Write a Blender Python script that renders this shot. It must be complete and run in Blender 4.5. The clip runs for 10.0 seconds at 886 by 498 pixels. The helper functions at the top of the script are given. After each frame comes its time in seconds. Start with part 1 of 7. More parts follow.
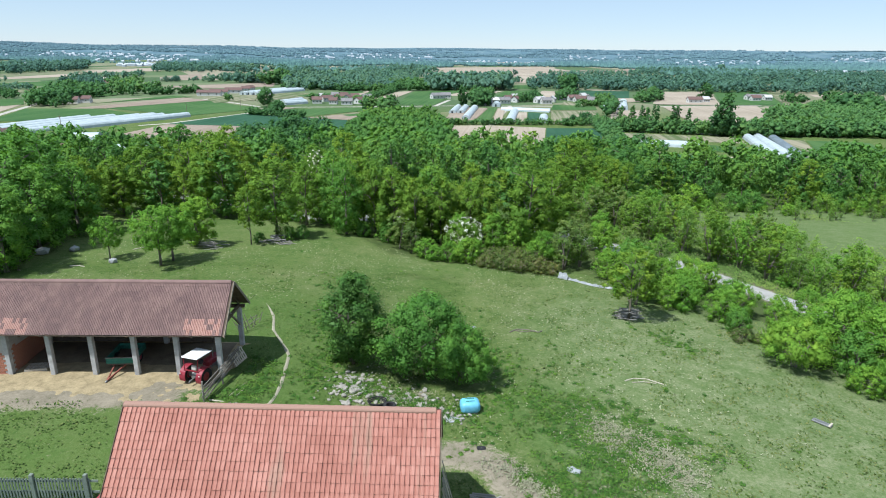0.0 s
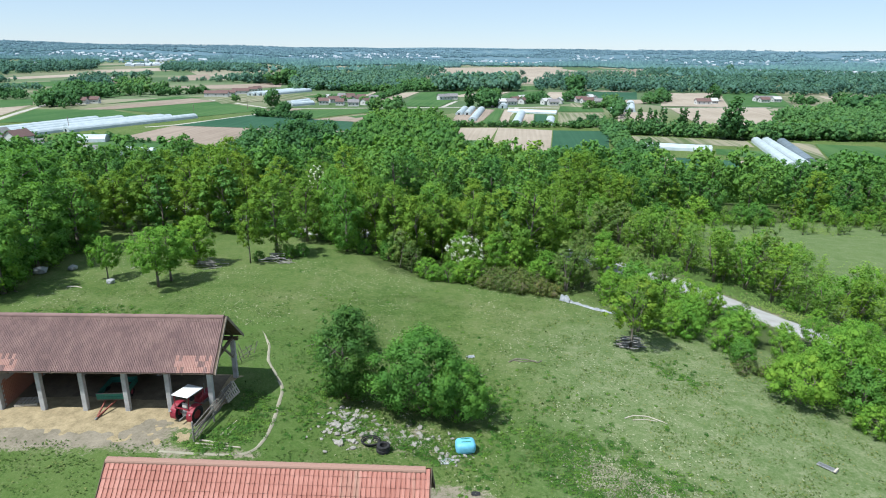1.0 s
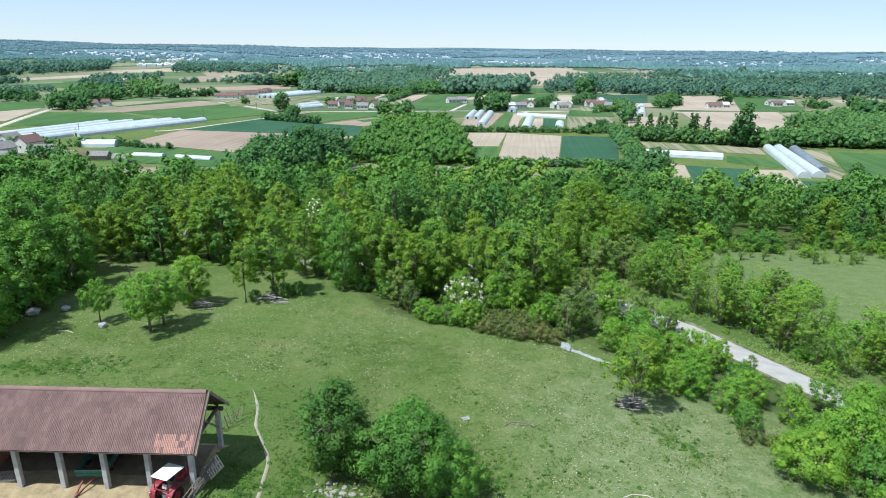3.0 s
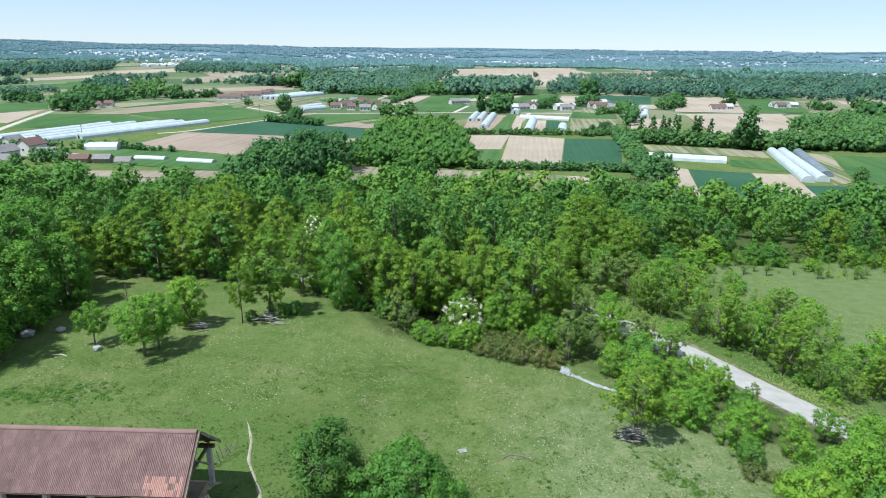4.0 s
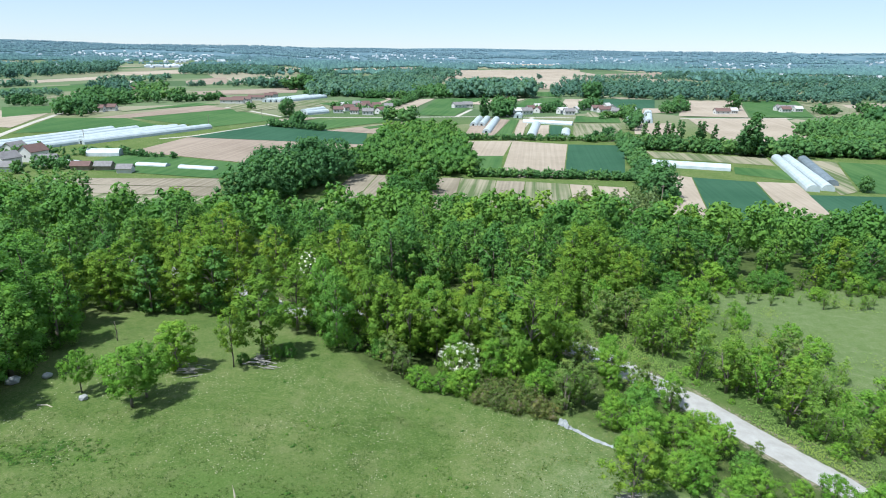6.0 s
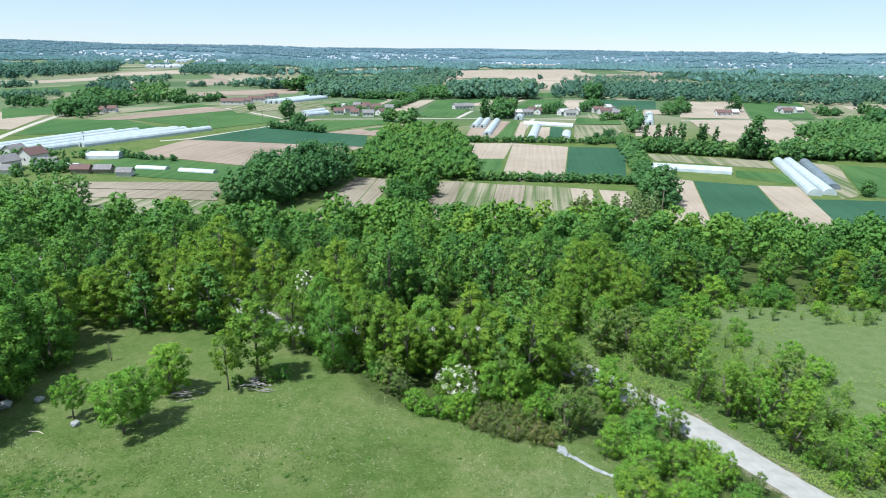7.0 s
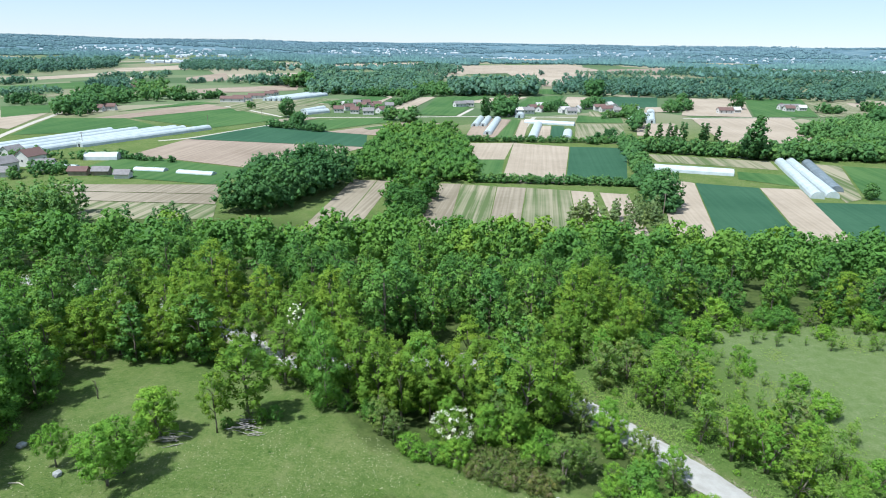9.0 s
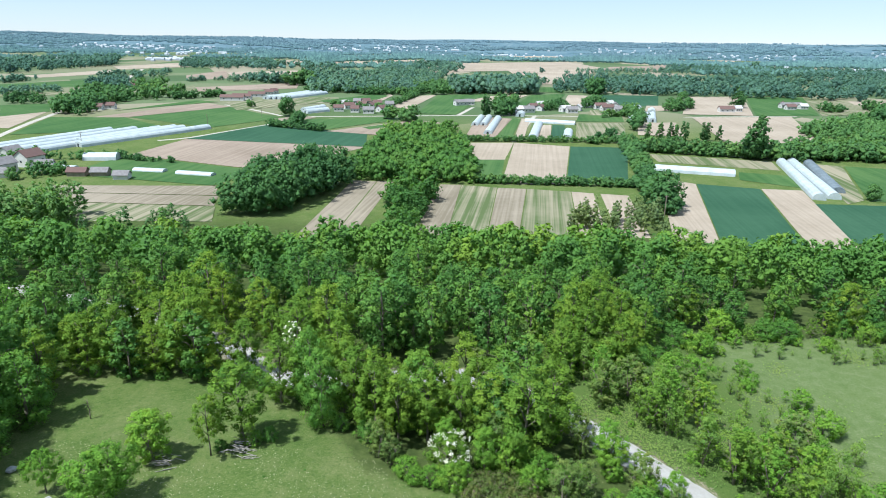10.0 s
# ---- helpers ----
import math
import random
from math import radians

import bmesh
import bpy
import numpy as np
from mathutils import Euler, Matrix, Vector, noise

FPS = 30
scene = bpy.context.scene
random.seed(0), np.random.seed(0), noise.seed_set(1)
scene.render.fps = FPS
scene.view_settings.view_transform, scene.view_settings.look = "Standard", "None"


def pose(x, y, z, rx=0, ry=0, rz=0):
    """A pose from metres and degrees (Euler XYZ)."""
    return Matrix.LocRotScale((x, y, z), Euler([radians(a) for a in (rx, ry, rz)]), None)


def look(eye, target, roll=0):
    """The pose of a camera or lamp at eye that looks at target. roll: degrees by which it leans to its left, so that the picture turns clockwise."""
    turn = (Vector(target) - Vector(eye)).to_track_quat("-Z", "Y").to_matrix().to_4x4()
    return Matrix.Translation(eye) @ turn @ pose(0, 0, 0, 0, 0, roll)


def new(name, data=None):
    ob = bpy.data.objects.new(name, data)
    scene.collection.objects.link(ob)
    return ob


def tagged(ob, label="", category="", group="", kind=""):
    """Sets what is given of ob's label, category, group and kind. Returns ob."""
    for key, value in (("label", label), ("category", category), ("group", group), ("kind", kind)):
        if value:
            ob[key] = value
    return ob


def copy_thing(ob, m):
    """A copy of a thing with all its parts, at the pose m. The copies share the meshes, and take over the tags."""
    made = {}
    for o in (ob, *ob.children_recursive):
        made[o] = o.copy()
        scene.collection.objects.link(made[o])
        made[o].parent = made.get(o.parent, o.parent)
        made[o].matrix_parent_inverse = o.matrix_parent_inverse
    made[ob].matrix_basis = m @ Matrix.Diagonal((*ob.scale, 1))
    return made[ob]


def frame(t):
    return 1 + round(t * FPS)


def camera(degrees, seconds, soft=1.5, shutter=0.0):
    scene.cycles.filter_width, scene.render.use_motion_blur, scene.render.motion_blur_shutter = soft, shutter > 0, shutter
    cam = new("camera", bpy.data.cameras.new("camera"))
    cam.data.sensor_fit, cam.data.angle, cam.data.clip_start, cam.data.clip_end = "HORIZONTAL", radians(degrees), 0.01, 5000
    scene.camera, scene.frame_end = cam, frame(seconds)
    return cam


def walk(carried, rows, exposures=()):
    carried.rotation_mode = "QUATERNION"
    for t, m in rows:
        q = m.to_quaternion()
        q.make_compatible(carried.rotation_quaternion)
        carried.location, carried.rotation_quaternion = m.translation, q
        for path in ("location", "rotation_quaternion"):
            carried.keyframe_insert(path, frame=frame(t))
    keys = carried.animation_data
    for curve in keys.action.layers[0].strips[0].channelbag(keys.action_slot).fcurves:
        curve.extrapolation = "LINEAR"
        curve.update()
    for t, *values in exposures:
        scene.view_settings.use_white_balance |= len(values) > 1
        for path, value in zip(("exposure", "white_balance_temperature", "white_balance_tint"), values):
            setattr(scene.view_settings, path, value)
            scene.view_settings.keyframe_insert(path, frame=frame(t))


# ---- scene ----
cam = camera(70.9, 10.0, soft=1.0)
PATH = [
    (0, (1.573, 0.548, 17.545), (1.696, 10.074, 14.505), 0.63),
    (0.5, (1.871, 1.194, 18.387), (1.937, 10.718, 15.340), 0.66),
    (1, (2.147, 1.835, 19.234), (2.164, 11.359, 16.186), 0.69),
    (1.5, (2.403, 2.471, 20.084), (2.376, 11.996, 17.036), 0.71),
    (2, (2.640, 3.106, 20.937), (2.574, 12.630, 17.888), 0.74),
    (2.5, (2.859, 3.740, 21.792), (2.759, 13.263, 18.741), 0.76),
    (3.0, (3.062, 4.376, 22.649), (2.932, 13.897, 19.594), 0.78),
    (3.5, (3.249, 5.015, 23.506), (3.095, 14.535, 20.448), 0.79),
    (4, (3.423, 5.658, 24.363), (3.247, 15.177, 21.303), 0.81),
    (4.5, (3.583, 6.308, 25.220), (3.389, 15.826, 22.159), 0.82),
    (5, (3.731, 6.967, 26.075), (3.524, 16.485, 23.015), 0.84),
    (5.5, (3.870, 7.635, 26.928), (3.650, 17.153, 23.870), 0.85),
    (6.0, (3.998, 8.315, 27.778), (3.770, 17.833, 24.720), 0.86),
    (6.5, (4.119, 9.008, 28.624), (3.883, 18.526, 25.565), 0.86),
    (7, (4.233, 9.716, 29.465), (3.992, 19.232, 26.401), 0.87),
    (7.5, (4.342, 10.441, 30.302), (4.096, 19.954, 27.226), 0.87),
    (8, (4.446, 11.185, 31.132), (4.196, 20.691, 28.038), 0.87),
    (8.5, (4.547, 11.949, 31.955), (4.294, 21.447, 28.836), 0.87),
    (9, (4.646, 12.735, 32.771), (4.391, 22.223, 29.623), 0.87),
    (9.5, (4.744, 13.545, 33.579), (4.486, 23.023, 30.403), 0.86),
    (10, (4.843, 14.380, 34.378), (4.580, 23.853, 31.185), 0.86),
]
walk(cam, [(t, look(eye, target, roll)) for t, eye, target, roll in PATH], [(0.0, 0.40, 5980, 7), (2.5, 0.46, 5980, 7), (5.0, 0.50, 5980, 7), (10.0, 0.54, 5980, 7)])

# ---- sky and sun ----
SUN_WAY = Vector((0.45, 0.30, -1.0)).normalized()
world = bpy.data.worlds.new("sky")
scene.world = world
world.use_nodes = True
wt = world.node_tree
sky = wt.nodes.new("ShaderNodeTexSky")
sky.sky_type = 'NISHITA'
sky.sun_disc = False
sky.sun_elevation = math.asin(-SUN_WAY.z)
sky.sun_rotation = math.atan2(-SUN_WAY.x, -SUN_WAY.y)
sky.air_density, sky.dust_density, sky.ozone_density = 1.0, 0.1, 3.0
sky.altitude = 1800
wt.nodes["Background"].inputs["Strength"].default_value = 0.085
haze = wt.nodes.new("ShaderNodeMix")
haze.data_type = 'RGBA'
haze.inputs[0].default_value = 0.5
haze.inputs[7].default_value = (6.4, 7.5, 8.9, 1)
wt.links.new(sky.outputs[0], haze.inputs[6])
wt.links.new(haze.outputs[2], wt.nodes["Background"].inputs["Color"])
sun_data = bpy.data.lights.new("sun", 'SUN')
sun_data.energy, sun_data.angle, sun_data.color = 4.6, radians(0.5), (1.0, 0.975, 0.93)
sun = new("sun", sun_data)
sun.matrix_world = look((0, 0, 200), Vector((0, 0, 200)) + SUN_WAY)


# ---- materials ----
class Nodes:
    """A small writer of node materials."""

    def __init__(self, name, rough=0.8, metal=0.0, spec=0.3):
        self.m = bpy.data.materials.new(name)
        self.m.use_nodes = True
        self.t = self.m.node_tree
        self.b = self.t.nodes["Principled BSDF"]
        self.b.inputs["Roughness"].default_value = rough
        self.b.inputs["Metallic"].default_value = metal
        self.b.inputs["Specular IOR Level"].default_value = spec

    def node(self, kind, **kw):
        n = self.t.nodes.new(kind)
        for k, v in kw.items():
            n.inputs[k].default_value = v
        return n

    def link(self, a, b):
        self.t.links.new(a, b)

    def coords(self, space="Object"):
        if space == "World":
            return self.node("ShaderNodeNewGeometry").outputs["Position"]
        return self.node("ShaderNodeTexCoord").outputs[space]

    def noise(self, scale, detail=4.0, rough=0.6, where=None, stretch=None):
        n = self.node("ShaderNodeTexNoise", Scale=scale, Detail=detail, Roughness=rough)
        where = where or self.coords()
        if stretch:
            mp = self.node("ShaderNodeMapping", Scale=stretch)
            self.link(where, mp.inputs[0])
            where = mp.outputs[0]
        self.link(where, n.inputs["Vector"])
        return n.outputs["Fac"]

    def ramp(self, fac, stops):
        r = self.node("ShaderNodeValToRGB")
        e = r.color_ramp.elements
        while len(e) < len(stops):
            e.new(0.5)
        for el, (p, c) in zip(e, stops):
            el.position = p
            el.color = (*c, 1) if len(c) == 3 else c
        self.link(fac, r.inputs[0])
        return r.outputs[0]

    def mix(self, fac, a, b, kind='MIX'):
        m = self.t.nodes.new("ShaderNodeMix")
        m.data_type, m.blend_type = 'RGBA', kind
        for sock, v in ((m.inputs[0], fac), (m.inputs[6], a), (m.inputs[7], b)):
            if isinstance(v, (int, float)):
                sock.default_value = v
            elif isinstance(v, tuple):
                sock.default_value = (*v, 1)
            else:
                self.link(v, sock)
        return m.outputs[2]

    def math(self, op, a, b=0.0, clamp=False):
        m = self.t.nodes.new("ShaderNodeMath")
        m.operation, m.use_clamp = op, clamp
        for sock, v in zip(m.inputs, (a, b)):
            if isinstance(v, (int, float)):
                sock.default_value = v
            else:
                self.link(v, sock)
        return m.outputs[0]

    def step(self, v, lo, hi):
        m = self.node("ShaderNodeMapRange")
        m.inputs["From Min"].default_value, m.inputs["From Max"].default_value = lo, hi
        self.link(v, m.inputs["Value"])
        return m.outputs[0]

    def attr(self, name, out="Color"):
        a = self.t.nodes.new("ShaderNodeAttribute")
        a.attribute_name = name
        return a.outputs[out]

    def random(self):
        return self.node("ShaderNodeObjectInfo").outputs["Random"]

    def island(self):
        return self.node("ShaderNodeNewGeometry").outputs["Random Per Island"]

    def color(self, c):
        if isinstance(c, tuple):
            self.b.inputs["Base Color"].default_value = (*c, 1)
        else:
            self.link(c, self.b.inputs["Base Color"])
        return self

    def rough(self, r):
        self.link(r, self.b.inputs["Roughness"])
        return self

    def bump(self, h, strength=0.4, dist=0.02):
        n = self.node("ShaderNodeBump", Strength=strength, Distance=dist)
        self.link(h, n.inputs["Height"])
        self.link(n.outputs[0], self.b.inputs["Normal"])
        return self


def plain(name, lo, hi, scale=6.0, rough=0.8, metal=0.0, spec=0.3, fine=40.0, bump=0.25, dist=0.01, stretch=None, piece=0.0):
    """A surface that varies between two colours at two scales."""
    n = Nodes(name, rough, metal, spec)
    a = n.noise(scale, 5, 0.6, stretch=stretch)
    b = n.noise(fine, 3, 0.7, stretch=stretch)
    v = n.math('ADD', n.math('MULTIPLY', a, 0.65), n.math('MULTIPLY', b, 0.35))
    c = n.ramp(v, ((0.33, lo), (0.67, hi)))
    if piece:
        c = n.mix(n.math('MULTIPLY', n.random(), piece), c, lo)
    n.color(c)
    if bump:
        n.bump(b, bump, dist)
    return n.m


def leaf_material(name, dark, mid, light, shine=0.25, through_light=0.3, twig=0.0):
    n = Nodes(name, 0.55, 0, shine)
    pick = n.math('ADD', n.math('MULTIPLY', n.random(), 0.40), n.math('MULTIPLY', n.attr("tint", "Fac"), 0.85))
    hue = n.ramp(pick, ((0.0, dark), (0.5, mid), (1.0, light)))
    leafy = n.ramp(n.island(), ((0.0, (0.86, 0.86, 0.86)), (0.5, (1.0, 1.0, 1.0)), (1.0, (1.12, 1.10, 1.06))))
    c = n.mix(1.0, hue, leafy, 'MULTIPLY')
    c = n.mix(1.0, c, n.ramp(pick, ((0.05, (0.70, 0.74, 0.76)), (0.48, (0.90, 0.91, 0.92)), (0.9, (1.08, 1.0, 0.88)))), 'MULTIPLY')
    if twig:
        c = n.mix(n.math('LESS_THAN', n.island(), twig), c, (0.19, 0.16, 0.11))
    n.color(c)
    tr = n.node("ShaderNodeBsdfTranslucent")
    n.link(n.mix(1.0, c, (1.25, 1.3, 0.55), 'MULTIPLY'), tr.inputs["Color"])
    mx = n.node("ShaderNodeMixShader")
    mx.inputs[0].default_value = through_light
    n.link(n.b.outputs[0], mx.inputs[1])
    n.link(tr.outputs[0], mx.inputs[2])
    n.link(mx.outputs[0], n.t.nodes["Material Output"].inputs["Surface"])
    return n.m


def meadow_material():
    n = Nodes("meadow_ground", 0.95, 0, 0.1)
    p = n.coords("World")
    big = n.noise(0.11, 4, 0.6, p)
    mid = n.noise(0.8, 4, 0.65, p)
    fine = n.noise(6.0, 4, 0.75, p)
    grain = n.noise(28.0, 2, 0.7, p)
    tuft = n.noise(2.6, 5, 0.7, p)
    speck = n.noise(11.0, 3, 0.8, p)
    v = n.math('ADD', n.math('MULTIPLY', big, 0.34), n.math('ADD', n.math('MULTIPLY', mid, 0.26), n.math('MULTIPLY', fine, 0.40)))
    c = n.ramp(v, ((0.39, (0.060, 0.104, 0.022)), (0.46, (0.084, 0.132, 0.032)), (0.53, (0.112, 0.152, 0.045)), (0.61, (0.162, 0.184, 0.072))))
    c = n.mix(n.math('MULTIPLY', n.step(grain, 0.48, 0.66), 0.5), c, (0.045, 0.085, 0.018))
    c = n.mix(n.math('MULTIPLY', n.step(tuft, 0.53, 0.64), 0.6), c, (0.046, 0.094, 0.020))
    c = n.mix(n.math('MULTIPLY', n.step(n.noise(4.2, 5, 0.75, p), 0.56, 0.66), 0.55), c, (0.225, 0.240, 0.120))
    c = n.mix(n.math('MULTIPLY', n.step(speck, 0.60, 0.72), 0.6), c, (0.285, 0.290, 0.175))
    c = n.mix(n.math('MULTIPLY', n.step(n.noise(0.35, 4, 0.6, p), 0.53, 0.70), 0.28), c, (0.180, 0.182, 0.090))
    sep = n.node("ShaderNodeSeparateColor")
    n.link(n.attr("soil"), sep.inputs[0])
    edge = n.math('MULTIPLY', n.math('SUBTRACT', n.math('ADD', mid, fine), 1.0), 1.3)
    lush = n.step(n.math('ADD', sep.outputs[1], edge), 0.35, 0.65)
    c = n.mix(n.math('MULTIPLY', lush, 0.72), c, n.ramp(n.math('ADD', n.math('MULTIPLY', fine, 0.5), n.math('MULTIPLY', tuft, 0.5)), ((0.36, (0.036, 0.082, 0.015)), (0.50, (0.068, 0.126, 0.026)), (0.64, (0.116, 0.168, 0.050)))))
    c = n.mix(n.attr("soil", "Alpha"), c, n.ramp(n.math('ADD', n.math('MULTIPLY', mid, 0.45), n.math('MULTIPLY', fine, 0.55)), ((0.38, (0.098, 0.150, 0.052)), (0.50, (0.158, 0.198, 0.092)), (0.62, (0.250, 0.270, 0.160)))))
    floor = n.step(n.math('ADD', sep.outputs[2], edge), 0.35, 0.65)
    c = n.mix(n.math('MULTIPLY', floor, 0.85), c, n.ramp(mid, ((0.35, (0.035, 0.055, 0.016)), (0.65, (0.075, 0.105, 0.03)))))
    bare = n.step(n.math('ADD', sep.outputs[0], edge), 0.35, 0.65)
    c = n.mix(bare, c, n.ramp(n.math('ADD', n.math('MULTIPLY', mid, 0.6), n.math('MULTIPLY', fine, 0.4)), ((0.36, (0.16, 0.14, 0.10)), (0.62, (0.29, 0.25, 0.185)))))
    far = n.node("ShaderNodeTexVoronoi", Scale=1.0)
    mp = n.node("ShaderNodeMapping", Scale=(0.008, 0.005, 0.0), Rotation=(0, 0, 0.2))
    n.link(p, mp.inputs[0])
    n.link(mp.outputs[0], far.inputs["Vector"])
    crop = n.node("ShaderNodeSeparateColor")
    n.link(far.outputs["Color"], crop.inputs[0])
    patch = n.ramp(crop.outputs[0], ((0.0, (0.060, 0.105, 0.050)), (0.3, (0.095, 0.145, 0.070)), (0.55, (0.135, 0.175, 0.095)), (0.75, (0.20, 0.20, 0.13)), (0.9, (0.30, 0.265, 0.20))))
    place = n.node("ShaderNodeSeparateXYZ")
    n.link(p, place.inputs[0])
    c = n.mix(n.math('MULTIPLY', n.step(place.outputs[1], 480, 640), 0.85), c, patch)
    n.color(c)
    n.bump(n.math('ADD', fine, n.math('MULTIPLY', grain, 0.6)), 0.6, 0.06)
    return n.m


def soil_material(name, lo, hi, row_scale=1.6, row_depth=0.25, blotch=0.02):
    """Worked ground with faint rows across the field's own length."""
    n = Nodes(name, 0.95, 0, 0.1)
    p = n.coords("World")
    a = n.noise(blotch, 5, 0.62, p)
    b = n.noise(0.35, 4, 0.7, p)
    mp = n.node("ShaderNodeMapping", Rotation=(0, 0, 0.12))
    n.link(p, mp.inputs[0])
    rows = n.step(n.noise(row_scale, 3, 0.6, mp.outputs[0], (1, 0.012, 0)), 0.36, 0.64)
    v = n.math('ADD', n.math('MULTIPLY', a, 0.6), n.math('ADD', n.math('MULTIPLY', b, 0.4 - row_depth * 0.5), n.math('MULTIPLY', rows, row_depth * 0.5)))
    n.color(n.mix(n.math('MULTIPLY', n.random(), 0.25), n.ramp(v, ((0.36, lo), (0.62, hi))), lo))
    n.bump(b, 0.4, 0.15)
    return n.m


MEADOW = meadow_material()
LEAF_DEEP = leaf_material("deep_green_leaves", (0.116, 0.272, 0.056), (0.150, 0.318, 0.056), (0.202, 0.366, 0.058), 0.12, 0.34)
LEAF_MEDIUM = leaf_material("mid_green_leaves", (0.098, 0.245, 0.044), (0.120, 0.275, 0.046), (0.150, 0.305, 0.050), 0.14, 0.28)
LEAF_FRESH = leaf_material("fresh_green_leaves", (0.138, 0.272, 0.040), (0.180, 0.310, 0.040), (0.240, 0.350, 0.044), 0.1, 0.28)
LEAF_LIGHT = leaf_material("yellow_green_leaves", (0.154, 0.340, 0.048), (0.194, 0.375, 0.052), (0.248, 0.402, 0.060), 0.1, 0.32)
LEAF_GREY = leaf_material("grey_green_leaves", (0.140, 0.240, 0.064), (0.172, 0.268, 0.070), (0.215, 0.290, 0.085), 0.1, 0.30, 0.04)
LEAF_DRY = leaf_material("half_bare_brown_twigs", (0.105, 0.190, 0.042), (0.150, 0.205, 0.052), (0.215, 0.195, 0.075), 0.1, 0.3, 0.16)
LEAF_MIX = leaf_material("mixed_woodland_leaves", (0.078, 0.208, 0.054), (0.120, 0.260, 0.052), (0.190, 0.322, 0.050), 0.12, 0.26)
# hedgerow green, with a slight haze blue put into the colour
LEAF_PLAIN = leaf_material("hedgerow_leaves", (0.078, 0.190, 0.066), (0.102, 0.226, 0.074), (0.136, 0.264, 0.080), 0.1, 0.30)
LEAF_DARK = leaf_material("dark_bush_leaves", (0.055, 0.140, 0.030), (0.072, 0.172, 0.034), (0.098, 0.205, 0.040), 0.16, 0.2)
LEAF_WEED = leaf_material("meadow_weed_leaves", (0.066, 0.160, 0.030), (0.088, 0.192, 0.035), (0.120, 0.228, 0.045), 0.1, 0.25)
LEAF_AIRY = leaf_material("airy_young_leaves", (0.195, 0.352, 0.075), (0.242, 0.390, 0.082), (0.298, 0.418, 0.092), 0.1, 0.45)
LEAF_GROVE = leaf_material("bright_grove_leaves", (0.080, 0.200, 0.050), (0.106, 0.236, 0.054), (0.142, 0.272, 0.060), 0.1, 0.32)
LEAF_PALE = leaf_material("pale_young_wood_leaves", (0.120, 0.262, 0.086), (0.150, 0.298, 0.096), (0.186, 0.330, 0.108), 0.1, 0.35)
LEAF_SAPLING = leaf_material("pale_sapling_leaves", (0.170, 0.255, 0.105), (0.200, 0.285, 0.120), (0.230, 0.310, 0.135), 0.1, 0.35)
# far trees: the blue of distance haze is mixed into this leaf colour
LEAF_HAZY = leaf_material("hazy_woodland_leaves", (0.108, 0.218, 0.168), (0.136, 0.260, 0.190), (0.170, 0.300, 0.206), 0.05, 0.35)
BLOSSOM = plain("cream_blossom", (0.62, 0.62, 0.42), (0.85, 0.84, 0.70), 5, 0.7)
BARK = plain("grey_brown_bark", (0.10, 0.085, 0.065), (0.24, 0.21, 0.17), 4, 0.95, fine=22, bump=0.7, dist=0.03, stretch=(1, 1, 0.25))
SOIL_TAN = soil_material("pale_tilled_soil", (0.27, 0.225, 0.17), (0.395, 0.335, 0.265), 0.6, 0.3)
SOIL_PINK = soil_material("dry_brown_soil", (0.215, 0.17, 0.13), (0.32, 0.26, 0.205), 0.5, 0.3)
SOIL_GREY = soil_material("grey_brown_stubble", (0.185, 0.16, 0.115), (0.30, 0.26, 0.20), 0.6, 0.4)
CROP_DARK = soil_material("dark_green_crop", (0.027, 0.078, 0.043), (0.044, 0.106, 0.060), 0.5, 0.3)
CROP_GREEN = soil_material("green_crop", (0.040, 0.100, 0.030), (0.082, 0.150, 0.050), 0.3, 0.4)
CROP_STRIPED = soil_material("sparse_striped_crop", (0.09, 0.125, 0.05), (0.29, 0.26, 0.185), 0.32, 0.8)
GRAVEL = plain("pale_gravel_road", (0.29, 0.28, 0.255), (0.42, 0.41, 0.385), 0.8, 0.95, fine=14, bump=0.4, dist=0.03)
TRODDEN = plain("trodden_earth", (0.23, 0.22, 0.15), (0.34, 0.31, 0.23), 1.5, 0.95, fine=18, bump=0.4)


# ---- helpers of this scene ----
def part(name, bm, material, parent=None, label="", smooth=False):
    me = bpy.data.meshes.new(name)
    bmesh.ops.recalc_face_normals(bm, faces=bm.faces)
    bm.to_mesh(me)
    bm.free()
    me.materials.append(material)
    if smooth:
        me.polygons.foreach_set("use_smooth", [True] * len(me.polygons))
    ob = new(name, me)
    if parent:
        ob.parent = parent
    if label:
        ob["label"] = label
    return ob


def empty(name, m, label, category, group="", kind=""):
    ob = new(name)
    ob.empty_display_size = 0.2
    ob.matrix_basis = m
    return tagged(ob, label, category, group, kind)


def box(bm, size, at=(0, 0, 0), turn=(0, 0, 0), bevel=0.0):
    """Adds a box with its centre at a place, bevelled where asked."""
    got = bmesh.ops.create_cube(bm, size=1.0)
    m = pose(*at, *turn) @ Matrix.Diagonal((*size, 1))
    bmesh.ops.transform(bm, matrix=m, verts=got["verts"])
    if bevel:
        edges = list({e for v in got["verts"] for e in v.link_edges})
        bmesh.ops.bevel(bm, geom=edges, offset=bevel, segments=1, affect='EDGES')
    return bm


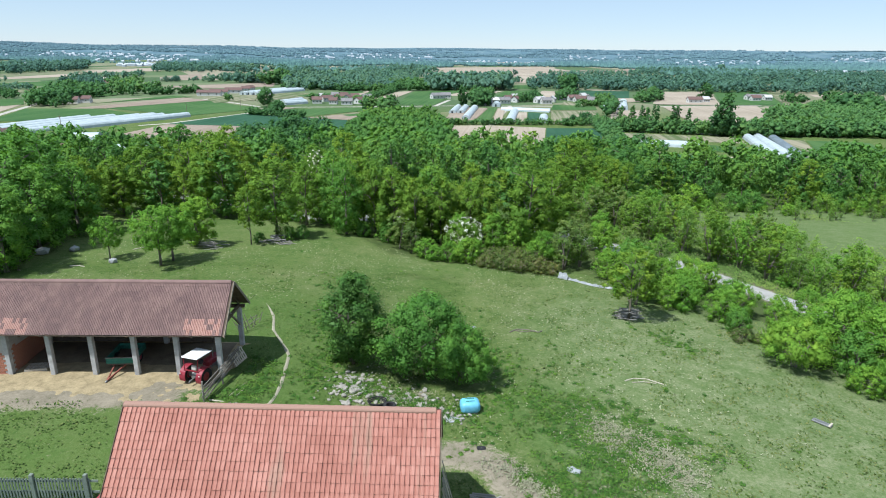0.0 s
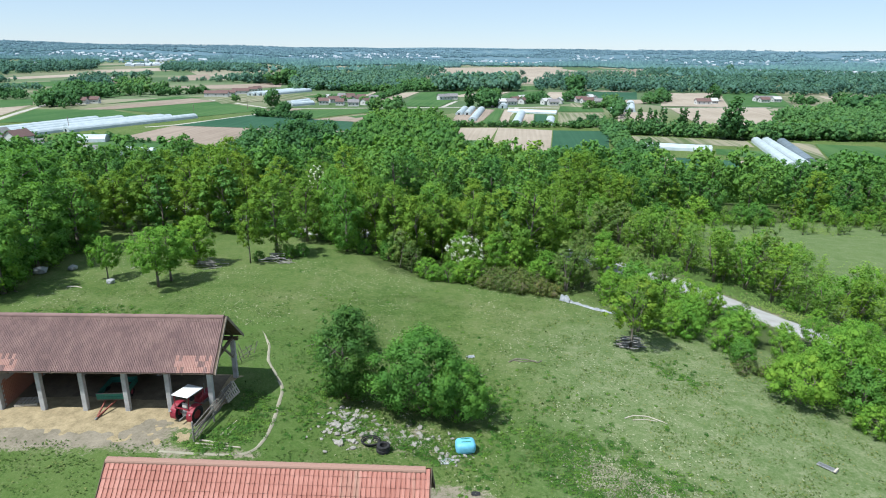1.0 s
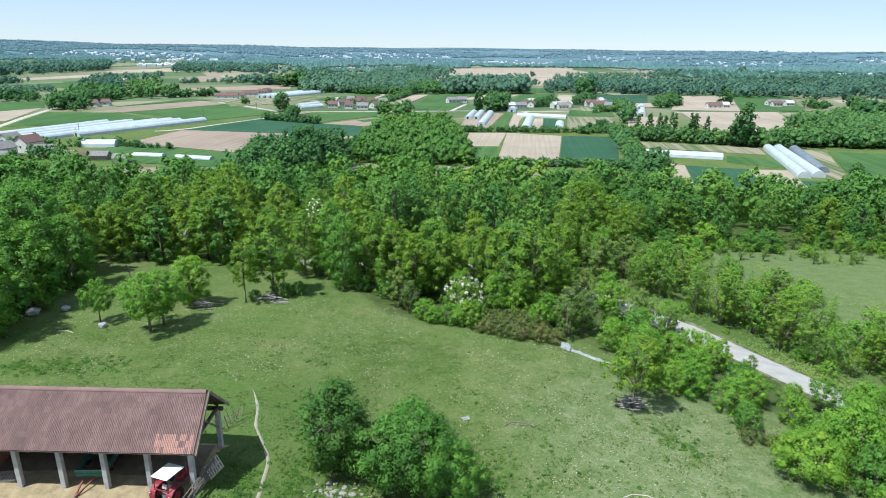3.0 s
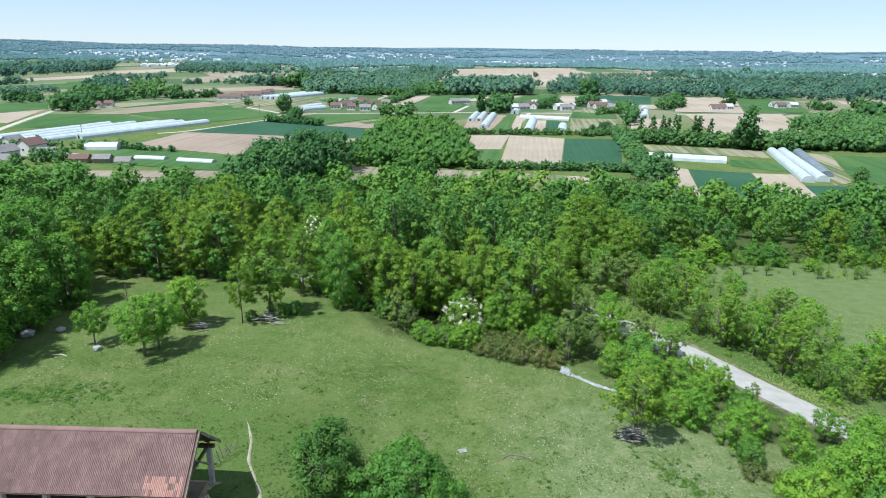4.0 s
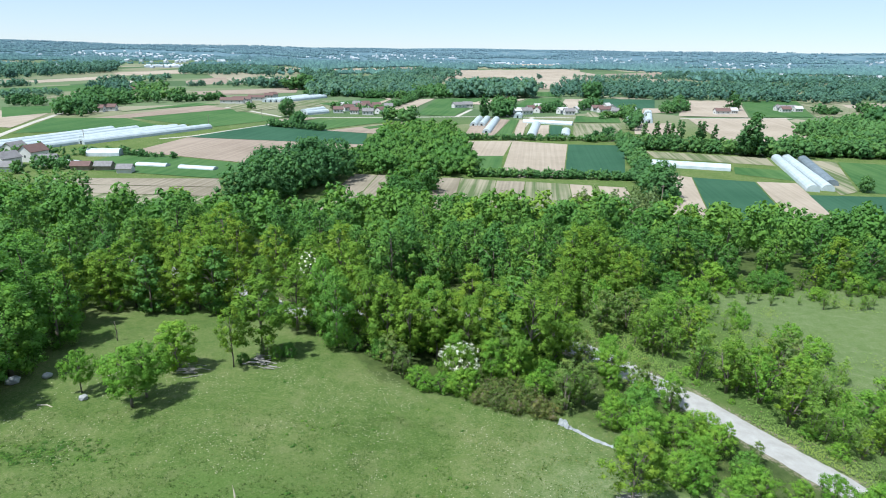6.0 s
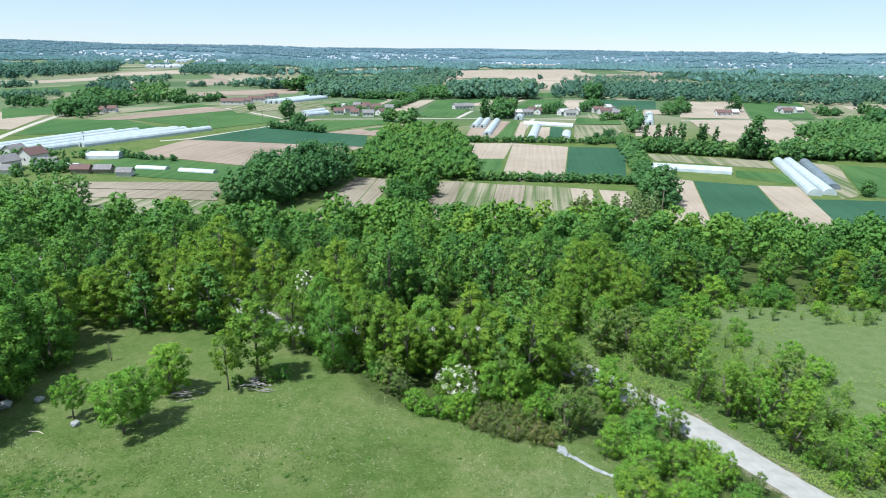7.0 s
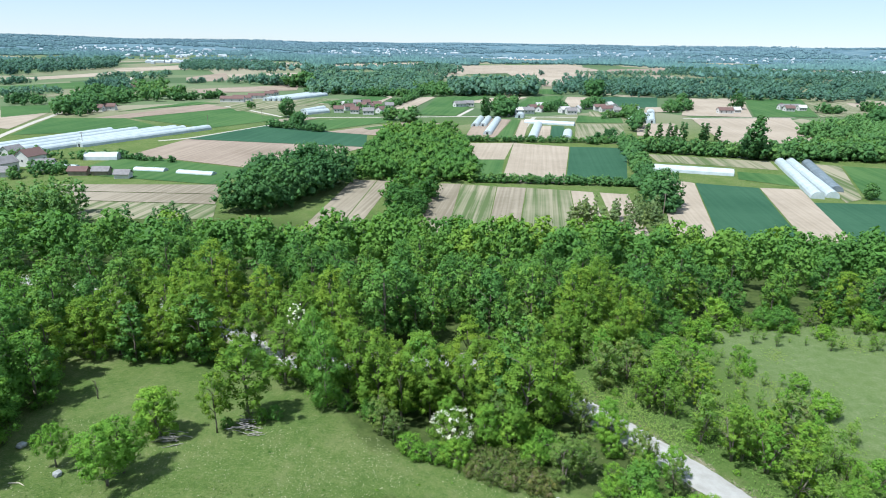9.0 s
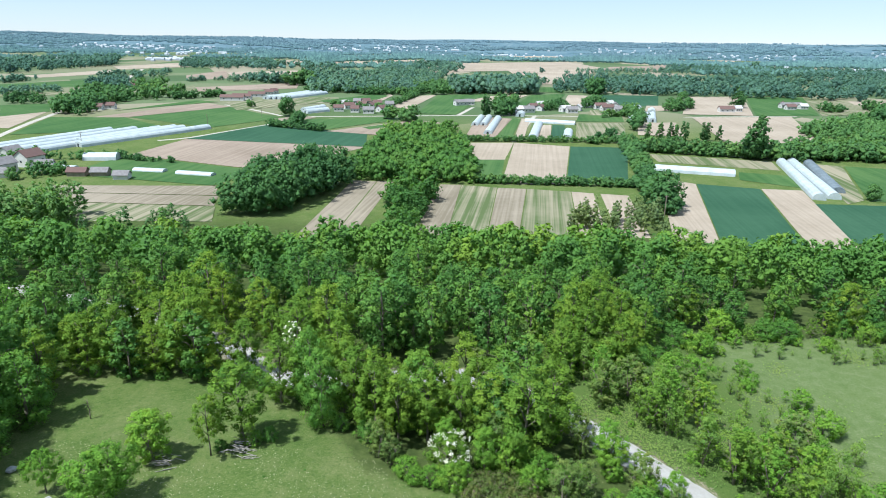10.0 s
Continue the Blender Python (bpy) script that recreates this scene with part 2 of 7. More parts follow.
def beam(bm, a, b, w, d=None, sides=4):
    """Adds a straight bar from a to b; four sides give a squared timber, more a round pole."""
    a, b = Vector(a), Vector(b)
    d = d or w
    turn = (b - a).to_track_quat("Z", "Y").to_matrix().to_4x4()
    got = bmesh.ops.create_cone(bm, cap_ends=True, segments=sides, radius1=0.5 if sides > 4 else 0.7071, radius2=0.5 if sides > 4 else 0.7071, depth=1)
    spin = pose(0, 0, 0, 0, 0, 45 if sides == 4 else 0)
    m = Matrix.Translation((a + b) / 2) @ turn @ Matrix.Diagonal((w, d, (b - a).length, 1)) @ spin
    bmesh.ops.transform(bm, matrix=m, verts=got["verts"])
    return bm


def tube(bm, points, radii, sides=6):
    """Adds a bent, tapered limb through points."""
    rings = []
    for i, p in enumerate(points):
        p = Vector(p)
        way = (Vector(points[min(i + 1, len(points) - 1)]) - Vector(points[max(i - 1, 0)])).normalized()
        q = way.to_track_quat("Z", "Y")
        rings.append([bm.verts.new(p + q @ Vector((math.cos(2 * math.pi * k / sides), math.sin(2 * math.pi * k / sides), 0)) * radii[i]) for k in range(sides)])
    for a, b in zip(rings, rings[1:]):
        for k in range(sides):
            bm.faces.new((a[k], a[(k + 1) % sides], b[(k + 1) % sides], b[k]))
    bm.faces.new(rings[-1])
    bm.faces.new(rings[0][::-1])
    return bm


def mesh_of(name, verts, quads, material, tint=None, smooth=False, normals=None):
    """A mesh from arrays of places and of faces that all have as many corners."""
    me = bpy.data.meshes.new(name)
    nv, (nf, sides) = len(verts), np.shape(quads)
    me.vertices.add(nv)
    me.vertices.foreach_set("co", np.asarray(verts, np.float32).ravel())
    me.loops.add(nf * sides)
    me.loops.foreach_set("vertex_index", np.asarray(quads, np.int32).ravel())
    me.polygons.add(nf)
    me.polygons.foreach_set("loop_start", np.arange(0, nf * sides, sides, dtype=np.int32))
    me.materials.append(material)
    if smooth:
        me.polygons.foreach_set("use_smooth", np.ones(nf, bool))
    if tint is not None:
        me.attributes.new("tint", 'FLOAT', 'POINT').data.foreach_set("value", np.asarray(tint, np.float32))
    me.update(calc_edges=True)
    if normals is not None:
        me.polygons.foreach_set("use_smooth", np.ones(nf, bool))
        me.normals_split_custom_set_from_vertices(np.asarray(normals, np.float32))
    elif not smooth:
        me.shade_flat()
    return me


def ease(a, b, v):
    t = np.clip((np.asarray(v, float) - a) / (b - a), 0, 1)
    return t * t * (3 - 2 * t)


# ---- the lie of the land ----
PLAIN = -33.0


def land(x, y):
    """Height of the ground: a plateau with the farm, a wooded slope and the plain below it."""
    x, y = np.asarray(x, float), np.asarray(y, float)
    z = -1.25 * ease(-12, 3, x) - 0.052 * np.maximum(0, np.minimum(y, 72) - 37) - 0.4 * ease(28, 8, y) * ease(-16, -4, x)
    z = z - 2.0 * ease(22, 45, x)
    z = z + 0.10 * np.sin(x * 0.31 + 1) * np.sin(y * 0.27) * ease(36, 44, y)
    e = y - 5 * np.sin(x * 0.03) * ease(250, 150, y)
    k = np.interp(e, [62, 74, 100, 112, 124, 138, 152, 170, 190, 205, 222], [0, 0.01, 0.08, 0.12, 0.19, 0.33, 0.50, 0.69, 0.85, 0.95, 1.0])
    return z * (1 - k) + PLAIN * k


def land_at(x, y):
    return float(land(x, y))


def along(points, step=1.0):
    """Points at even steps along a smooth line through the given ones."""
    p = np.array(points, float)
    d = np.r_[0, np.cumsum(np.hypot(*np.diff(p, axis=0).T))]
    s = np.arange(0, d[-1], step)
    xy = np.stack([np.interp(s, d, p[:, 0]), np.interp(s, d, p[:, 1])], 1)
    for _ in range(min(6, int(0.8 / step) + 2)):
        xy[1:-1] = (xy[:-2] + 2 * xy[1:-1] + xy[2:]) / 4
    return xy


def near_line(x, y, points):
    """Distance of places from a line of points."""
    p = along(points, 1.0)
    best = np.full(np.shape(x), 1e9)
    for a in p:
        best = np.minimum(best, np.hypot(x - a[0], y - a[1]))
    return best


ROAD = [(48, 30), (36, 43.5), (30.8, 51.3), (26.5, 57.3), (22.3, 63.4), (17.0, 70.6), (12, 76), (5.5, 80.5), (-4, 78.4), (-12, 75.6), (-16.5, 76.6), (-23, 84), (-40, 96), (-70, 108)]
FOOTPATH = [(-10.8, 42.9), (-10.4, 42.2), (-9.6, 40.4), (-9.1, 38.2), (-8.6, 37.3), (-8.1, 36.4), (-7.6, 35.5), (-7.3, 34.8), (-7.2, 33.7), (-7.0, 31.5), (-7.0, 30.2), (-7.2, 29.0), (-7.6, 28.5), (-8.7, 28.25), (-10.4, 28.2), (-11.9, 28.3)]


def build_ground():
    def axis(dense_a, dense_b, step, reach_a, reach_b, grow=1.22):
        mid = list(np.arange(dense_a, dense_b + 1e-6, step))
        up, down, s = [], [], step
        v = dense_b
        while v < reach_b:
            s = min(s * grow, 160)
            v += s
            up.append(v)
        v, s = dense_a, step
        while v > reach_a:
            s = min(s * grow, 160)
            v -= s
            down.append(v)
        return np.array(down[::-1] + mid + up)

    xs, ys = axis(-45, 60, 0.6, -4900, 4900), axis(8, 104, 0.6, -1500, 4900)
    x, y = np.meshgrid(xs, ys)
    z = land(x, y)
    verts = np.stack([x, y, z], -1).reshape(-1, 3)
    nx, ny = len(xs), len(ys)
    i = (np.arange(ny - 1)[:, None] * nx + np.arange(nx - 1)).ravel()
    me = mesh_of("ground", verts, np.stack([i, i + 1, i + nx + 1, i + nx], 1), MEADOW, smooth=True)
    fx, fy = verts[:, 0], verts[:, 1]
    bare = 0.9 * ease(2.0, 0.2, np.abs(fy - 30.4) - 1.0) * ease(-10.0, -13.0, fx)
    bare = np.maximum(bare, 0.62 * ease(0.8, 0.2, near_line(fx, fy, [(-7.6, 28.5), (-8.7, 28.2), (-10.4, 28.1), (-12.5, 28.3)])))
    bare = np.maximum(bare, 0.75 * ease(1.9, 0.4, near_line(fx, fy, [(1, 26.6), (4.0, 26.4), (5.4, 24.5), (6.2, 20)])))
    bare = np.maximum(bare, 0.42 * ease(2.2, 0.6, near_line(fx, fy, [(10.5, 28.5), (13.2, 24.8)])))
    bare = np.maximum(bare, 0.5 * ease(1.5, 0.5, np.hypot((fx - 8.5) / 1.6, fy - 23.4)))
    bare = np.maximum(bare, 0.45 * ease(2.6, 0.8, np.hypot((fx + 0.5) / 1.7, fy - 31.2)))
    bare = np.maximum(bare, 0.5 * ease(2.0, 1.0, near_line(fx, fy, ROAD) - 1.2))
    pale = 0.62 * ease(4, 14, fx) * ease(58, 40, fy) * ease(60, 40, fx)
    pale = np.maximum(pale, 0.42 * ease(36, 42, fx) * ease(58, 64, fy) * ease(112, 104, fy))
    lush = 0.75 * ease(4.2, 2.0, near_line(fx, fy, [(8, 30.5), (9.5, 27.5), (12, 24)]))
    lush = np.maximum(lush, 0.48 * ease(-6.5, -9, fx) * ease(29.5, 28, fy))
    lush = np.maximum(lush, 0.55 * ease(3.0, 1.2, near_line(fx, fy, [(-9.5, 29), (-6.2, 31), (-6, 36), (-9, 40)])))
    lush = np.maximum(lush, 0.56 * ease(1, -6, fx) * ease(-22, -13, fx) * ease(52, 42, fy))
    way = along(ROAD, 1.0)
    way = way[way[:, 1] < 80.4]
    order = np.argsort(way[:, 1])
    beyond = fx - np.interp(fy, way[order, 1], way[order, 0])
    lush = np.maximum(lush, 0.6 * ease(1.5, 4.0, beyond) * ease(36, 42, fy) * ease(104, 98, fy))
    lush = np.maximum(lush, 0.22 * ease(37, 43, fx) * ease(58, 64, fy) * ease(112, 104, fy))
    lush = np.maximum(lush, 0.55 * ease(2.0, 0.5, near_line(fx, fy, [(-30, 45), (-23, 45.5)])))
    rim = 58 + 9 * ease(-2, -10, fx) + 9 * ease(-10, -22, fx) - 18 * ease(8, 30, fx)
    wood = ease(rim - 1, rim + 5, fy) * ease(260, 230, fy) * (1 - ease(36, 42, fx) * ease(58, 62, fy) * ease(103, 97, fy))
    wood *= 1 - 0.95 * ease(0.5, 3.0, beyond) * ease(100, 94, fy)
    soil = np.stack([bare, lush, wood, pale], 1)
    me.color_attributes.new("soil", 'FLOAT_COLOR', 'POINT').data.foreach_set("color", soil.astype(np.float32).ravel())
    return tagged(new("ground", me), "grassy farm meadow sloping through woodland to a flat plain", "ground", kind="structure")


ground = build_ground()


def strip(name, points, width, material, label, category, lift=0.03, wobble=0.12, step=0.5):
    """A way laid over the ground along a line, with uneven edges."""
    c = along(points, step)
    t = np.gradient(c, axis=0)
    t /= np.linalg.norm(t, axis=1)[:, None]
    side = np.stack([-t[:, 1], t[:, 0]], 1)
    rng = np.random.default_rng(len(name))
    across = np.linspace(-0.5, 0.5, 5)
    taper = np.minimum(1, (np.arange(len(c)) + 1) * step / 2.5)[:, None]
    wide = taper * width * (1 + wobble * np.convolve(rng.normal(size=len(c) + 4), np.ones(5) / 5, 'valid')[:, None])
    xy = c[:, None] + side[:, None] * (across * wide)[..., None]
    z = land(xy[..., 0], xy[..., 1]) + lift * (1 - 1.6 * np.abs(across) ** 2 * 2)[None]
    v = np.concatenate([xy, z[..., None]], -1).reshape(-1, 3)
    i = (np.arange(len(c) - 1)[:, None] * 5 + np.arange(4)).ravel()
    return tagged(new(name, mesh_of(name, v, np.stack([i, i + 5, i + 6, i + 1], 1), material, smooth=True)), label, category, kind="structure")


strip("gravel_road", ROAD, 3.5, GRAVEL, "pale gravel road winding along the edge of the wood", "road", 0.09)
strip("footpath", FOOTPATH, 0.19, TRODDEN, "narrow trodden earth footpath across the grass", "path", 0.05, 0.18, 0.15)


# ---- fields of the plain ----
def field(label, material, *corners, lift=0.12):
    v = np.array([(x, y, PLAIN + lift) for x, y in corners])
    me = mesh_of("field", v, np.array([[0, 1, 2, 3]]), material)
    return tagged(new("field", me), label, "field", kind="structure")


TAN, PINK, DARK, GREEN, GREY, SPARSE = (
    (SOIL_TAN, "pale tan tilled field on the plain"), (SOIL_PINK, "dry brown ploughed field on the plain"),
    (CROP_DARK, "dark green crop field on the plain"), (CROP_GREEN, "fresh green crop field on the plain"),
    (SOIL_GREY, "grey brown field of stubble on the plain"), (CROP_STRIPED, "sparse striped vegetable field on the plain"))


PLOTS = [0]
FAR_PLOTS = []


def plot(kind, *corners, lift=0.12):
    PLOTS[0] += 1
    if min(c[1] for c in corners) > 900:
        FAR_PLOTS.append(corners)
    return field(kind[1], kind[0], *corners, lift=lift * 0.6 + 0.005 * PLOTS[0])


plot(TAN, (12.7, 381.6), (30.6, 383.5), (41, 449), (8, 445))
plot(GREEN, (11.8, 322), (24.2, 316), (30.4, 383), (12.7, 381))
plot(TAN, (24.6, 316), (56.5, 319), (77.6, 437), (41.2, 449))
plot(DARK, (57.2, 319), (89, 324.5), (116, 436.5), (78.2, 437))
plot(GREY, (-54, 222), (-41, 222), (-37, 317), (-49, 318))
plot(GREY, (-40.5, 222), (-34, 222), (-28.4, 317), (-36.5, 317))
plot(GREY, (-14, 222), (-0.5, 222), (5, 313), (-5, 313))
plot(SPARSE, (-0.3, 222), (13.6, 222), (22.2, 308.5), (5.3, 312.5))
plot(GREY, (14, 222), (25, 222), (36.2, 307), (22.6, 308))
plot(SPARSE, (25.4, 222), (47, 222), (56.6, 303.2), (36.6, 307))
plot(TAN, (47.6, 222), (58, 222), (66.9, 300.6), (57, 303))
plot(TAN, (62, 222), (73, 222), (82.4, 297.6), (70, 300))
plot(SPARSE, (122, 386), (184, 366), (191.9, 393.5), (124, 413))
plot(GREEN, (150, 338), (176, 320), (181, 352), (158, 359))
plot(TAN, (80, 222), (96, 222), (123, 326.2), (108, 338))
plot(DARK, (96.5, 222), (126, 222), (151.3, 317.6), (123.5, 326))
plot(TAN, (127, 222), (144, 222), (171, 316), (152, 317.6))
plot(DARK, (146, 230), (185, 235), (198, 288), (163, 289))
plot(SPARSE, (178, 290), (190, 298), (228, 383), (206, 392))
plot(GREEN, (191, 296), (230, 290), (262, 374), (229, 383))
plot(DARK, (-184, 438), (-58, 419), (-65.7, 479), (-153, 515.5))
plot(PINK, (-191, 374), (-100, 338), (-57, 418), (-184, 437))
plot(GREEN, (-197, 318), (-112, 300), (-104, 337), (-192, 372))
plot(GREY, (-178, 281), (-103, 281), (-111, 299.5), (-188, 293))
plot(GREY, (-168, 265), (-98, 263), (-102.5, 280), (-177, 280))
plot(SPARSE, (-150, 236), (-90, 240), (-97, 262), (-167, 264))
plot(PINK, (-313, 537), (-283, 549), (-228, 645), (-266, 679))
plot(GREEN, (-282, 548), (-190, 496), (-152, 560), (-228, 643))
plot(GREEN, (-310, 440), (-220, 488), (-284, 546), (-345, 540))
plot(TAN, (-460, 500), (-332, 470), (-372, 580), (-470, 600))
plot(GREEN, (-447, 621), (-412, 644), (-370, 578), (-386, 536))
plot(GREEN, (-630, 874), (-566, 1021), (-487, 887), (-579, 803))
plot(SPARSE, (-525, 730), (-482, 788), (-455, 744), (-502, 697))
plot(TAN, (-730, 1053), (-697, 1288), (-631, 1176), (-672, 1022))
plot(TAN, (-771, 1425), (-724, 1698), (-614, 1456), (-699, 1312))
plot(PINK, (-487, 1144), (-486, 1337), (-390, 1087), (-431, 1014))
plot(TAN, (-463, 1274), (-346, 1386), (-304, 1219), (-367, 1062))
plot(PINK, (-363, 883), (-250, 1007), (-225, 894), (-330, 812))
plot(SPARSE, (-385, 838), (-376, 914), (-334, 812), (-343, 775))
plot(GREEN, (-319, 591), (-289, 704), (-256, 691), (-274, 669))
plot(GREEN, (-149, 548), (-61, 583), (-44, 572), (-106, 488))
plot(PINK, (-98, 486), (-36, 565), (-6, 543), (-48, 469))
plot(GREEN, (-75, 512), (-51, 540), (-46, 530), (-67, 500))
plot(GREY, (-158, 555), (-138, 584), (-124, 568), (-144, 530))
plot(TAN, (-71, 670), (-48, 811), (-29, 824), (-49, 657))
plot(PINK, (-69, 623), (-45, 680), (-46, 636), (-49, 621))
plot(GREEN, (-39, 618), (-26, 824), (39, 855), (-2, 610))
plot(TAN, (-97, 734), (-89, 828), (-82, 805), (-88, 722))
plot(SPARSE, (-248, 686), (-160, 773), (-133, 720), (-211, 614))
plot(GREEN, (-158, 716), (-109, 816), (-86, 804), (-103, 688))
plot(TAN, (5, 746), (39, 821), (90, 848), (57, 749))
plot(GREEN, (56, 686), (93, 849), (142, 877), (109, 726))
plot(TAN, (115, 727), (143, 859), (168, 855), (136, 718))
plot(DARK, (161, 748), (177, 866), (265, 875), (220, 721))
plot(TAN, (191, 670), (210, 731), (247, 738), (231, 688))
plot(GREEN, (111, 908), (121, 997), (163, 1007), (141, 886))
plot(PINK, (8, 480), (19, 599), (49, 587), (29, 471))
plot(GREEN, (30, 471), (50, 587), (58, 588), (41, 470))
plot(TAN, (42, 464), (58, 584), (65, 581), (49, 463))
plot(TAN, (60, 472), (71, 547), (80, 548), (69, 471))
plot(DARK, (69, 471), (81, 548), (91, 546), (79, 469))
plot(SPARSE, (86, 462), (103, 562), (146, 569), (119, 451))
plot(GREEN, (105, 574), (118, 633), (158, 630), (148, 577))
plot(TAN, (139, 497), (159, 574), (194, 580), (174, 495))
plot(SPARSE, (125, 625), (136, 672), (197, 671), (185, 630))
plot(TAN, (223, 650), (301, 865), (379, 881), (291, 646))
plot(TAN, (223, 622), (326, 642), (265, 479), (191, 455))
plot(GREEN, (382, 881), (461, 888), (361, 657), (294, 647))
plot(SPARSE, (458, 879), (525, 814), (444, 685), (364, 658))
plot(TAN, (492, 838), (581, 824), (544, 771), (469, 783))
plot(TAN, (390, 662), (516, 730), (450, 634), (356, 587))
plot(GREEN, (386, 891), (422, 955), (487, 939), (475, 900))
plot(TAN, (-134, 1875), (351, 2246), (384, 1735), (-20, 1421))
plot(TAN, (115, 1058), (159, 1069), (353, 1660), (105, 1665))
plot(TAN, (-377, 1905), (-124, 2253), (-105, 1934), (-323, 1711))
plot(TAN, (-607, 2061), (-412, 1841), (-390, 1646), (-517, 1749))
plot(PINK, (418, 1856), (661, 2078), (520, 1628), (330, 1592))
plot(SPARSE, (645, 2027), (1031, 2011), (796, 1464), (812, 1822))
plot(TAN, (1007, 1964), (1206, 2037), (990, 1669), (901, 1726))
plot(SPARSE, (1150, 1942), (1353, 1942), (1165, 1670), (990, 1669))
plot(TAN, (216, 2924), (528, 3227), (473, 2888), (184, 2636))
plot(TAN, (-489, 2576), (-299, 2902), (-279, 2710), (-441, 2434))
plot(TAN, (959, 2666), (1128, 2750), (1027, 2501), (851, 2421))
plot(GREEN, (-400, 683), (-377, 760), (-347, 707), (-360, 631))


# ---- trees ----
def crown(rng, shape, leaves, size, lumps=26, lump=0.34, droop=0.0, hollow=0.35, thick=2.0, thin=0.70, body=0.0):
    """Leaves of a crown, three corners each: shape is (radius, low, high). Leaves sit in lumps that stand out from the crown's body."""
    leaves, size = int(leaves * thick), size * thin
    if body:
        lumps, lump = int(lumps * 1.9), lump * 0.72
    radius, low, high = shape
    rise = high - low
    f = (np.arange(lumps) + rng.random(lumps)) / lumps
    girth = np.sin(np.pi * (0.16 + 0.78 * f)) ** 0.75
    turn = np.arange(lumps) * 2.4 + rng.uniform(0, 6) + rng.normal(size=lumps) * 0.5
    out = radius * girth * rng.uniform(hollow, 0.86, lumps) * (1 + 0.2 * np.sin(3 * turn + rng.uniform(0, 6)))
    sizes = radius * lump * rng.uniform(0.7, 1.3, lumps) * (0.55 + 0.45 * girth)
    hubs = np.stack([np.cos(turn) * out, np.sin(turn) * out, low + sizes * 0.5 + f * (rise - sizes * 1.1)], 1)
    w = sizes ** 2
    which = rng.choice(lumps, leaves, p=w / w.sum())
    n = rng.normal(size=(leaves, 3))
    away = hubs[which] - (0, 0, low + rise * 0.42)
    away /= np.linalg.norm(away, axis=1)[:, None] + 1e-6
    n = n / np.linalg.norm(n, axis=1)[:, None] + away * 0.55 + (0, 0, 0.15)
    n /= np.linalg.norm(n, axis=1)[:, None]
    flat = np.array((1.0, 1.0, 0.85))
    at = hubs[which] + n * sizes[which][:, None] * rng.uniform(0.42, 1.28, leaves)[:, None] * flat
    at[:, 2] = np.maximum(at[:, 2] - droop * rng.random(leaves), low * 0.8)
    face = n * 0.9 + rng.normal(size=(leaves, 3)) * 0.42 + (0, 0, 0.4)
    soft = n * 0.75 + away * 0.3 + (0, 0, 0.22) + rng.normal(size=(leaves, 3)) * 0.09
    soft /= np.linalg.norm(soft, axis=1)[:, None]
    v, q = leaf_sprays(rng, at, face, size)
    soft = np.repeat(soft, 3, 0)
    shade = np.clip(0.30 + rng.normal(size=lumps) * 0.13, 0.02, 0.62)
    tint = np.repeat(shade[which], 3)
    if body:
        knob = np.array([(1, 0, 0), (0, 1, 0), (-1, 0, 0), (0, -1, 0), (0, 0, 1), (0, 0, -1)], float)
        side = np.array([(0, 1, 4), (1, 2, 4), (2, 3, 4), (3, 0, 4), (1, 0, 5), (2, 1, 5), (3, 2, 5), (0, 3, 5)])
        core = hubs[:, None] + knob * (sizes * body)[:, None, None] * rng.uniform(0.75, 1.2, (lumps, 6, 1))
        q = np.concatenate([q, (side + np.arange(lumps)[:, None, None] * 6).reshape(-1, 3) + len(v)])
        v = np.concatenate([v, core.reshape(-1, 3)])
        soft = np.concatenate([soft, np.tile(knob, (lumps, 1)) * 0.8 + (0, 0, 0.3)])
        soft /= np.linalg.norm(soft, axis=1)[:, None]
        tint = np.concatenate([tint, np.repeat(shade, 6)])
    return v, q, soft, tint


def leaf_sprays(rng, at, face, size):
    """One folded leaf spray at each place."""
    count = len(at)
    face = face / np.linalg.norm(face, axis=1)[:, None]
    a = np.cross(face, rng.normal(size=(count, 3)))
    a /= np.linalg.norm(a, axis=1)[:, None] + 1e-9
    b = np.cross(face, a)
    s = (size * rng.uniform(0.6, 1.4, count))[:, None]
    v = np.stack([at - a * s * 0.6, at + a * s * 0.25 - b * s * 0.42 + face * s * 0.12, at + a * s * 0.55 + b * s * 0.36], 1).reshape(-1, 3)
    i = np.arange(count)[:, None] * 3 + np.arange(3)
    return v, i


def limbs(bm, rng, height, low, radius, girth, count=6, lean=0.0, stems=1):
    """Trunk and limbs that rise into the crown."""
    for s in range(stems):
        turn = rng.uniform(0, 6.28)
        off = Vector((math.cos(turn), math.sin(turn), 0)) * (0.0 if stems == 1 else girth * 1.2)
        out = Vector((math.cos(turn), math.sin(turn), 0)) * (lean if stems == 1 else radius * 0.45)
        pts = [off + out * f ** 1.5 + Vector((rng.normal() * 0.05, rng.normal() * 0.05, 0)) * height * 0.25 * f + Vector((0, 0, height * (0.86 if stems == 1 else 0.66) * f - 0.15 * (f == 0))) for f in (0, 0.2, 0.45, 0.7, 1)]
        tube(bm, pts, [girth * g for g in (1.35, 0.95, 0.75, 0.5, 0.15)], 7)
        for k in range(count):
            f = rng.uniform(max(0.25, low / height * 0.8), 0.85)
            root = pts[0].lerp(pts[-1], f)
            t = rng.uniform(0, 6.28)
            reach = radius * rng.uniform(0.4, 0.68)
            tip = root + Vector((math.cos(t) * reach, math.sin(t) * reach, height * rng.uniform(0.08, 0.26)))
            tube(bm, [root, root.lerp(tip, 0.5) + Vector((0, 0, 0.05 * height)), tip], [girth * 0.42, girth * 0.28, girth * 0.06], 5)


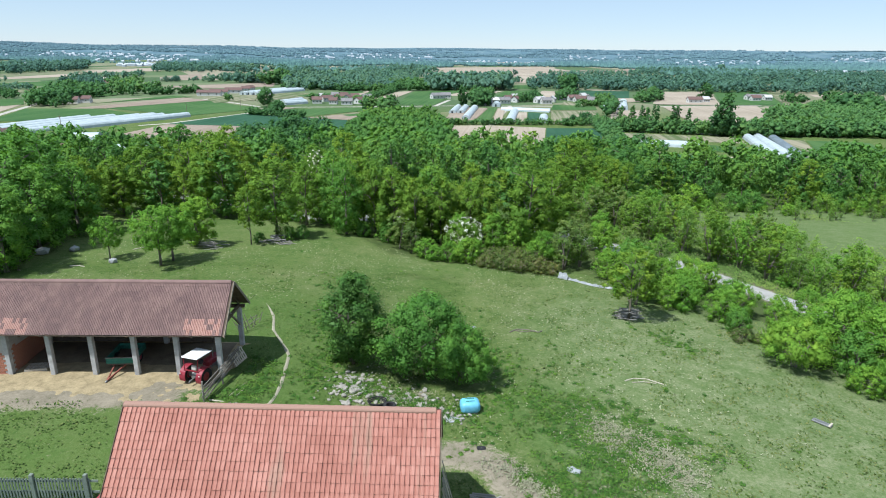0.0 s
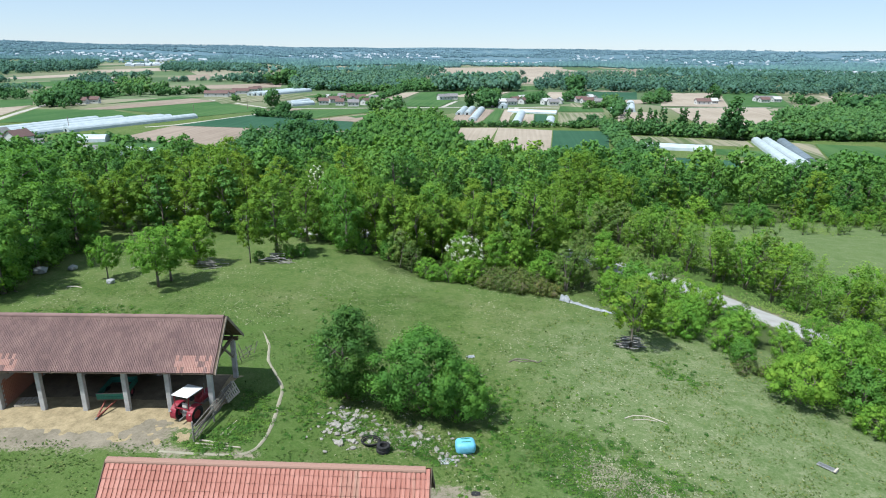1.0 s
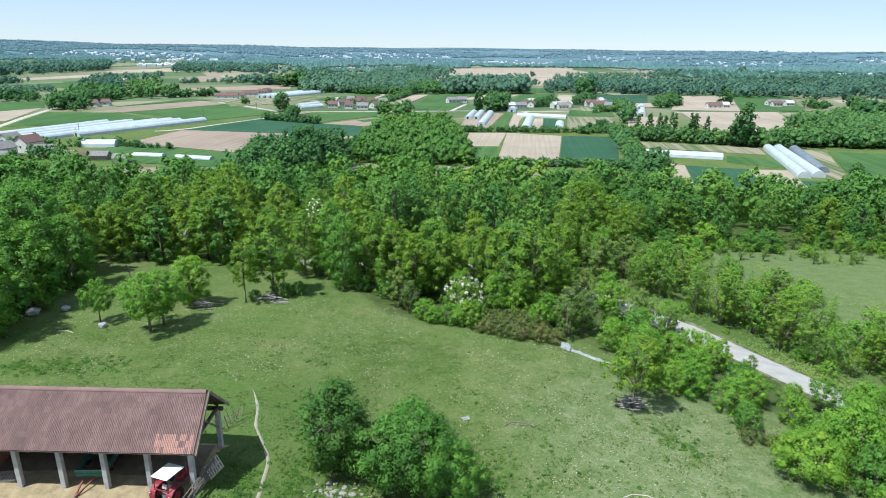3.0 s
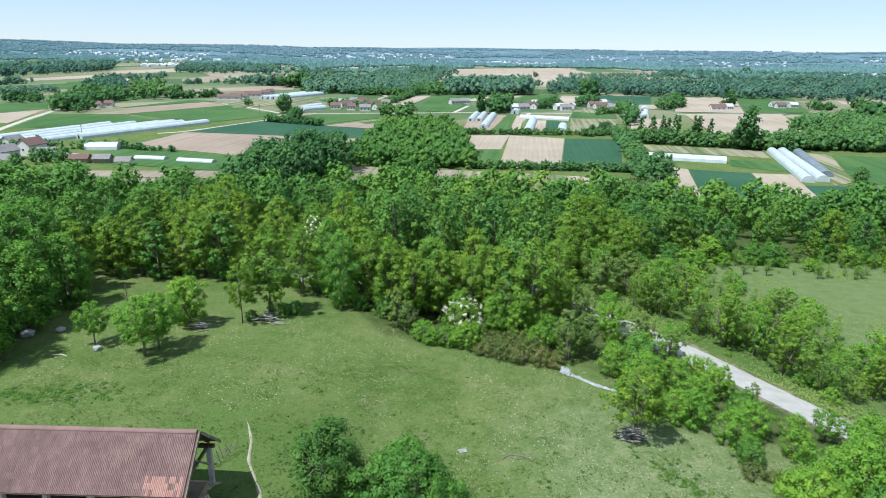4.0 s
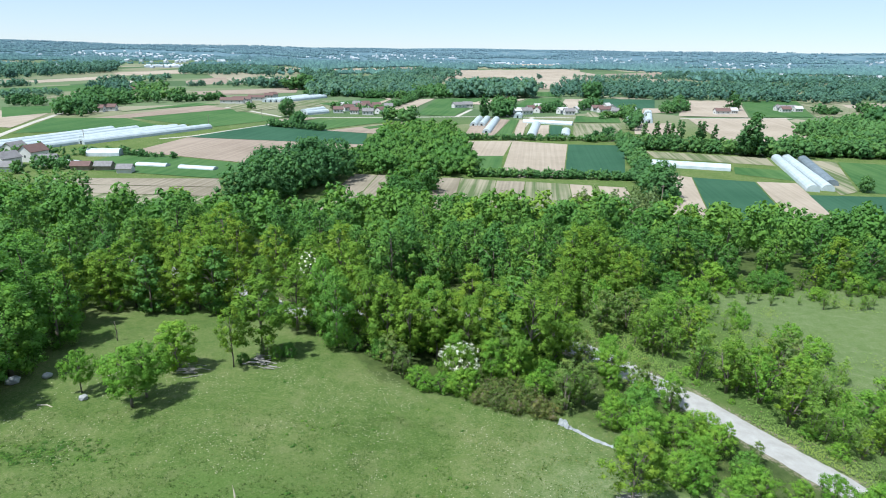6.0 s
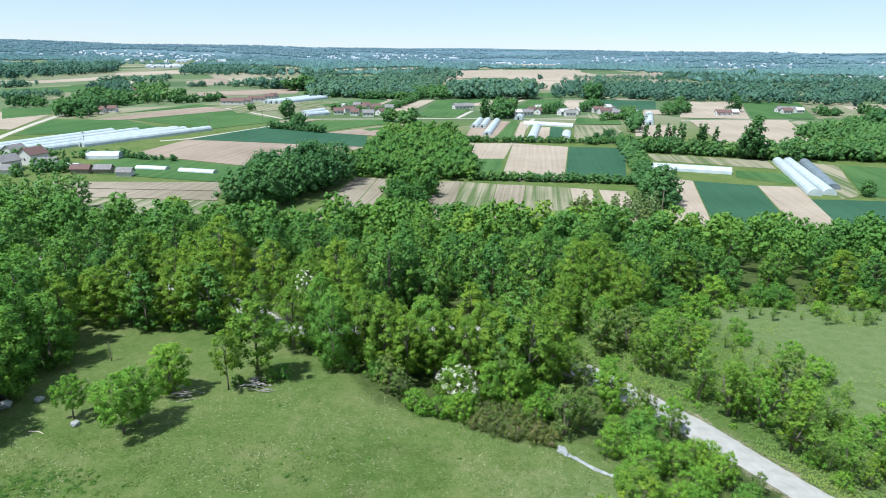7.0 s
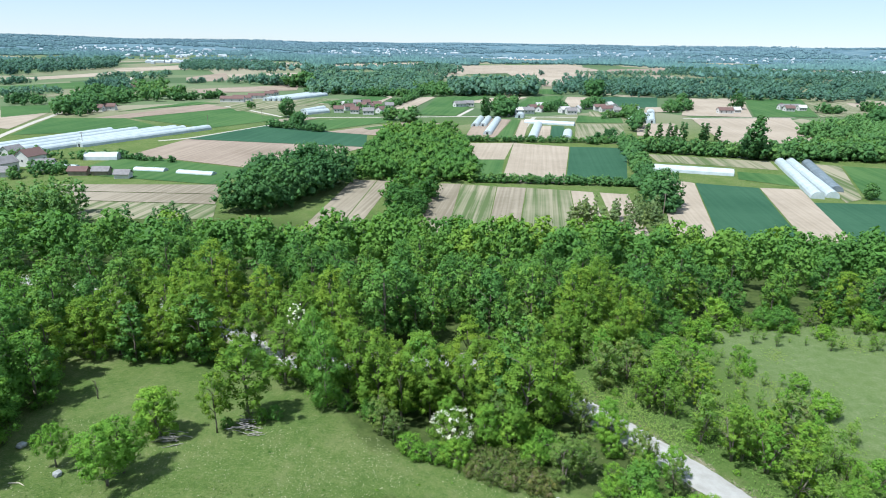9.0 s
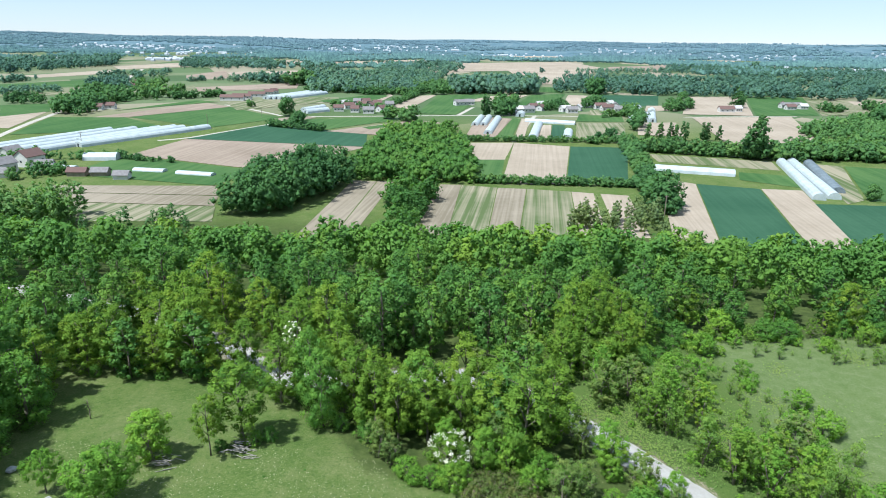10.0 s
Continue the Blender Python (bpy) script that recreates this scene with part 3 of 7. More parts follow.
def tree_kind(seed, name, label, leaf, height, radius, low, leaves, size, girth, lumps=26, lump=0.34, stems=1, category="tree", droop=0.0, hollow=0.35, group="", blossom=0):
    """One tree: trunk with limbs, and a crown of leaves."""
    rng = np.random.default_rng(seed)
    tree = empty(name, pose(0, 0, -500), label, category, group)
    bm = bmesh.new()
    limbs(bm, rng, height, low, radius, girth, 6 if stems == 1 else 3, 0.0, stems)
    wood = part("trunk" if stems < 4 else "branchwork", bm, BARK, tree, smooth=True)
    if stems > 3:
        wood["kind"] = "stuff"
    v, q, soft, tint = crown(rng, (radius, low, height), leaves, size, lumps, lump, droop, hollow, body=0.5 if radius > 1.3 else 0.0)
    ob = new("crown", mesh_of("crown", v, q, leaf, tint, normals=soft))
    ob.parent = tree
    if blossom:
        v, q, soft, tint = crown(rng, (radius * 1.04, low + (height - low) * 0.4, height * 1.04), blossom, size * 0.8, lumps + 14, 0.11, 0, 0.75)
        ob = new("blossom", mesh_of("blossom", v, q, BLOSSOM))
        ob.parent = tree
        ob["label"] = "cream white blossom clusters"
    return tree


KINDS = {}


def kind(key, *args, **kw):
    KINDS[key] = [tree_kind(*args, **kw), False]


kind("oak", 11, "broad_tree", "broad deep-green tree at the edge of the wood", LEAF_DEEP, 10, 3.6, 0.5, 3100, 0.29, 0.22, 44, 0.31)
kind("oak_b", 12, "broad_tree", "broad deep-green tree at the edge of the wood", LEAF_DEEP, 10, 3.2, 0.4, 2900, 0.29, 0.20, 40, 0.32)
kind("locust", 21, "locust_tree", "tall locust tree with airy fresh-green crown", LEAF_FRESH, 10, 2.9, 1.4, 2900, 0.26, 0.15, 46, 0.26)
kind("locust_b", 22, "locust_tree", "tall locust tree with airy fresh-green crown", LEAF_FRESH, 10, 2.5, 2.0, 2600, 0.26, 0.14, 40, 0.26)
kind("locust_c", 23, "locust_tree", "tall locust tree with airy fresh-green crown", LEAF_FRESH, 10, 3.1, 1.0, 2900, 0.26, 0.16, 50, 0.25)
kind("light", 31, "young_tree", "young tree with airy yellow-green leaves", LEAF_LIGHT, 5, 2.2, 1.5, 3200, 0.165, 0.09, 40, 0.27)
kind("light_b", 32, "young_tree", "young tree with airy yellow-green leaves", LEAF_LIGHT, 5, 1.8, 0.4, 2600, 0.17, 0.08, 34, 0.27, stems=2)
kind("grey", 41, "sallow_tree", "thin sallow tree with grey-green half-open leaves", LEAF_GREY, 5, 1.7, 0.7, 1900, 0.16, 0.08, 40, 0.24, stems=3)
kind("shrub", 51, "shrub", "dense green shrub leafy down to the grass", LEAF_LIGHT, 3, 1.9, 0.1, 3000, 0.115, 0.07, 44, 0.28, stems=4, category="shrub")
kind("shrub_b", 52, "shrub", "dense green shrub leafy down to the grass", LEAF_LIGHT, 3, 1.6, 0.1, 2600, 0.115, 0.06, 38, 0.29, stems=3, category="shrub")
kind("shrub_deep", 53, "shrub", "dense deep-green shrub at the wood's edge", LEAF_DEEP, 3, 1.8, 0.1, 2100, 0.15, 0.07, 36, 0.31, stems=4, category="shrub")
kind("bramble", 61, "bramble", "low tangled bramble thicket of brown and green", LEAF_DRY, 1.5, 1.7, 0.03, 1900, 0.12, 0.03, 30, 0.33, stems=4, category="bush")
kind("wood", 71, "woodland_tree", "woodland tree with dense rounded green crown", LEAF_MIX, 10, 3.2, 0.8, 1180, 0.44, 0.17, 36, 0.31)
kind("wood_b", 72, "woodland_tree", "woodland tree with dense rounded green crown", LEAF_MIX, 10, 2.7, 1.0, 1100, 0.44, 0.17, 34, 0.31)
kind("wood_c", 73, "woodland_tree", "woodland tree with dense rounded green crown", LEAF_MIX, 10, 3.0, 0.6, 1180, 0.44, 0.17, 42, 0.28)
kind("dome", 54, "shrub", "dense rounded bright-green shrub beside the meadow", LEAF_LIGHT, 3, 2.3, 0.5, 5600, 0.12, 0.08, 60, 0.32, stems=4, category="shrub", hollow=0.5)
kind("slender", 33, "young_tree", "young tree with airy yellow-green leaves above a bare trunk", LEAF_FRESH, 5.2, 1.8, 1.7, 2600, 0.145, 0.08, 34, 0.25)
kind("light_far", 34, "young_tree", "young tree with airy yellow-green leaves", LEAF_LIGHT, 5, 1.7, 0.6, 1000, 0.19, 0.07, 40, 0.20, stems=3, hollow=0.2)
kind("locust_far", 24, "locust_tree", "young locust tree with airy fresh-green crown", LEAF_FRESH, 5, 1.5, 0.9, 950, 0.185, 0.07, 36, 0.20, stems=2, hollow=0.2)
kind("shrub_far", 55, "shrub", "dense green shrub leafy down to the grass", LEAF_LIGHT, 3, 1.8, 0.1, 900, 0.2, 0.06, 26, 0.31, stems=2, category="shrub")
kind("grey_far", 42, "sallow_tree", "thin sallow tree with grey-green half-open leaves", LEAF_GREY, 5, 1.7, 0.5, 1000, 0.22, 0.07, 28, 0.25, stems=2)
kind("sapling", 35, "sapling", "slim airy sapling with yellow-green leaves", LEAF_AIRY, 5, 1.15, 0.5, 480, 0.20, 0.045, 30, 0.34, stems=2, hollow=0.1)
kind("sapling_b", 36, "sapling", "slim airy sapling with fresh green leaves", LEAF_AIRY, 5, 1.0, 0.8, 420, 0.20, 0.045, 28, 0.36, stems=3, hollow=0.05)
kind("elder", 81, "elder_bush", "elder bush covered in cream-white blossom", LEAF_FRESH, 3.6, 1.9, 0.2, 1800, 0.17, 0.07, 34, 0.30, stems=4, category="bush", blossom=460)
kind("blossom_tree", 82, "blossoming_tree", "slender tree with white blossom among its leaves", LEAF_GREY, 9, 1.2, 3.5, 500, 0.26, 0.10, 24, 0.30, blossom=190)
kind("walnut", 83, "broad_bush", "large broad-leaved bush growing out of a rubble heap", LEAF_MEDIUM, 4.4, 2.9, 0.6, 9000, 0.14, 0.08, 84, 0.24, stems=5, category="bush")
kind("dark_bush", 84, "dark_bush", "upright dark-green bush beside the rubble heap", LEAF_DARK, 4.6, 1.7, 0.3, 8200, 0.12, 0.08, 60, 0.36, stems=4, category="bush", hollow=0.15)


def plant(key, x, y, height, turn=None, wide=1.0, sink=0.05):
    """Sets one tree of a kind, of the given height, on the ground."""
    tree, used = KINDS[key]
    base = {"light": 5, "light_b": 5, "grey": 5, "shrub": 3, "shrub_b": 3, "shrub_deep": 3, "bramble": 1.5, "elder": 3.6, "blossom_tree": 9, "walnut": 4.4, "light_far": 5, "sapling": 5, "sapling_b": 5, "locust_far": 5, "shrub_far": 3, "grey_far": 5, "dome": 3, "slender": 5.2, "dark_bush": 4.6}.get(key, 10)
    s = height / base
    turn = random.uniform(0, 360) if turn is None else turn
    m = pose(x, y, land_at(x, y) - sink, 0, 0, turn)
    if not used:
        KINDS[key][1] = True
        tree.matrix_basis = m @ Matrix.Diagonal((s * wide, s * wide, s, 1))
        return tree
    p = tree.scale
    return copy_thing(tree, m @ Matrix.Diagonal((s * wide / p.x, s * wide / p.y, s / p.z, 1)))


# single trees and shrubs round the meadow
plant("walnut", 1.0, 34.3, 5.1, 20, 1.02)
plant("walnut", 3.1, 33.4, 3.7, 140, 0.95)
plant("dark_bush", -3.4, 34.9, 5.9, 0, 1.05)
plant("elder", 4.6, 61.0, 4.0, 0)
plant("blossom_tree", -12.3, 72.6, 8.4, 0)
plant("light", -28.2, 54.9, 4.1, wide=0.85)
plant("light", -22.6, 52.6, 5.4, wide=1.1)
plant("light", -22.2, 54.3, 5.2, wide=1.05)
plant("light_b", -21.6, 59.6, 5.2, wide=1.2)
plant("light_b", -22.8, 60.6, 4.6, wide=1.1)
plant("slender", -17.0, 60.7, 6.2, wide=0.8)
plant("locust_b", -15.0, 63.2, 8.6, wide=1.35)
plant("grey", -14.3, 62.4, 2.6)
for x, y, h in ((-16.4, 61.6, 1.2), (-13.6, 62.6, 1.6), (-12.4, 63.4, 1.5)):
    plant("shrub_deep", x, y, h)
for x, y, h in ((-37.8, 52.0, 10), (-38.6, 57.5, 10.5), (-42, 55, 12), (-40.5, 63, 11), (-44, 60, 12), (-39, 47.5, 10.5), (-45, 51, 12), (-41.5, 68.5, 11), (-46, 66, 12), (-35.6, 53.6, 7), (-37.4, 60.6, 8), (-34.6, 50.4, 7.5), (-36.6, 65.0, 8), (-36.0, 57.2, 8)):
    plant(random.choice(("oak", "oak_b")), x, y, h, wide=1.1)
for k, x in enumerate(np.arange(-37.5, -17.0, 2.6)):
    y = 76.6 + 0.8 * math.sin(k * 2.1)
    plant(("locust_c", "locust", "wood_c")[k % 3], x, y, 7.6 + 1.2 * math.sin(k * 1.7), wide=1.2)
    if k % 3 == 0:
        plant("shrub_deep", x + 1.2, y - 0.9, 1.5 + 0.6 * math.sin(k * 3.1))
for x, y, h in ((-16.0, 73.4, 2.0), (-10.6, 72.6, 2.2), (-9.0, 70.4, 2.4), (-18.5, 74.6, 2.6), (-6.4, 66.2, 1.8), (-3.6, 65.0, 2.4), (-20.2, 74.2, 2.8), (-17.2, 74.0, 2.4), (-12.6, 73.6, 1.8), (-11.2, 71.6, 2.6), (-8.0, 69.0, 2.6), (-14.6, 72.4, 1.3)):
    plant("shrub_deep", x, y, h)
for x, y, h in ((-6.6, 69.5, 8.5), (-3.0, 66.6, 8.0), (-0.6, 65.2, 7.6), (2.2, 66.0, 7.8), (5.4, 66.4, 7.2), (8.2, 65.0, 6.8), (11.0, 65.4, 6.4), (0.8, 69.6, 8.2), (7.0, 70.2, 7.4), (-13.4, 70.6, 7.6)):
    plant(random.choice(("locust", "locust_b", "locust_c")), x, y, h, wide=1.1)
for x, y, h in ((4.0, 63.6, 4.2), (7.6, 61.4, 4.6), (8.8, 63.0, 5.2), (10.2, 62.6, 4.8)):
    plant(random.choice(("grey", "light_b")), x, y, h)
plant("oak_b", -8.2, 66.4, 8.4, wide=0.85)
plant("oak", -10.2, 70.5, 9.0, wide=0.8)
plant("locust", -5.2, 67.8, 8.6)
for x, y, h in ((-2.2, 62.6, 4.2), (-0.9, 61.6, 3.4)):
    plant("grey", x, y, h)
for x, y, h in ((0.7, 60.0, 2.2), (1.6, 59.3, 1.7), (2.9, 59.0, 2.2), (4.6, 58.6, 2.6), (5.6, 59.2, 2.4)):
    plant(random.choice(("shrub", "shrub_b")), x, y, h)
for x, y, h in ((6.5, 57.4, 1.2), (8.0, 57.0, 1.5), (9.6, 56.4, 1.6), (11.2, 56.0, 1.5), (12.4, 55.6, 1.1), (8.8, 58.6, 1.7), (10.6, 58.0, 1.6), (7.2, 58.8, 1.6)):
    plant("bramble", x, y, h)
for x, y, h in ((11.4, 58.8, 2.4), (12.6, 60.2, 3.0), (9.8, 61.6, 3.6), (14.2, 59.0, 2.6)):
    plant(random.choice(("shrub", "shrub_b")), x, y, h)
plant("grey", 13.8, 56.4, 5.0)
plant("grey", 15.6, 57.4, 4.4)
plant("slender", 16.1, 43.3, 5.7, wide=1.2)
plant("grey", 17.6, 46.6, 4.2)
for x, y, h in ((17.4, 49.5, 2.4), (18.6, 48.0, 2.5), (19.2, 51.0, 3.4), (20.2, 46.4, 2.6), (21.2, 45.8, 2.8), (22.4, 48.4, 2.6), (17.2, 53.6, 3.4), (19.6, 54.6, 3.6), (23.2, 43.6, 2.6), (23.2, 41.2, 2.0), (24.8, 44.6, 2.8),
                (25.6, 47.4, 2.6), (26.8, 42.0, 2.8), (28.0, 44.6, 2.4), (21.6, 51.6, 2.6), (18.0, 57.0, 2.2), (16.0, 60.4, 2.0)):
    plant(random.choice(("shrub", "shrub_b", "shrub", "shrub_deep")), x, y, h * (1.0 if 18.8 < x < 25 else 0.85))
plant("dome", 24.3, 35.6, 3.2, wide=0.9)
plant("shrub", 26.9, 32.7, 1.8, wide=1.1)
plant("shrub_b", 28.8, 30.8, 2.2, wide=1.1)
plant("shrub_deep", 27.6, 35.0, 3.2, wide=0.9)
for x, y, h in ((27.6, 37.2, 4.0), (30.4, 35.2, 4.6), (29.2, 39.4, 3.6), (32.6, 38.4, 4.4), (30.6, 31.6, 4.2), (33.6, 33.2, 4.8), (31.4, 41.8, 3.2)):
    plant(random.choice(("shrub", "light_b", "shrub_b")), x, y, h * 1.15)
for k, y in enumerate(np.arange(33.0, 46.0, 1.7)):
    x = float(np.interp(y, [30, 43.5, 51.3], [48, 36, 30.8])) - 3.4 - 1.2 * (k % 2)
    plant(("shrub", "light_b", "shrub_b", "light")[k % 4], x, float(y), (3.6 if y < 41 else 2.8) + 0.6 * math.sin(k * 2.3), wide=1.1)
for k, y in enumerate(np.arange(57.5, 70, 1.5)):
    x = float(np.interp(y, [51.3, 57.3, 63.4, 70.6], [30.8, 26.5, 22.3, 17.0])) - 3.2 - 1.1 * (k % 2)
    plant(("light_b", "grey", "locust_far", "light")[k % 4], x, float(y), 3.4 + 0.14 * k + 0.5 * math.sin(k * 1.9), wide=1.15)


for x, y, h in ((27.2, 49.4, 2.0), (24.2, 49.8, 2.8), (23.0, 51.8, 2.8), (24.4, 52.4, 2.4), (22.8, 55.4, 3.4), (21.0, 58.0, 2.6), (18.8, 60.8, 2.2), (16.6, 63.6, 2.2), (11.0, 71.4, 4.6), (25.4, 50.8, 2.6)):
    plant(random.choice(("grey", "light_b", "shrub_b")), x, y, h)


# ---- the wood ----
def wood_rim(x):
    """Where the wood begins, going away from the farm."""
    return np.interp(x, [-60, -42, -39, -37, -20, -16, -12, -8, -4, 0, 6, 14, 17, 24, 36, 44, 120],
                     [46, 50, 66, 77, 77, 76, 74, 69, 67, 64, 63, 62, 66, 80, 94, 99, 101])


def scatter(rng, x0, x1, y0, y1, gap, test):
    """Uneven places at about a gap from one another where a test allows."""
    out = []
    for gy in np.arange(y0, y1, gap * 0.9):
        for gx in np.arange(x0, x1, gap):
            x, y = gx + rng.uniform(-0.55, 0.55) * gap, gy + rng.uniform(-0.5, 0.5) * gap
            out.append((x, y))
    out = np.array(out)
    return out[test(out[:, 0], out[:, 1])]


rng_wood = np.random.default_rng(5)
spots = scatter(rng_wood, -62, 88, 46, 108, 4.7, lambda x, y: (y > wood_rim(x)) & (near_line(x, y, ROAD) > 2.9) & (np.abs(x) < 14 + y * 0.6))
for x, y in spots:
    patch = noise.noise(Vector((x * 0.05, y * 0.05, 3)))
    rim = y - wood_rim(x)
    h = rng_wood.uniform(6.4, 11.6) * (0.86 if rim < 6 and x > -14 else 0.95)
    fresh = patch + rng_wood.normal() * 0.16 + 0.55 * (y < 92) + 0.25 * (x > -14) * (y < 88) - 0.6 * (x < -36)
    if fresh > 0.14 and rim < 16:
        plant(("locust", "locust_b", "locust_c")[rng_wood.integers(3)], x, y, h, wide=1.15)
    elif y < 84 and fresh < -0.05:
        plant(("oak", "oak_b")[rng_wood.integers(2)], x, y, h)
    else:
        plant(("wood", "wood_b", "wood_c")[rng_wood.integers(3)], x, y, h)
    if rim < 5 and rng_wood.random() < 0.55:
        plant(("shrub_far", "shrub_deep", "grey_far")[rng_wood.integers(3)], x + rng_wood.uniform(-1.5, 1.5), y - 1.2, rng_wood.uniform(1.2, 2.6))

# young growth between the road and the clearing
def right_of_road(x, y):
    """How far to the clearing's side of the road a place lies, along x."""
    p = along(ROAD, 1.0)
    p = p[p[:, 1] < 80.4]
    order = np.argsort(p[:, 1])
    return x - np.interp(y, p[order, 1], p[order, 0])


belt = scatter(rng_wood, 14, 66, 40, 90, 1.95, lambda x, y: (near_line(x, y, ROAD) > 4.8) & (near_line(x, y, ROAD) < 13 + 3 * np.sin(x * 0.7)) & (right_of_road(x, y) > 0))
for x, y in belt:
    plant(("sapling", "sapling_b", "light_far", "sapling", "locust_far", "sapling_b", "grey_far")[rng_wood.integers(7)], x, y, rng_wood.uniform(2.6, 6.4), wide=rng_wood.uniform(0.9, 1.3))
for x, y in scatter(rng_wood, 14, 66, 44, 80, 2.6, lambda x, y: (near_line(x, y, ROAD) > 3.3) & (near_line(x, y, ROAD) < 5.2) & (right_of_road(x, y) > 0)):
    plant(("shrub_far", "grey_far")[rng_wood.integers(2)], x, y, rng_wood.uniform(0.5, 1.5), wide=1.3)
sparse = scatter(rng_wood, 22, 84, 56, 101, 2.9, lambda x, y: (near_line(x, y, ROAD) > 11) & (right_of_road(x, np.minimum(y, 80)) > 0) & (y < wood_rim(x)) & ((y > 90) | (x < 45 - 0.3 * (y - 76))))
for x, y in sparse:
    plant(("sapling", "shrub_far", "sapling", "sapling_b")[rng_wood.integers(4)], x, y, rng_wood.uniform(0.8, 3.4), wide=1.2)


for x, y in scatter(rng_wood, 40, 90, 84, 100, 3.4, lambda x, y: (y < wood_rim(x)) & (y > 98 - 0.22 * (x - 40)) & (right_of_road(x, np.minimum(y, 80)) > 8)):
    plant(("shrub_far", "grey_far", "light_far")[rng_wood.integers(3)], x, y, rng_wood.uniform(0.6, 1.9), wide=1.2)


for x in np.arange(26, 92, 2.4):
    plant(("shrub_deep", "shrub_far", "locust_far", "shrub_deep")[rng_wood.integers(4)], x, float(wood_rim(x)) + rng_wood.uniform(-1.5, 1.5), rng_wood.uniform(1.8, 4.4), wide=1.2)
for x, y, h in ((29.5, 35.2, 3.6), (31.6, 37.6, 4.2), (28.9, 32.6, 2.6), (30.8, 33.8, 3.8), (26.6, 37.6, 3.2), (30.2, 30.4, 2.6)):
    plant(("shrub", "shrub_b")[int(x * 10) % 2], x, y, h, wide=1.15)


def rough_grass():
    """Long grass and herbs along the road and round the clearing."""
    r = np.random.default_rng(93)
    x, y = r.uniform(14, 80, 150000), r.uniform(36, 100, 150000)
    side = right_of_road(x, np.minimum(y, 80))
    wild = np.array([noise.noise(Vector((a * 0.16, b * 0.16, 2))) for a, b in zip(x, y)])
    ok = (side > 2.2) & (wild + r.normal(size=len(x)) * 0.25 > np.interp(side, [2, 18, 34], [-0.3, 0.05, 0.6]))
    x, y = x[ok], y[ok]
    at = np.c_[x, y, land(x, y) + r.uniform(0.03, 0.3, len(x))]
    v, q = leaf_sprays(r, at, np.tile((0.0, -0.5, 0.8), (len(at), 1)) + r.normal(size=at.shape) * 0.4, 0.17)
    tint = np.repeat(np.clip(0.35 + wild[ok] * 0.5, 0, 0.8), 3)
    tagged(new("rough_grass", mesh_of("rough_grass", v, q, LEAF_GREY, tint, normals=np.tile((0.0, -0.2, 1.0), (len(v), 1)))), "long rough grass and herbs beside the gravel road", "grass", kind="stuff")


rough_grass()


def woods(name, label, leaf, rng, xy, heights, leaves, size, slim=0.32, category="wood", low=0.1, lumps=0):
    """Far trees that nobody could count, in one mesh."""
    shapes = [crown(np.random.default_rng(900 + k), (slim, low, 1.0), leaves, size, lumps or max(5, leaves // 22), 0.40 if leaves > 150 else 0.62, thick=1.0, thin=0.88, body=0.55 if leaves > 150 else 0.85) for k in range(6)]
    vs, qs, ns, tints, base = [], [], [], [], 0
    for (x, y), h in zip(xy, heights):
        v, q, soft, tint = shapes[rng.integers(6)]
        t = rng.uniform(0, 6.28)
        c, s = math.cos(t), math.sin(t)
        w = h * rng.uniform(0.85, 1.25)
        p = np.stack([(v[:, 0] * c - v[:, 1] * s) * w + x, (v[:, 0] * s + v[:, 1] * c) * w + y, v[:, 2] * h + land_at(x, y) - 0.2], 1)
        vs.append(p)
        ns.append(np.stack([soft[:, 0] * c - soft[:, 1] * s, soft[:, 0] * s + soft[:, 1] * c, soft[:, 2]], 1))
        qs.append(q + base)
        tints.append(np.full(len(v), min(0.62, max(0.02, 0.26 + 0.4 * noise.noise(Vector((x * 0.03, y * 0.03, 7))) + rng.normal() * 0.16))))
        base += len(v)
    me = mesh_of(name, np.concatenate(vs), np.concatenate(qs), leaf, np.concatenate(tints), normals=np.concatenate(ns))
    return tagged(new(name, me), label, category, kind="stuff")


rng_far = np.random.default_rng(8)
slope = scatter(rng_far, -200, 215, 60, 232, 5.6, lambda x, y: (y > 50 + np.maximum(0, np.abs(x) - 60) * 0.1) & ((y >= 112) | (np.abs(x) > 14 + y * 0.6 - 2) | (x > 88)) & (y > wood_rim(np.clip(x, -60, 110))) & (np.abs(x) < 10 + y * 0.76) & (y < 190 + 5 * np.sin(x * 0.06) + np.maximum(0, x - 110) * 0.5 + np.maximum(0, -x - 60) * 0.35))
tall = rng_far.uniform(6.5, 12, len(slope)) * (1 - 0.3 * ease(140, 185, slope[:, 1]))
near = slope[:, 1] < 150
woods("sloping_wood", "dense mixed green wood covering the slope", LEAF_MIX, rng_far, slope[near], tall[near], 340, 0.07, low=0.3, lumps=24)
woods("sloping_wood", "dense mixed green wood at the foot of the slope", LEAF_MIX, rng_far, slope[~near], tall[~near], 190, 0.09, low=0.3, lumps=15)


def grove(x0, y0, x1, y1, width, count, height, leaf=None, leaves=90, size=0.15, slim=0.44, label="row of leafy trees between the fields"):
    """A row or block of trees on the plain, from one place to another."""
    t = rng_far.random(count)
    a, b = np.array((x0, y0)), np.array((x1, y1))
    d = (b - a) / np.linalg.norm(b - a)
    xy = a + (b - a) * t[:, None] + np.stack([np.full(count, -d[1]), np.full(count, d[0])], 1) * rng_far.uniform(-0.5, 0.5, count)[:, None] * width
    woods("grove", label, leaf or LEAF_PLAIN, rng_far, xy, height * rng_far.uniform(0.65, 1.25, count), leaves, size, slim, "trees")


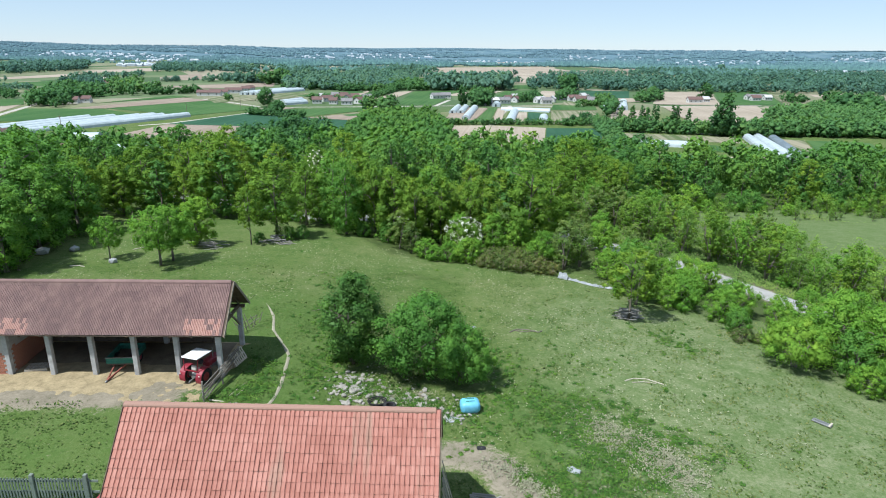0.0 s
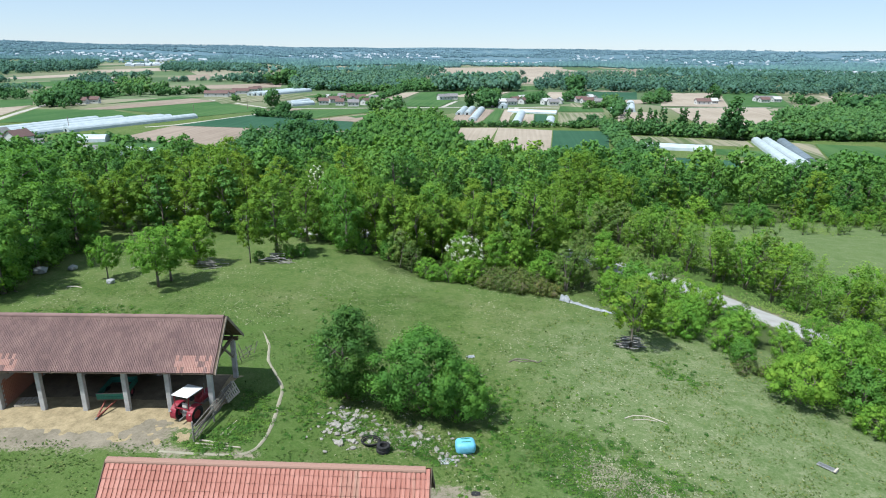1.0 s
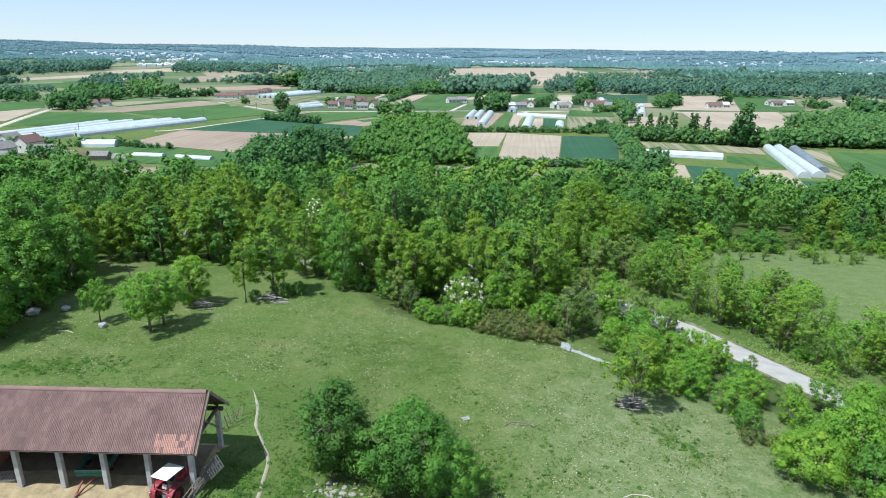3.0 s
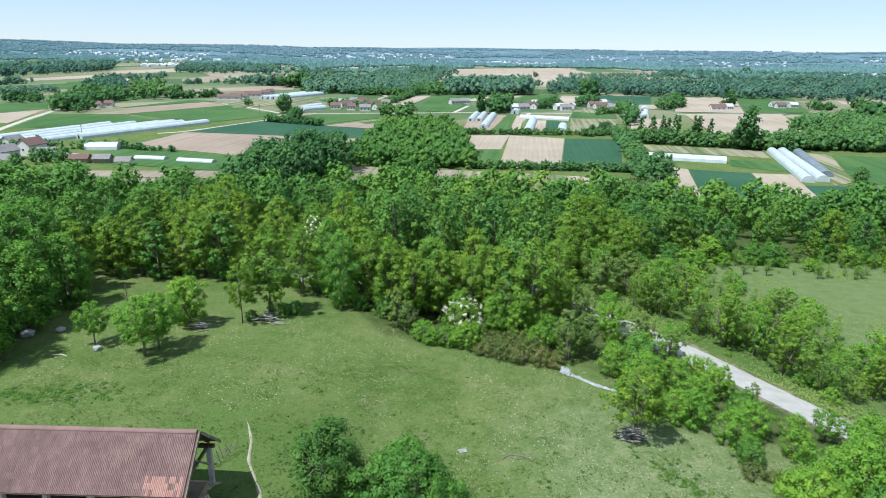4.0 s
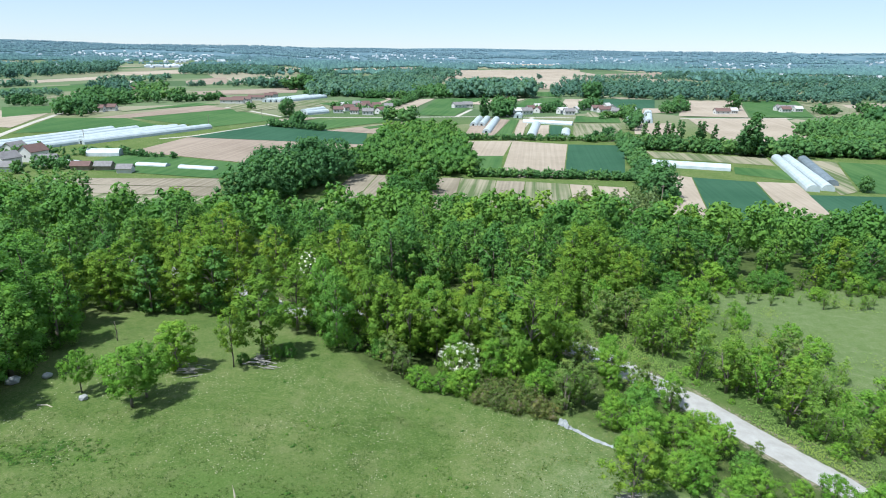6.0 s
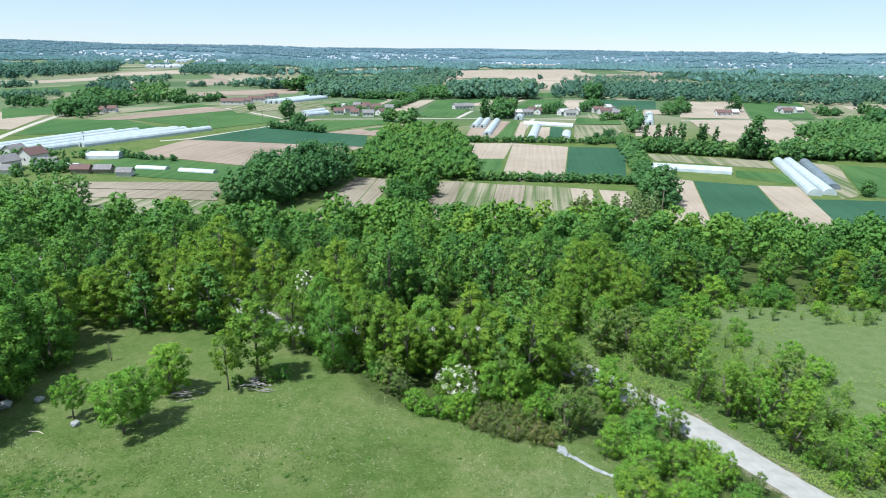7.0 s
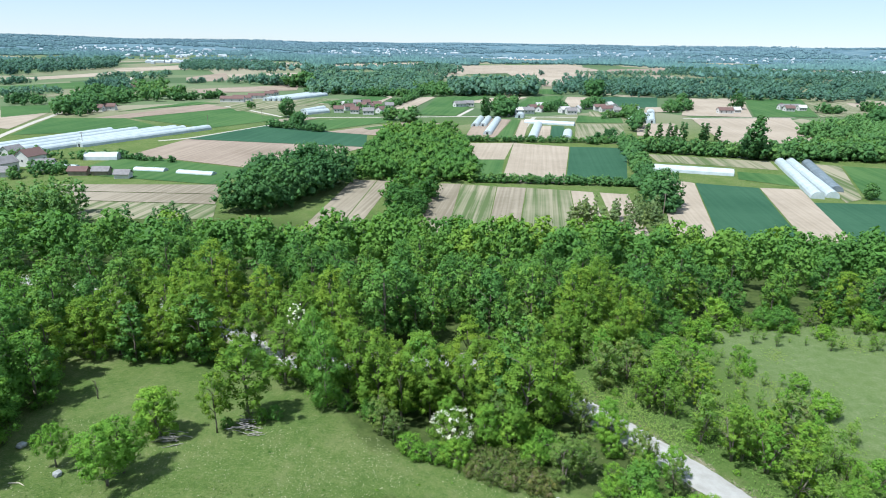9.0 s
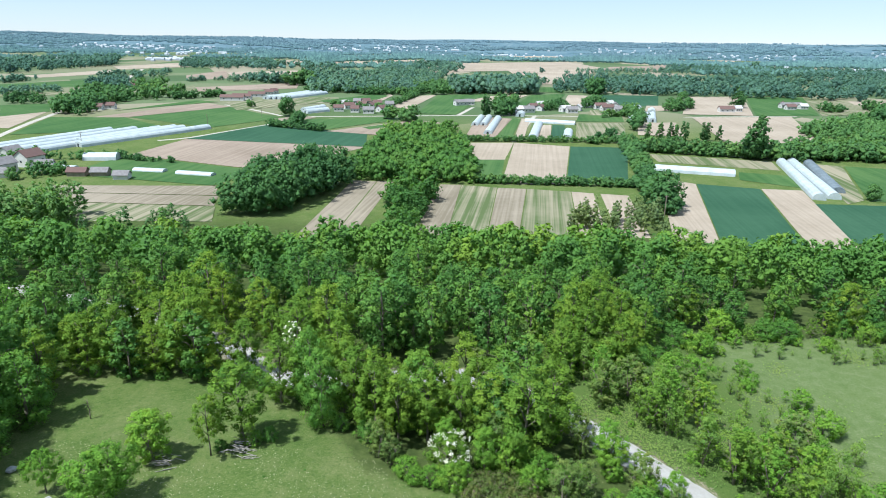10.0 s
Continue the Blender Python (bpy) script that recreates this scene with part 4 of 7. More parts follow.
grove(-80, 250, -64, 318, 30, 64, 17, leaves=520, size=0.06, label="block of tall dark trees beside a field")
grove(12, 319, 92, 316, 3, 120, 4.5)
grove(89, 262, 118, 452, 7, 90, 8, leaves=150, size=0.11)
grove(88, 268, 92, 280, 6, 5, 14, leaves=420, size=0.085)
grove(120, 424, 198, 402, 8, 80, 9, leaves=95)
grove(180, 398, 186, 402, 7, 5, 22, leaves=420, size=0.08, slim=0.25)
grove(196, 402, 300, 405, 14, 90, 10, leaves=95)
grove(192, 297, 194, 300, 2, 2, 9, leaves=400, size=0.09)
grove(-240, 355, -190, 365, 10, 20, 5)
grove(-190, 362, -150, 352, 3, 20, 4)
grove(-185, 224, -140, 236, 22, 60, 12.5, LEAF_PALE, leaves=330, size=0.075, slim=0.24, label="row of tall grey-green poplars")
grove(-128, 222, -95, 232, 14, 12, 8, leaves=330, size=0.08, slim=0.26)
grove(6, 452, 116, 458, 4, 100, 4.5)


def block(a, b, c, d, gap, height, leaf=None, label="belt of trees between the fields", leaves=60, slim=0.44):
    """Trees that fill a four-cornered piece of the plain."""
    a, b, c, d = (np.array(p, float) for p in (a, b, c, d))
    area = 0.5 * abs((c - a)[0] * (d - b)[1] - (c - a)[1] * (d - b)[0])
    n = int(area / gap ** 2)
    u, v = rng_far.random((n, 1)), rng_far.random((n, 1))
    xy = (a * (1 - u) + b * u) * (1 - v) + (d * (1 - u) + c * u) * v
    woods("grove", label, leaf or LEAF_PLAIN, rng_far, xy, height * rng_far.uniform(0.6, 1.2, n), leaves if leaves != 60 or a[1] < 1000 else 24, 0.11 if leaves > 100 else 0.17, slim, "trees")


block((-9, 836), (98, 858), (120, 1021), (-11, 943), 10, 21, LEAF_HAZY, "far belt of dense woodland")
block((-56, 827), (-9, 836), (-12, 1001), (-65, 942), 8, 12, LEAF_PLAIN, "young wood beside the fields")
block((-189, 808), (-49, 837), (-20, 1421), (-274, 1209), 14, 14, LEAF_HAZY, "far belt of dense woodland")
block((131, 884), (581, 824), (927, 1325), (188, 1181), 18, 15, LEAF_HAZY, "far belt of dense woodland")
block((-785, 1089), (-780, 1453), (-1006, 1904), (-1182, 1526), 19, 17, LEAF_HAZY, "far belt of dense woodland")
block((-603, 1373), (-390, 1371), (-531, 1832), (-773, 1812), 19, 15, LEAF_HAZY, "far belt of dense woodland")
block((-1079, 1393), (-785, 1089), (-1121, 1555), (-1307, 1687), 19, 16, LEAF_HAZY, "far belt of dense woodland")
block((-179, 1321), (17, 1458), (-27, 1795), (-191, 1727), 19, 14, LEAF_HAZY, "far belt of dense woodland")
block((218, 1379), (483, 1509), (562, 1671), (284, 1548), 19, 11, LEAF_HAZY, "far belt of dense woodland")
block((448, 1523), (927, 1325), (1188, 1704), (602, 1888), 19, 13, LEAF_HAZY, "far belt of dense woodland")
block((-364, 570), (-326, 550), (-356, 719), (-467, 810), 9, 13, LEAF_PLAIN, "clump of trees round a farm")
block((-344, 694), (-312, 693), (-416, 904), (-434, 867), 14, 14, LEAF_PLAIN, "clump of trees round a farm")
block((-450, 769), (-423, 839), (-538, 1029), (-520, 901), 12, 12, LEAF_HAZY, "clump of trees round a farm")
block((-516, 716), (-476, 772), (-509, 819), (-551, 765), 10, 9, LEAF_HAZY)
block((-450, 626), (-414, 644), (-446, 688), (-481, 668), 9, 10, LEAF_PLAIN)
block((-507, 994), (-493, 1090), (-544, 1204), (-583, 1133), 19, 12, LEAF_HAZY)
grove(-319, 1016, -229, 973, 30, 40, 15, LEAF_HAZY, 80, 0.16)
grove(-364, 1004, -328, 1088, 16, 22, 11, LEAF_HAZY, 80, 0.16)
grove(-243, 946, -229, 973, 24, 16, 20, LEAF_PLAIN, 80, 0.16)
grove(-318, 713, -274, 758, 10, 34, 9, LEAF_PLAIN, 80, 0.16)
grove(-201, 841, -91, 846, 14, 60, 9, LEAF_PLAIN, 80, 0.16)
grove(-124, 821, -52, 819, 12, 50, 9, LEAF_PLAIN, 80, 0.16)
grove(-651, 904, -647, 984, 16, 24, 10, LEAF_HAZY, 80, 0.16)
grove(-609, 1073, -561, 1241, 14, 30, 9, LEAF_HAZY, 80, 0.16)
grove(-473, 1611, -281, 1492, 20, 40, 14, LEAF_HAZY, 80, 0.16)
grove(-289, 1224, -253, 1344, 20, 24, 16, LEAF_HAZY, 80, 0.16)
grove(-304, 1610, -225, 1880, 18, 24, 10, LEAF_HAZY, 80, 0.16)
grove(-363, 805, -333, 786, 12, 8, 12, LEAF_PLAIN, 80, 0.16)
grove(-420, 989, -379, 1043, 12, 20, 8, LEAF_HAZY, 80, 0.16)
grove(132, 1090, 171, 1072, 16, 16, 10, LEAF_HAZY, 80, 0.16)
grove(175, 893, 191, 878, 24, 12, 22, LEAF_PLAIN, 80, 0.16)
grove(276, 827, 296, 856, 8, 8, 8, LEAF_PLAIN, 80, 0.16)
grove(375, 897, 391, 901, 10, 7, 12, LEAF_PLAIN, 80, 0.16)
grove(385, 697, 411, 701, 14, 16, 10, LEAF_PLAIN, 80, 0.16)
grove(445, 724, 465, 727, 12, 12, 10, LEAF_PLAIN, 80, 0.16)
grove(794, 1816, 821, 1826, 16, 7, 24, LEAF_HAZY, 80, 0.16)
grove(-121, 1796, -25, 1684, 20, 14, 16, LEAF_HAZY, 80, 0.16)
grove(218, 675, 246, 713, 16, 16, 11, LEAF_PLAIN, 80, 0.16)
grove(217, 691, 256, 765, 14, 10, 10, LEAF_PLAIN, 80, 0.16)
grove(-70, 676, -53, 811, 6, 46, 7, LEAF_PLAIN, 150, 0.12)
grove(37, 611, 51, 618, 6, 10, 15, LEAF_PLAIN, 150, 0.12)
grove(-147, 509, -100, 486, 6, 40, 6, LEAF_PLAIN, 150, 0.12)
grove(-133, 517, -129, 548, 8, 10, 9, LEAF_PLAIN, 150, 0.12)
grove(-212, 651, -208, 646, 5, 3, 10, LEAF_PLAIN, 150, 0.12)
grove(-127, 660, -67, 638, 20, 24, 7, LEAF_PLAIN, 150, 0.12)
grove(-60, 574, -35, 550, 8, 12, 12, LEAF_PLAIN, 150, 0.12)
grove(127, 594, 161, 631, 8, 12, 7, LEAF_PLAIN, 150, 0.12)
grove(86, 664, 113, 690, 18, 18, 10, LEAF_PLAIN, 150, 0.12)
grove(132, 694, 158, 734, 18, 18, 11, LEAF_PLAIN, 150, 0.12)
grove(103, 464, 117, 494, 10, 14, 6, LEAF_PLAIN, 150, 0.12)
grove(94, 450, 114, 460, 6, 18, 5, LEAF_PLAIN, 150, 0.12)
grove(155, 598, 168, 627, 10, 9, 12, LEAF_PLAIN, 150, 0.12)
grove(138, 512, 156, 559, 5, 7, 13, LEAF_PLAIN, 150, 0.12)
grove(35, 688, 64, 705, 10, 12, 13, LEAF_PLAIN, 150, 0.12)
grove(-153, 577, -152, 577, 4, 3, 15, LEAF_PLAIN, 420, 0.08)
grove(25, 600, 30, 605, 3, 4, 19, LEAF_PLAIN, 300, 0.1, 0.2)
grove(305, 729, 311, 730, 4, 3, 15, LEAF_PLAIN, 300, 0.1)
grove(171, 1434, 184, 1438, 4, 2, 14, LEAF_HAZY, 80, 0.16)
grove(138, 469, 139, 466, 4, 3, 11, LEAF_PLAIN, 220, 0.1, 0.15, "slender poplars beside a field")
grove(145, 470, 147, 467, 4, 3, 13, LEAF_PLAIN, 220, 0.1, 0.15, "slender poplars beside a field")
grove(153, 471, 154, 468, 4, 3, 12, LEAF_PLAIN, 220, 0.1, 0.15, "slender poplars beside a field")
grove(158, 471, 159, 469, 4, 3, 14, LEAF_PLAIN, 220, 0.1, 0.15, "slender poplars beside a field")
grove(164, 472, 165, 469, 4, 3, 14, LEAF_PLAIN, 220, 0.1, 0.15, "slender poplars beside a field")
grove(178, 474, 179, 471, 4, 3, 15, LEAF_PLAIN, 220, 0.1, 0.15, "slender poplars beside a field")
grove(182, 474, 184, 472, 4, 3, 14, LEAF_PLAIN, 220, 0.1, 0.15, "slender poplars beside a field")
grove(190, 475, 191, 473, 4, 3, 10, LEAF_PLAIN, 220, 0.1, 0.15, "slender poplars beside a field")
block((271, 526), (400, 635), (382, 499), (272, 441), 7, 10, LEAF_PALE, "dense bright young wood on the plain", 110)
block((215, 417), (301, 389), (357, 465), (227, 450), 6, 9, LEAF_PLAIN, "dark hedge of trees behind the tunnels", 100)
block((369, 589), (377, 579), (389, 545), (433, 640), 7, 16, LEAF_PLAIN, "tall trees beside a field", 150)
block((-53, 320), (13, 316), (4, 437), (-49, 408), 4.6, 10, LEAF_GROVE, "dense young grove between the fields", 120)
block((-49, 408), (4, 437), (-5, 502), (-49, 478), 5, 10, LEAF_GROVE, "dense young grove between the fields", 120)
block((-19.7, 222.9), (-8.8, 223.7), (-7, 304), (-26, 298), 5, 10, LEAF_GROVE, "strip of trees between the ploughed fields", 190)
block((43.9, 236.7), (81.5, 230.7), (86, 264), (55, 265), 3.6, 8, LEAF_SAPLING, "plantation of slender grey-green saplings", 160, 0.15)


# ---- woodland and villages towards the horizon ----
def in_quad(x, y, q, front):
    """Whether places lie in a four-cornered field, or shortly before it."""
    q = np.array(q, float)
    mid = q.mean(0)
    inside = np.ones(len(x), bool)
    for p, r in zip(q, np.roll(q, -1, 0)):
        side = (r[0] - p[0]) * (y - p[1]) - (r[1] - p[1]) * (x - p[0])
        inside &= side * ((r[0] - p[0]) * (mid[1] - p[1]) - (r[1] - p[1]) * (mid[0] - p[0])) > -1e-6
    if front:
        inside |= in_quad(x, y + front, q, 0) | in_quad(x, y + front / 2, q, 0)
    return inside


def rise(x, y):
    """Height of the plain where it lifts into low hills at the horizon."""
    f = np.clip((np.hypot(x, y) - 3000) / 1700, 0, 1)
    roll = np.array([noise.fractal(Vector((a * 0.0011, b * 0.0006, 0)), 1.0, 2.0, 3) for a, b in zip(np.ravel(x), np.ravel(y))]).reshape(np.shape(x))
    return PLAIN + 64 * f ** 1.15 + 13 * roll * f


TOWNS = ((-1690, 2980, 260), (-1330, 3060, 260), (-840, 1840, 60), (-1010, 2480, 260), (-1060, 1720, 70), (150, 2900, 330), (1290, 3000, 260), (1100, 1800, 120), (2150, 3100, 300), (-300, 3500, 300), (800, 3500, 320), (-560, 3300, 200))


def far_canopy():
    """Crowns that run together towards the horizon."""
    r = np.random.default_rng(71)
    xs, ys = [], []
    y = 1500.0
    while y < 4550:
        n = int(1.64 * y / 34)
        xs.append(np.linspace(-0.82, 0.82, n) * y + r.uniform(-15, 15, n))
        ys.append(y + r.uniform(-0.5, 0.5, n) * y * 0.02)
        y *= 1.019
    x, y = np.concatenate(xs), np.concatenate(ys)
    wild = np.array([noise.fractal(Vector((a * 0.0016, b * 0.0028, 1)), 1.0, 2.0, 4) for a, b in zip(x, y)])
    keep = wild > np.interp(y, [1500, 2100, 2600, 4500], [0.12, -0.10, -0.20, -0.20])
    for q in FAR_PLOTS:
        keep &= ~in_quad(x, y, q, 170)
    x, y = x[keep], y[keep]
    low = np.ones(len(x))
    for tx, ty, tr in TOWNS:
        low = np.where(np.hypot(x - tx, (y - ty) * 0.7) < tr, 0.5, low)
    knob = np.array([(1, 0, 0), (0, 1, 0), (-1, 0, 0), (0, -1, 0), (0, 0, 1), (0, 0, -1)], float)
    side = np.array([(0, 1, 4), (1, 2, 4), (2, 3, 4), (3, 0, 4), (1, 0, 5), (2, 1, 5), (3, 2, 5), (0, 3, 5)])
    n, per = len(x), 7
    off = r.normal(size=(n, per, 3)) * (11, 9, 0)
    size = r.uniform(4.0, 7.5, (n, per)) * low[:, None] * np.interp(y, [3600, 4400], [1.0, 0.6])[:, None]
    hub = np.stack([x, y, rise(x, y)], 1)[:, None] + off
    hub[..., 2] += size * r.uniform(0.55, 1.0, (n, per))
    v = hub[:, :, None] + knob * size[..., None, None] * r.uniform(0.75, 1.3, (n, per, 6, 1))
    count = n * per
    q = side + (np.arange(count) * 6)[:, None, None]
    # tint grows with distance and steers the painted haze
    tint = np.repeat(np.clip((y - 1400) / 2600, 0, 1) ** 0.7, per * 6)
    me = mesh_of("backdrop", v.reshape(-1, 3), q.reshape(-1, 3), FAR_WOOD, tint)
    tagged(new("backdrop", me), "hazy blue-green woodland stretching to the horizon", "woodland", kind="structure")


# aerial haze as colour: bluer by distance, plus a faint glow
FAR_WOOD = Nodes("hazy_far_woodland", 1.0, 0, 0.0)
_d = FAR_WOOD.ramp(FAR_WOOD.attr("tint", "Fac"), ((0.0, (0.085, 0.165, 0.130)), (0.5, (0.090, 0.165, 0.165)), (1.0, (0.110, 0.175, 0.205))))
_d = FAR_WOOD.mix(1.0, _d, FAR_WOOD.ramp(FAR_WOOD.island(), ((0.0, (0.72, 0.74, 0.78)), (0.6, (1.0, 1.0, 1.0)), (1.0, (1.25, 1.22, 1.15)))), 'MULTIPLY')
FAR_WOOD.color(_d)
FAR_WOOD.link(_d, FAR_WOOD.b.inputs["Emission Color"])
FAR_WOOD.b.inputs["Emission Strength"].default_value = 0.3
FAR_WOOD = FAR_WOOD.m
far_canopy()


# ---- the rim of hills ----
def hills():
    n, rows = 420, 24
    a, r = np.meshgrid(np.linspace(-0.86, 0.86, n), np.linspace(2960, 4750, rows))
    x, y = np.sin(a) * r, np.cos(a) * r
    verts = np.stack([x, y, rise(x, y) - 0.4], -1).reshape(-1, 3)
    i = (np.arange(rows - 1)[:, None] * n + np.arange(n - 1)).ravel()
    # haze is painted on the hills: blue-grey tones that glow a little
    m = Nodes("haze_tinted_hills", 1.0, 0, 0.0)
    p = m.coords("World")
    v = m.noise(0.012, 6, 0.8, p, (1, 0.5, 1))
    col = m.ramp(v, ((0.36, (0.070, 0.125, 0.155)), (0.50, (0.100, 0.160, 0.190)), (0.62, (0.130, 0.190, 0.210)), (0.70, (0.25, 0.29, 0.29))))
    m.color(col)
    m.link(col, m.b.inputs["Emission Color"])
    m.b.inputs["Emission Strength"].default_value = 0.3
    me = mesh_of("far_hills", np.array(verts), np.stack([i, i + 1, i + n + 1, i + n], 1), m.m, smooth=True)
    return tagged(new("backdrop", me), "low wooded hills along the horizon, coloured blue-green with haze", "hills", kind="structure")


hills()


# ---- the barn ----
CONCRETE = plain("weathered_grey_concrete", (0.30, 0.29, 0.28), (0.52, 0.51, 0.49), 3, 0.9, fine=30)
OLD_TILE = Nodes("old_brown_roof_tile", 0.9, 0, 0.2)
_p = OLD_TILE.coords("World")
_v = OLD_TILE.math('ADD', OLD_TILE.math('MULTIPLY', OLD_TILE.noise(0.7, 5, 0.65, _p), 0.82), OLD_TILE.math('MULTIPLY', OLD_TILE.island(), 0.18))
OLD_TILE.color(OLD_TILE.mix(OLD_TILE.math('MULTIPLY', OLD_TILE.noise(9, 3, 0.7, _p), 0.4), OLD_TILE.ramp(_v, ((0.3, (0.175, 0.110, 0.102)), (0.5, (0.240, 0.150, 0.136)), (0.7, (0.310, 0.200, 0.176)))), (0.13, 0.10, 0.085)))
OLD_TILE = OLD_TILE.m
PALE_TILE = plain("pale_replaced_roof_tile", (0.34, 0.18, 0.14), (0.47, 0.29, 0.24), 3, 0.9)
NEW_TILE = Nodes("orange_clay_roof_tile", 0.75, 0, 0.3)
_p = NEW_TILE.coords("World")
_one = NEW_TILE.math('FRACT', NEW_TILE.math('ADD', NEW_TILE.island(), NEW_TILE.random()))
_v = NEW_TILE.math('ADD', NEW_TILE.math('MULTIPLY', NEW_TILE.noise(0.7, 4, 0.6, _p), 0.78), NEW_TILE.math('MULTIPLY', _one, 0.22))
_c = NEW_TILE.ramp(_v, ((0.3, (0.345, 0.142, 0.105)), (0.5, (0.405, 0.177, 0.134)), (0.7, (0.47, 0.225, 0.175))))
_c = NEW_TILE.mix(NEW_TILE.math('MULTIPLY', NEW_TILE.step(NEW_TILE.noise(14, 4, 0.7, _p), 0.5, 0.85), 0.5), _c, (0.29, 0.125, 0.09))
_run = NEW_TILE.noise(1.0, 4, 0.6, _p, (1.0, 0.12, 0.12))
NEW_TILE.color(NEW_TILE.mix(NEW_TILE.math('MULTIPLY', NEW_TILE.step(_run, 0.60, 0.72), 0.55), _c, (0.30, 0.235, 0.17)))
NEW_TILE = NEW_TILE.m
TILE_EDGE = plain("dark_tile_edge", (0.07, 0.045, 0.035), (0.15, 0.09, 0.07), 4, 0.95)
RIDGE_TILE = plain("weathered_ridge_tile", (0.25, 0.145, 0.11), (0.38, 0.23, 0.175), 3, 0.85)
BRICK = plain("red_hollow_brick", (0.28, 0.11, 0.07), (0.42, 0.19, 0.12), 4, 0.9, piece=0.5)
MORTAR = plain("grey_mortar", (0.33, 0.31, 0.28), (0.45, 0.43, 0.40), 5, 0.95)
OLD_WOOD = plain("old_grey_timber", (0.16, 0.13, 0.10), (0.33, 0.28, 0.22), 3, 0.9, fine=24, stretch=(1, 1, 0.2))
DARK_WOOD = plain("dark_brown_timber", (0.075, 0.055, 0.04), (0.16, 0.12, 0.085), 3, 0.9, fine=24, stretch=(1, 1, 0.2))
STRAW = plain("trampled_straw", (0.19, 0.150, 0.085), (0.42, 0.335, 0.195), 1.6, 0.95, fine=12, bump=0.6, dist=0.04)
PLASTER = plain("dull_plaster", (0.42, 0.38, 0.33), (0.58, 0.54, 0.48), 1.5, 0.9)


def tile_shape(width, length, thick=0.014, rib=0.032, double=False):
    """Corner places and faces of one pressed clay tile: raised pans between grooves, its lower edge turned down."""
    prof = [(0.0, 0.0), (0.07, 0.0), (0.09, rib), (0.28, rib * 0.55), (0.40, rib * 1.2), (0.91, rib), (0.93, 0.0), (1.0, 0.0)]
    if double:
        prof = [(0.0, 0.0), (0.05, 0.0), (0.10, rib), (0.42, rib), (0.47, rib * 0.1), (0.53, rib * 0.1), (0.58, rib), (0.90, rib), (0.95, 0.0), (1.0, 0.0)]
    v = []
    for y, lift in ((0.0, thick), (length, 0.0)):
        v += [(u * width, y, h + lift) for u, h in prof]
    v += [(u * width, 0.012, h + thick - 0.03) for u, h in prof]
    n = len(prof)
    f = [(i, i + 1, n + i + 1, n + i) for i in range(n - 1)] + [(2 * n + i, 2 * n + i + 1, i + 1, i) for i in range(n - 1)]
    return np.array(v), np.array(f)


def dark_ends(me, per):
    """Gives the turned-down lower edges of tiles a darker material."""
    me.materials.append(TILE_EDGE)
    k = np.arange(len(me.polygons)) % (2 * per)
    me.polygons.foreach_set("material_index", (k >= per).astype(np.int32))


def slope_matrix(eave_left, along_x, up):
    """Axes of a roof slope: x along the eave, y up the slope, z out of it."""
    ax, uy = Vector(along_x).normalized(), Vector(up).normalized()
    m = Matrix((ax, uy, ax.cross(uy))).transposed().to_4x4()
    m.translation = Vector(eave_left)
    return m


def tiles_joined(name, m, spots, width, length, material, parent, seed=1, start=0.0, shape=None):
    """Many tiles of a roof slope in one mesh."""
    v0, f0 = shape or tile_shape(width, length, double=True)
    rng = np.random.default_rng(seed)
    vs, fs = [], []
    for k, (c, r) in enumerate(spots):
        vs.append(v0 + (c * width + rng.normal() * 0.004, start + r * length * 0.96 + rng.normal() * 0.006, 0.012 + rng.normal() * 0.004))
        fs.append(f0 + k * len(v0))
    v = np.concatenate(vs)
    mm = np.array(m)
    v = v @ mm[:3, :3].T + mm[:3, 3]
    me = mesh_of(name, v, np.concatenate(fs), material)
    dark_ends(me, len(f0) // 2)
    ob = new(name, me)
    ob.parent = parent
    ob["kind"] = "stuff"
    return ob


def ridge_caps(parent, a, b, radius, material, step=0.38):
    """Half-round ridge tiles, each overlapping the next."""
    a, b = Vector(a), Vector(b)
    count = int((b - a).length / step)
    way = (b - a).normalized()
    base = None
    for k in range(count):
        if base is None:
            bm = bmesh.new()
            rings = []
            for y, r in ((0, radius), (step * 1.12, radius * 0.9)):
                rings.append([bm.verts.new((y, math.cos(t) * r, math.sin(t) * r * 0.8)) for t in np.linspace(-0.2, math.pi + 0.2, 9)])
            for i in range(8):
                bm.faces.new((rings[0][i], rings[0][i + 1], rings[1][i + 1], rings[1][i]))
            ob = base = part("ridge_tile", bm, material, parent)
        else:
            ob = new("ridge_tile", base.data)
            ob.parent = parent
        ob.matrix_basis = Matrix.Translation(a + way * step * k) @ way.to_track_quat("X", "Z").to_matrix().to_4x4() @ pose(0, 0, random.uniform(-0.006, 0.006), random.uniform(-1.5, 1.5), 0, 0)


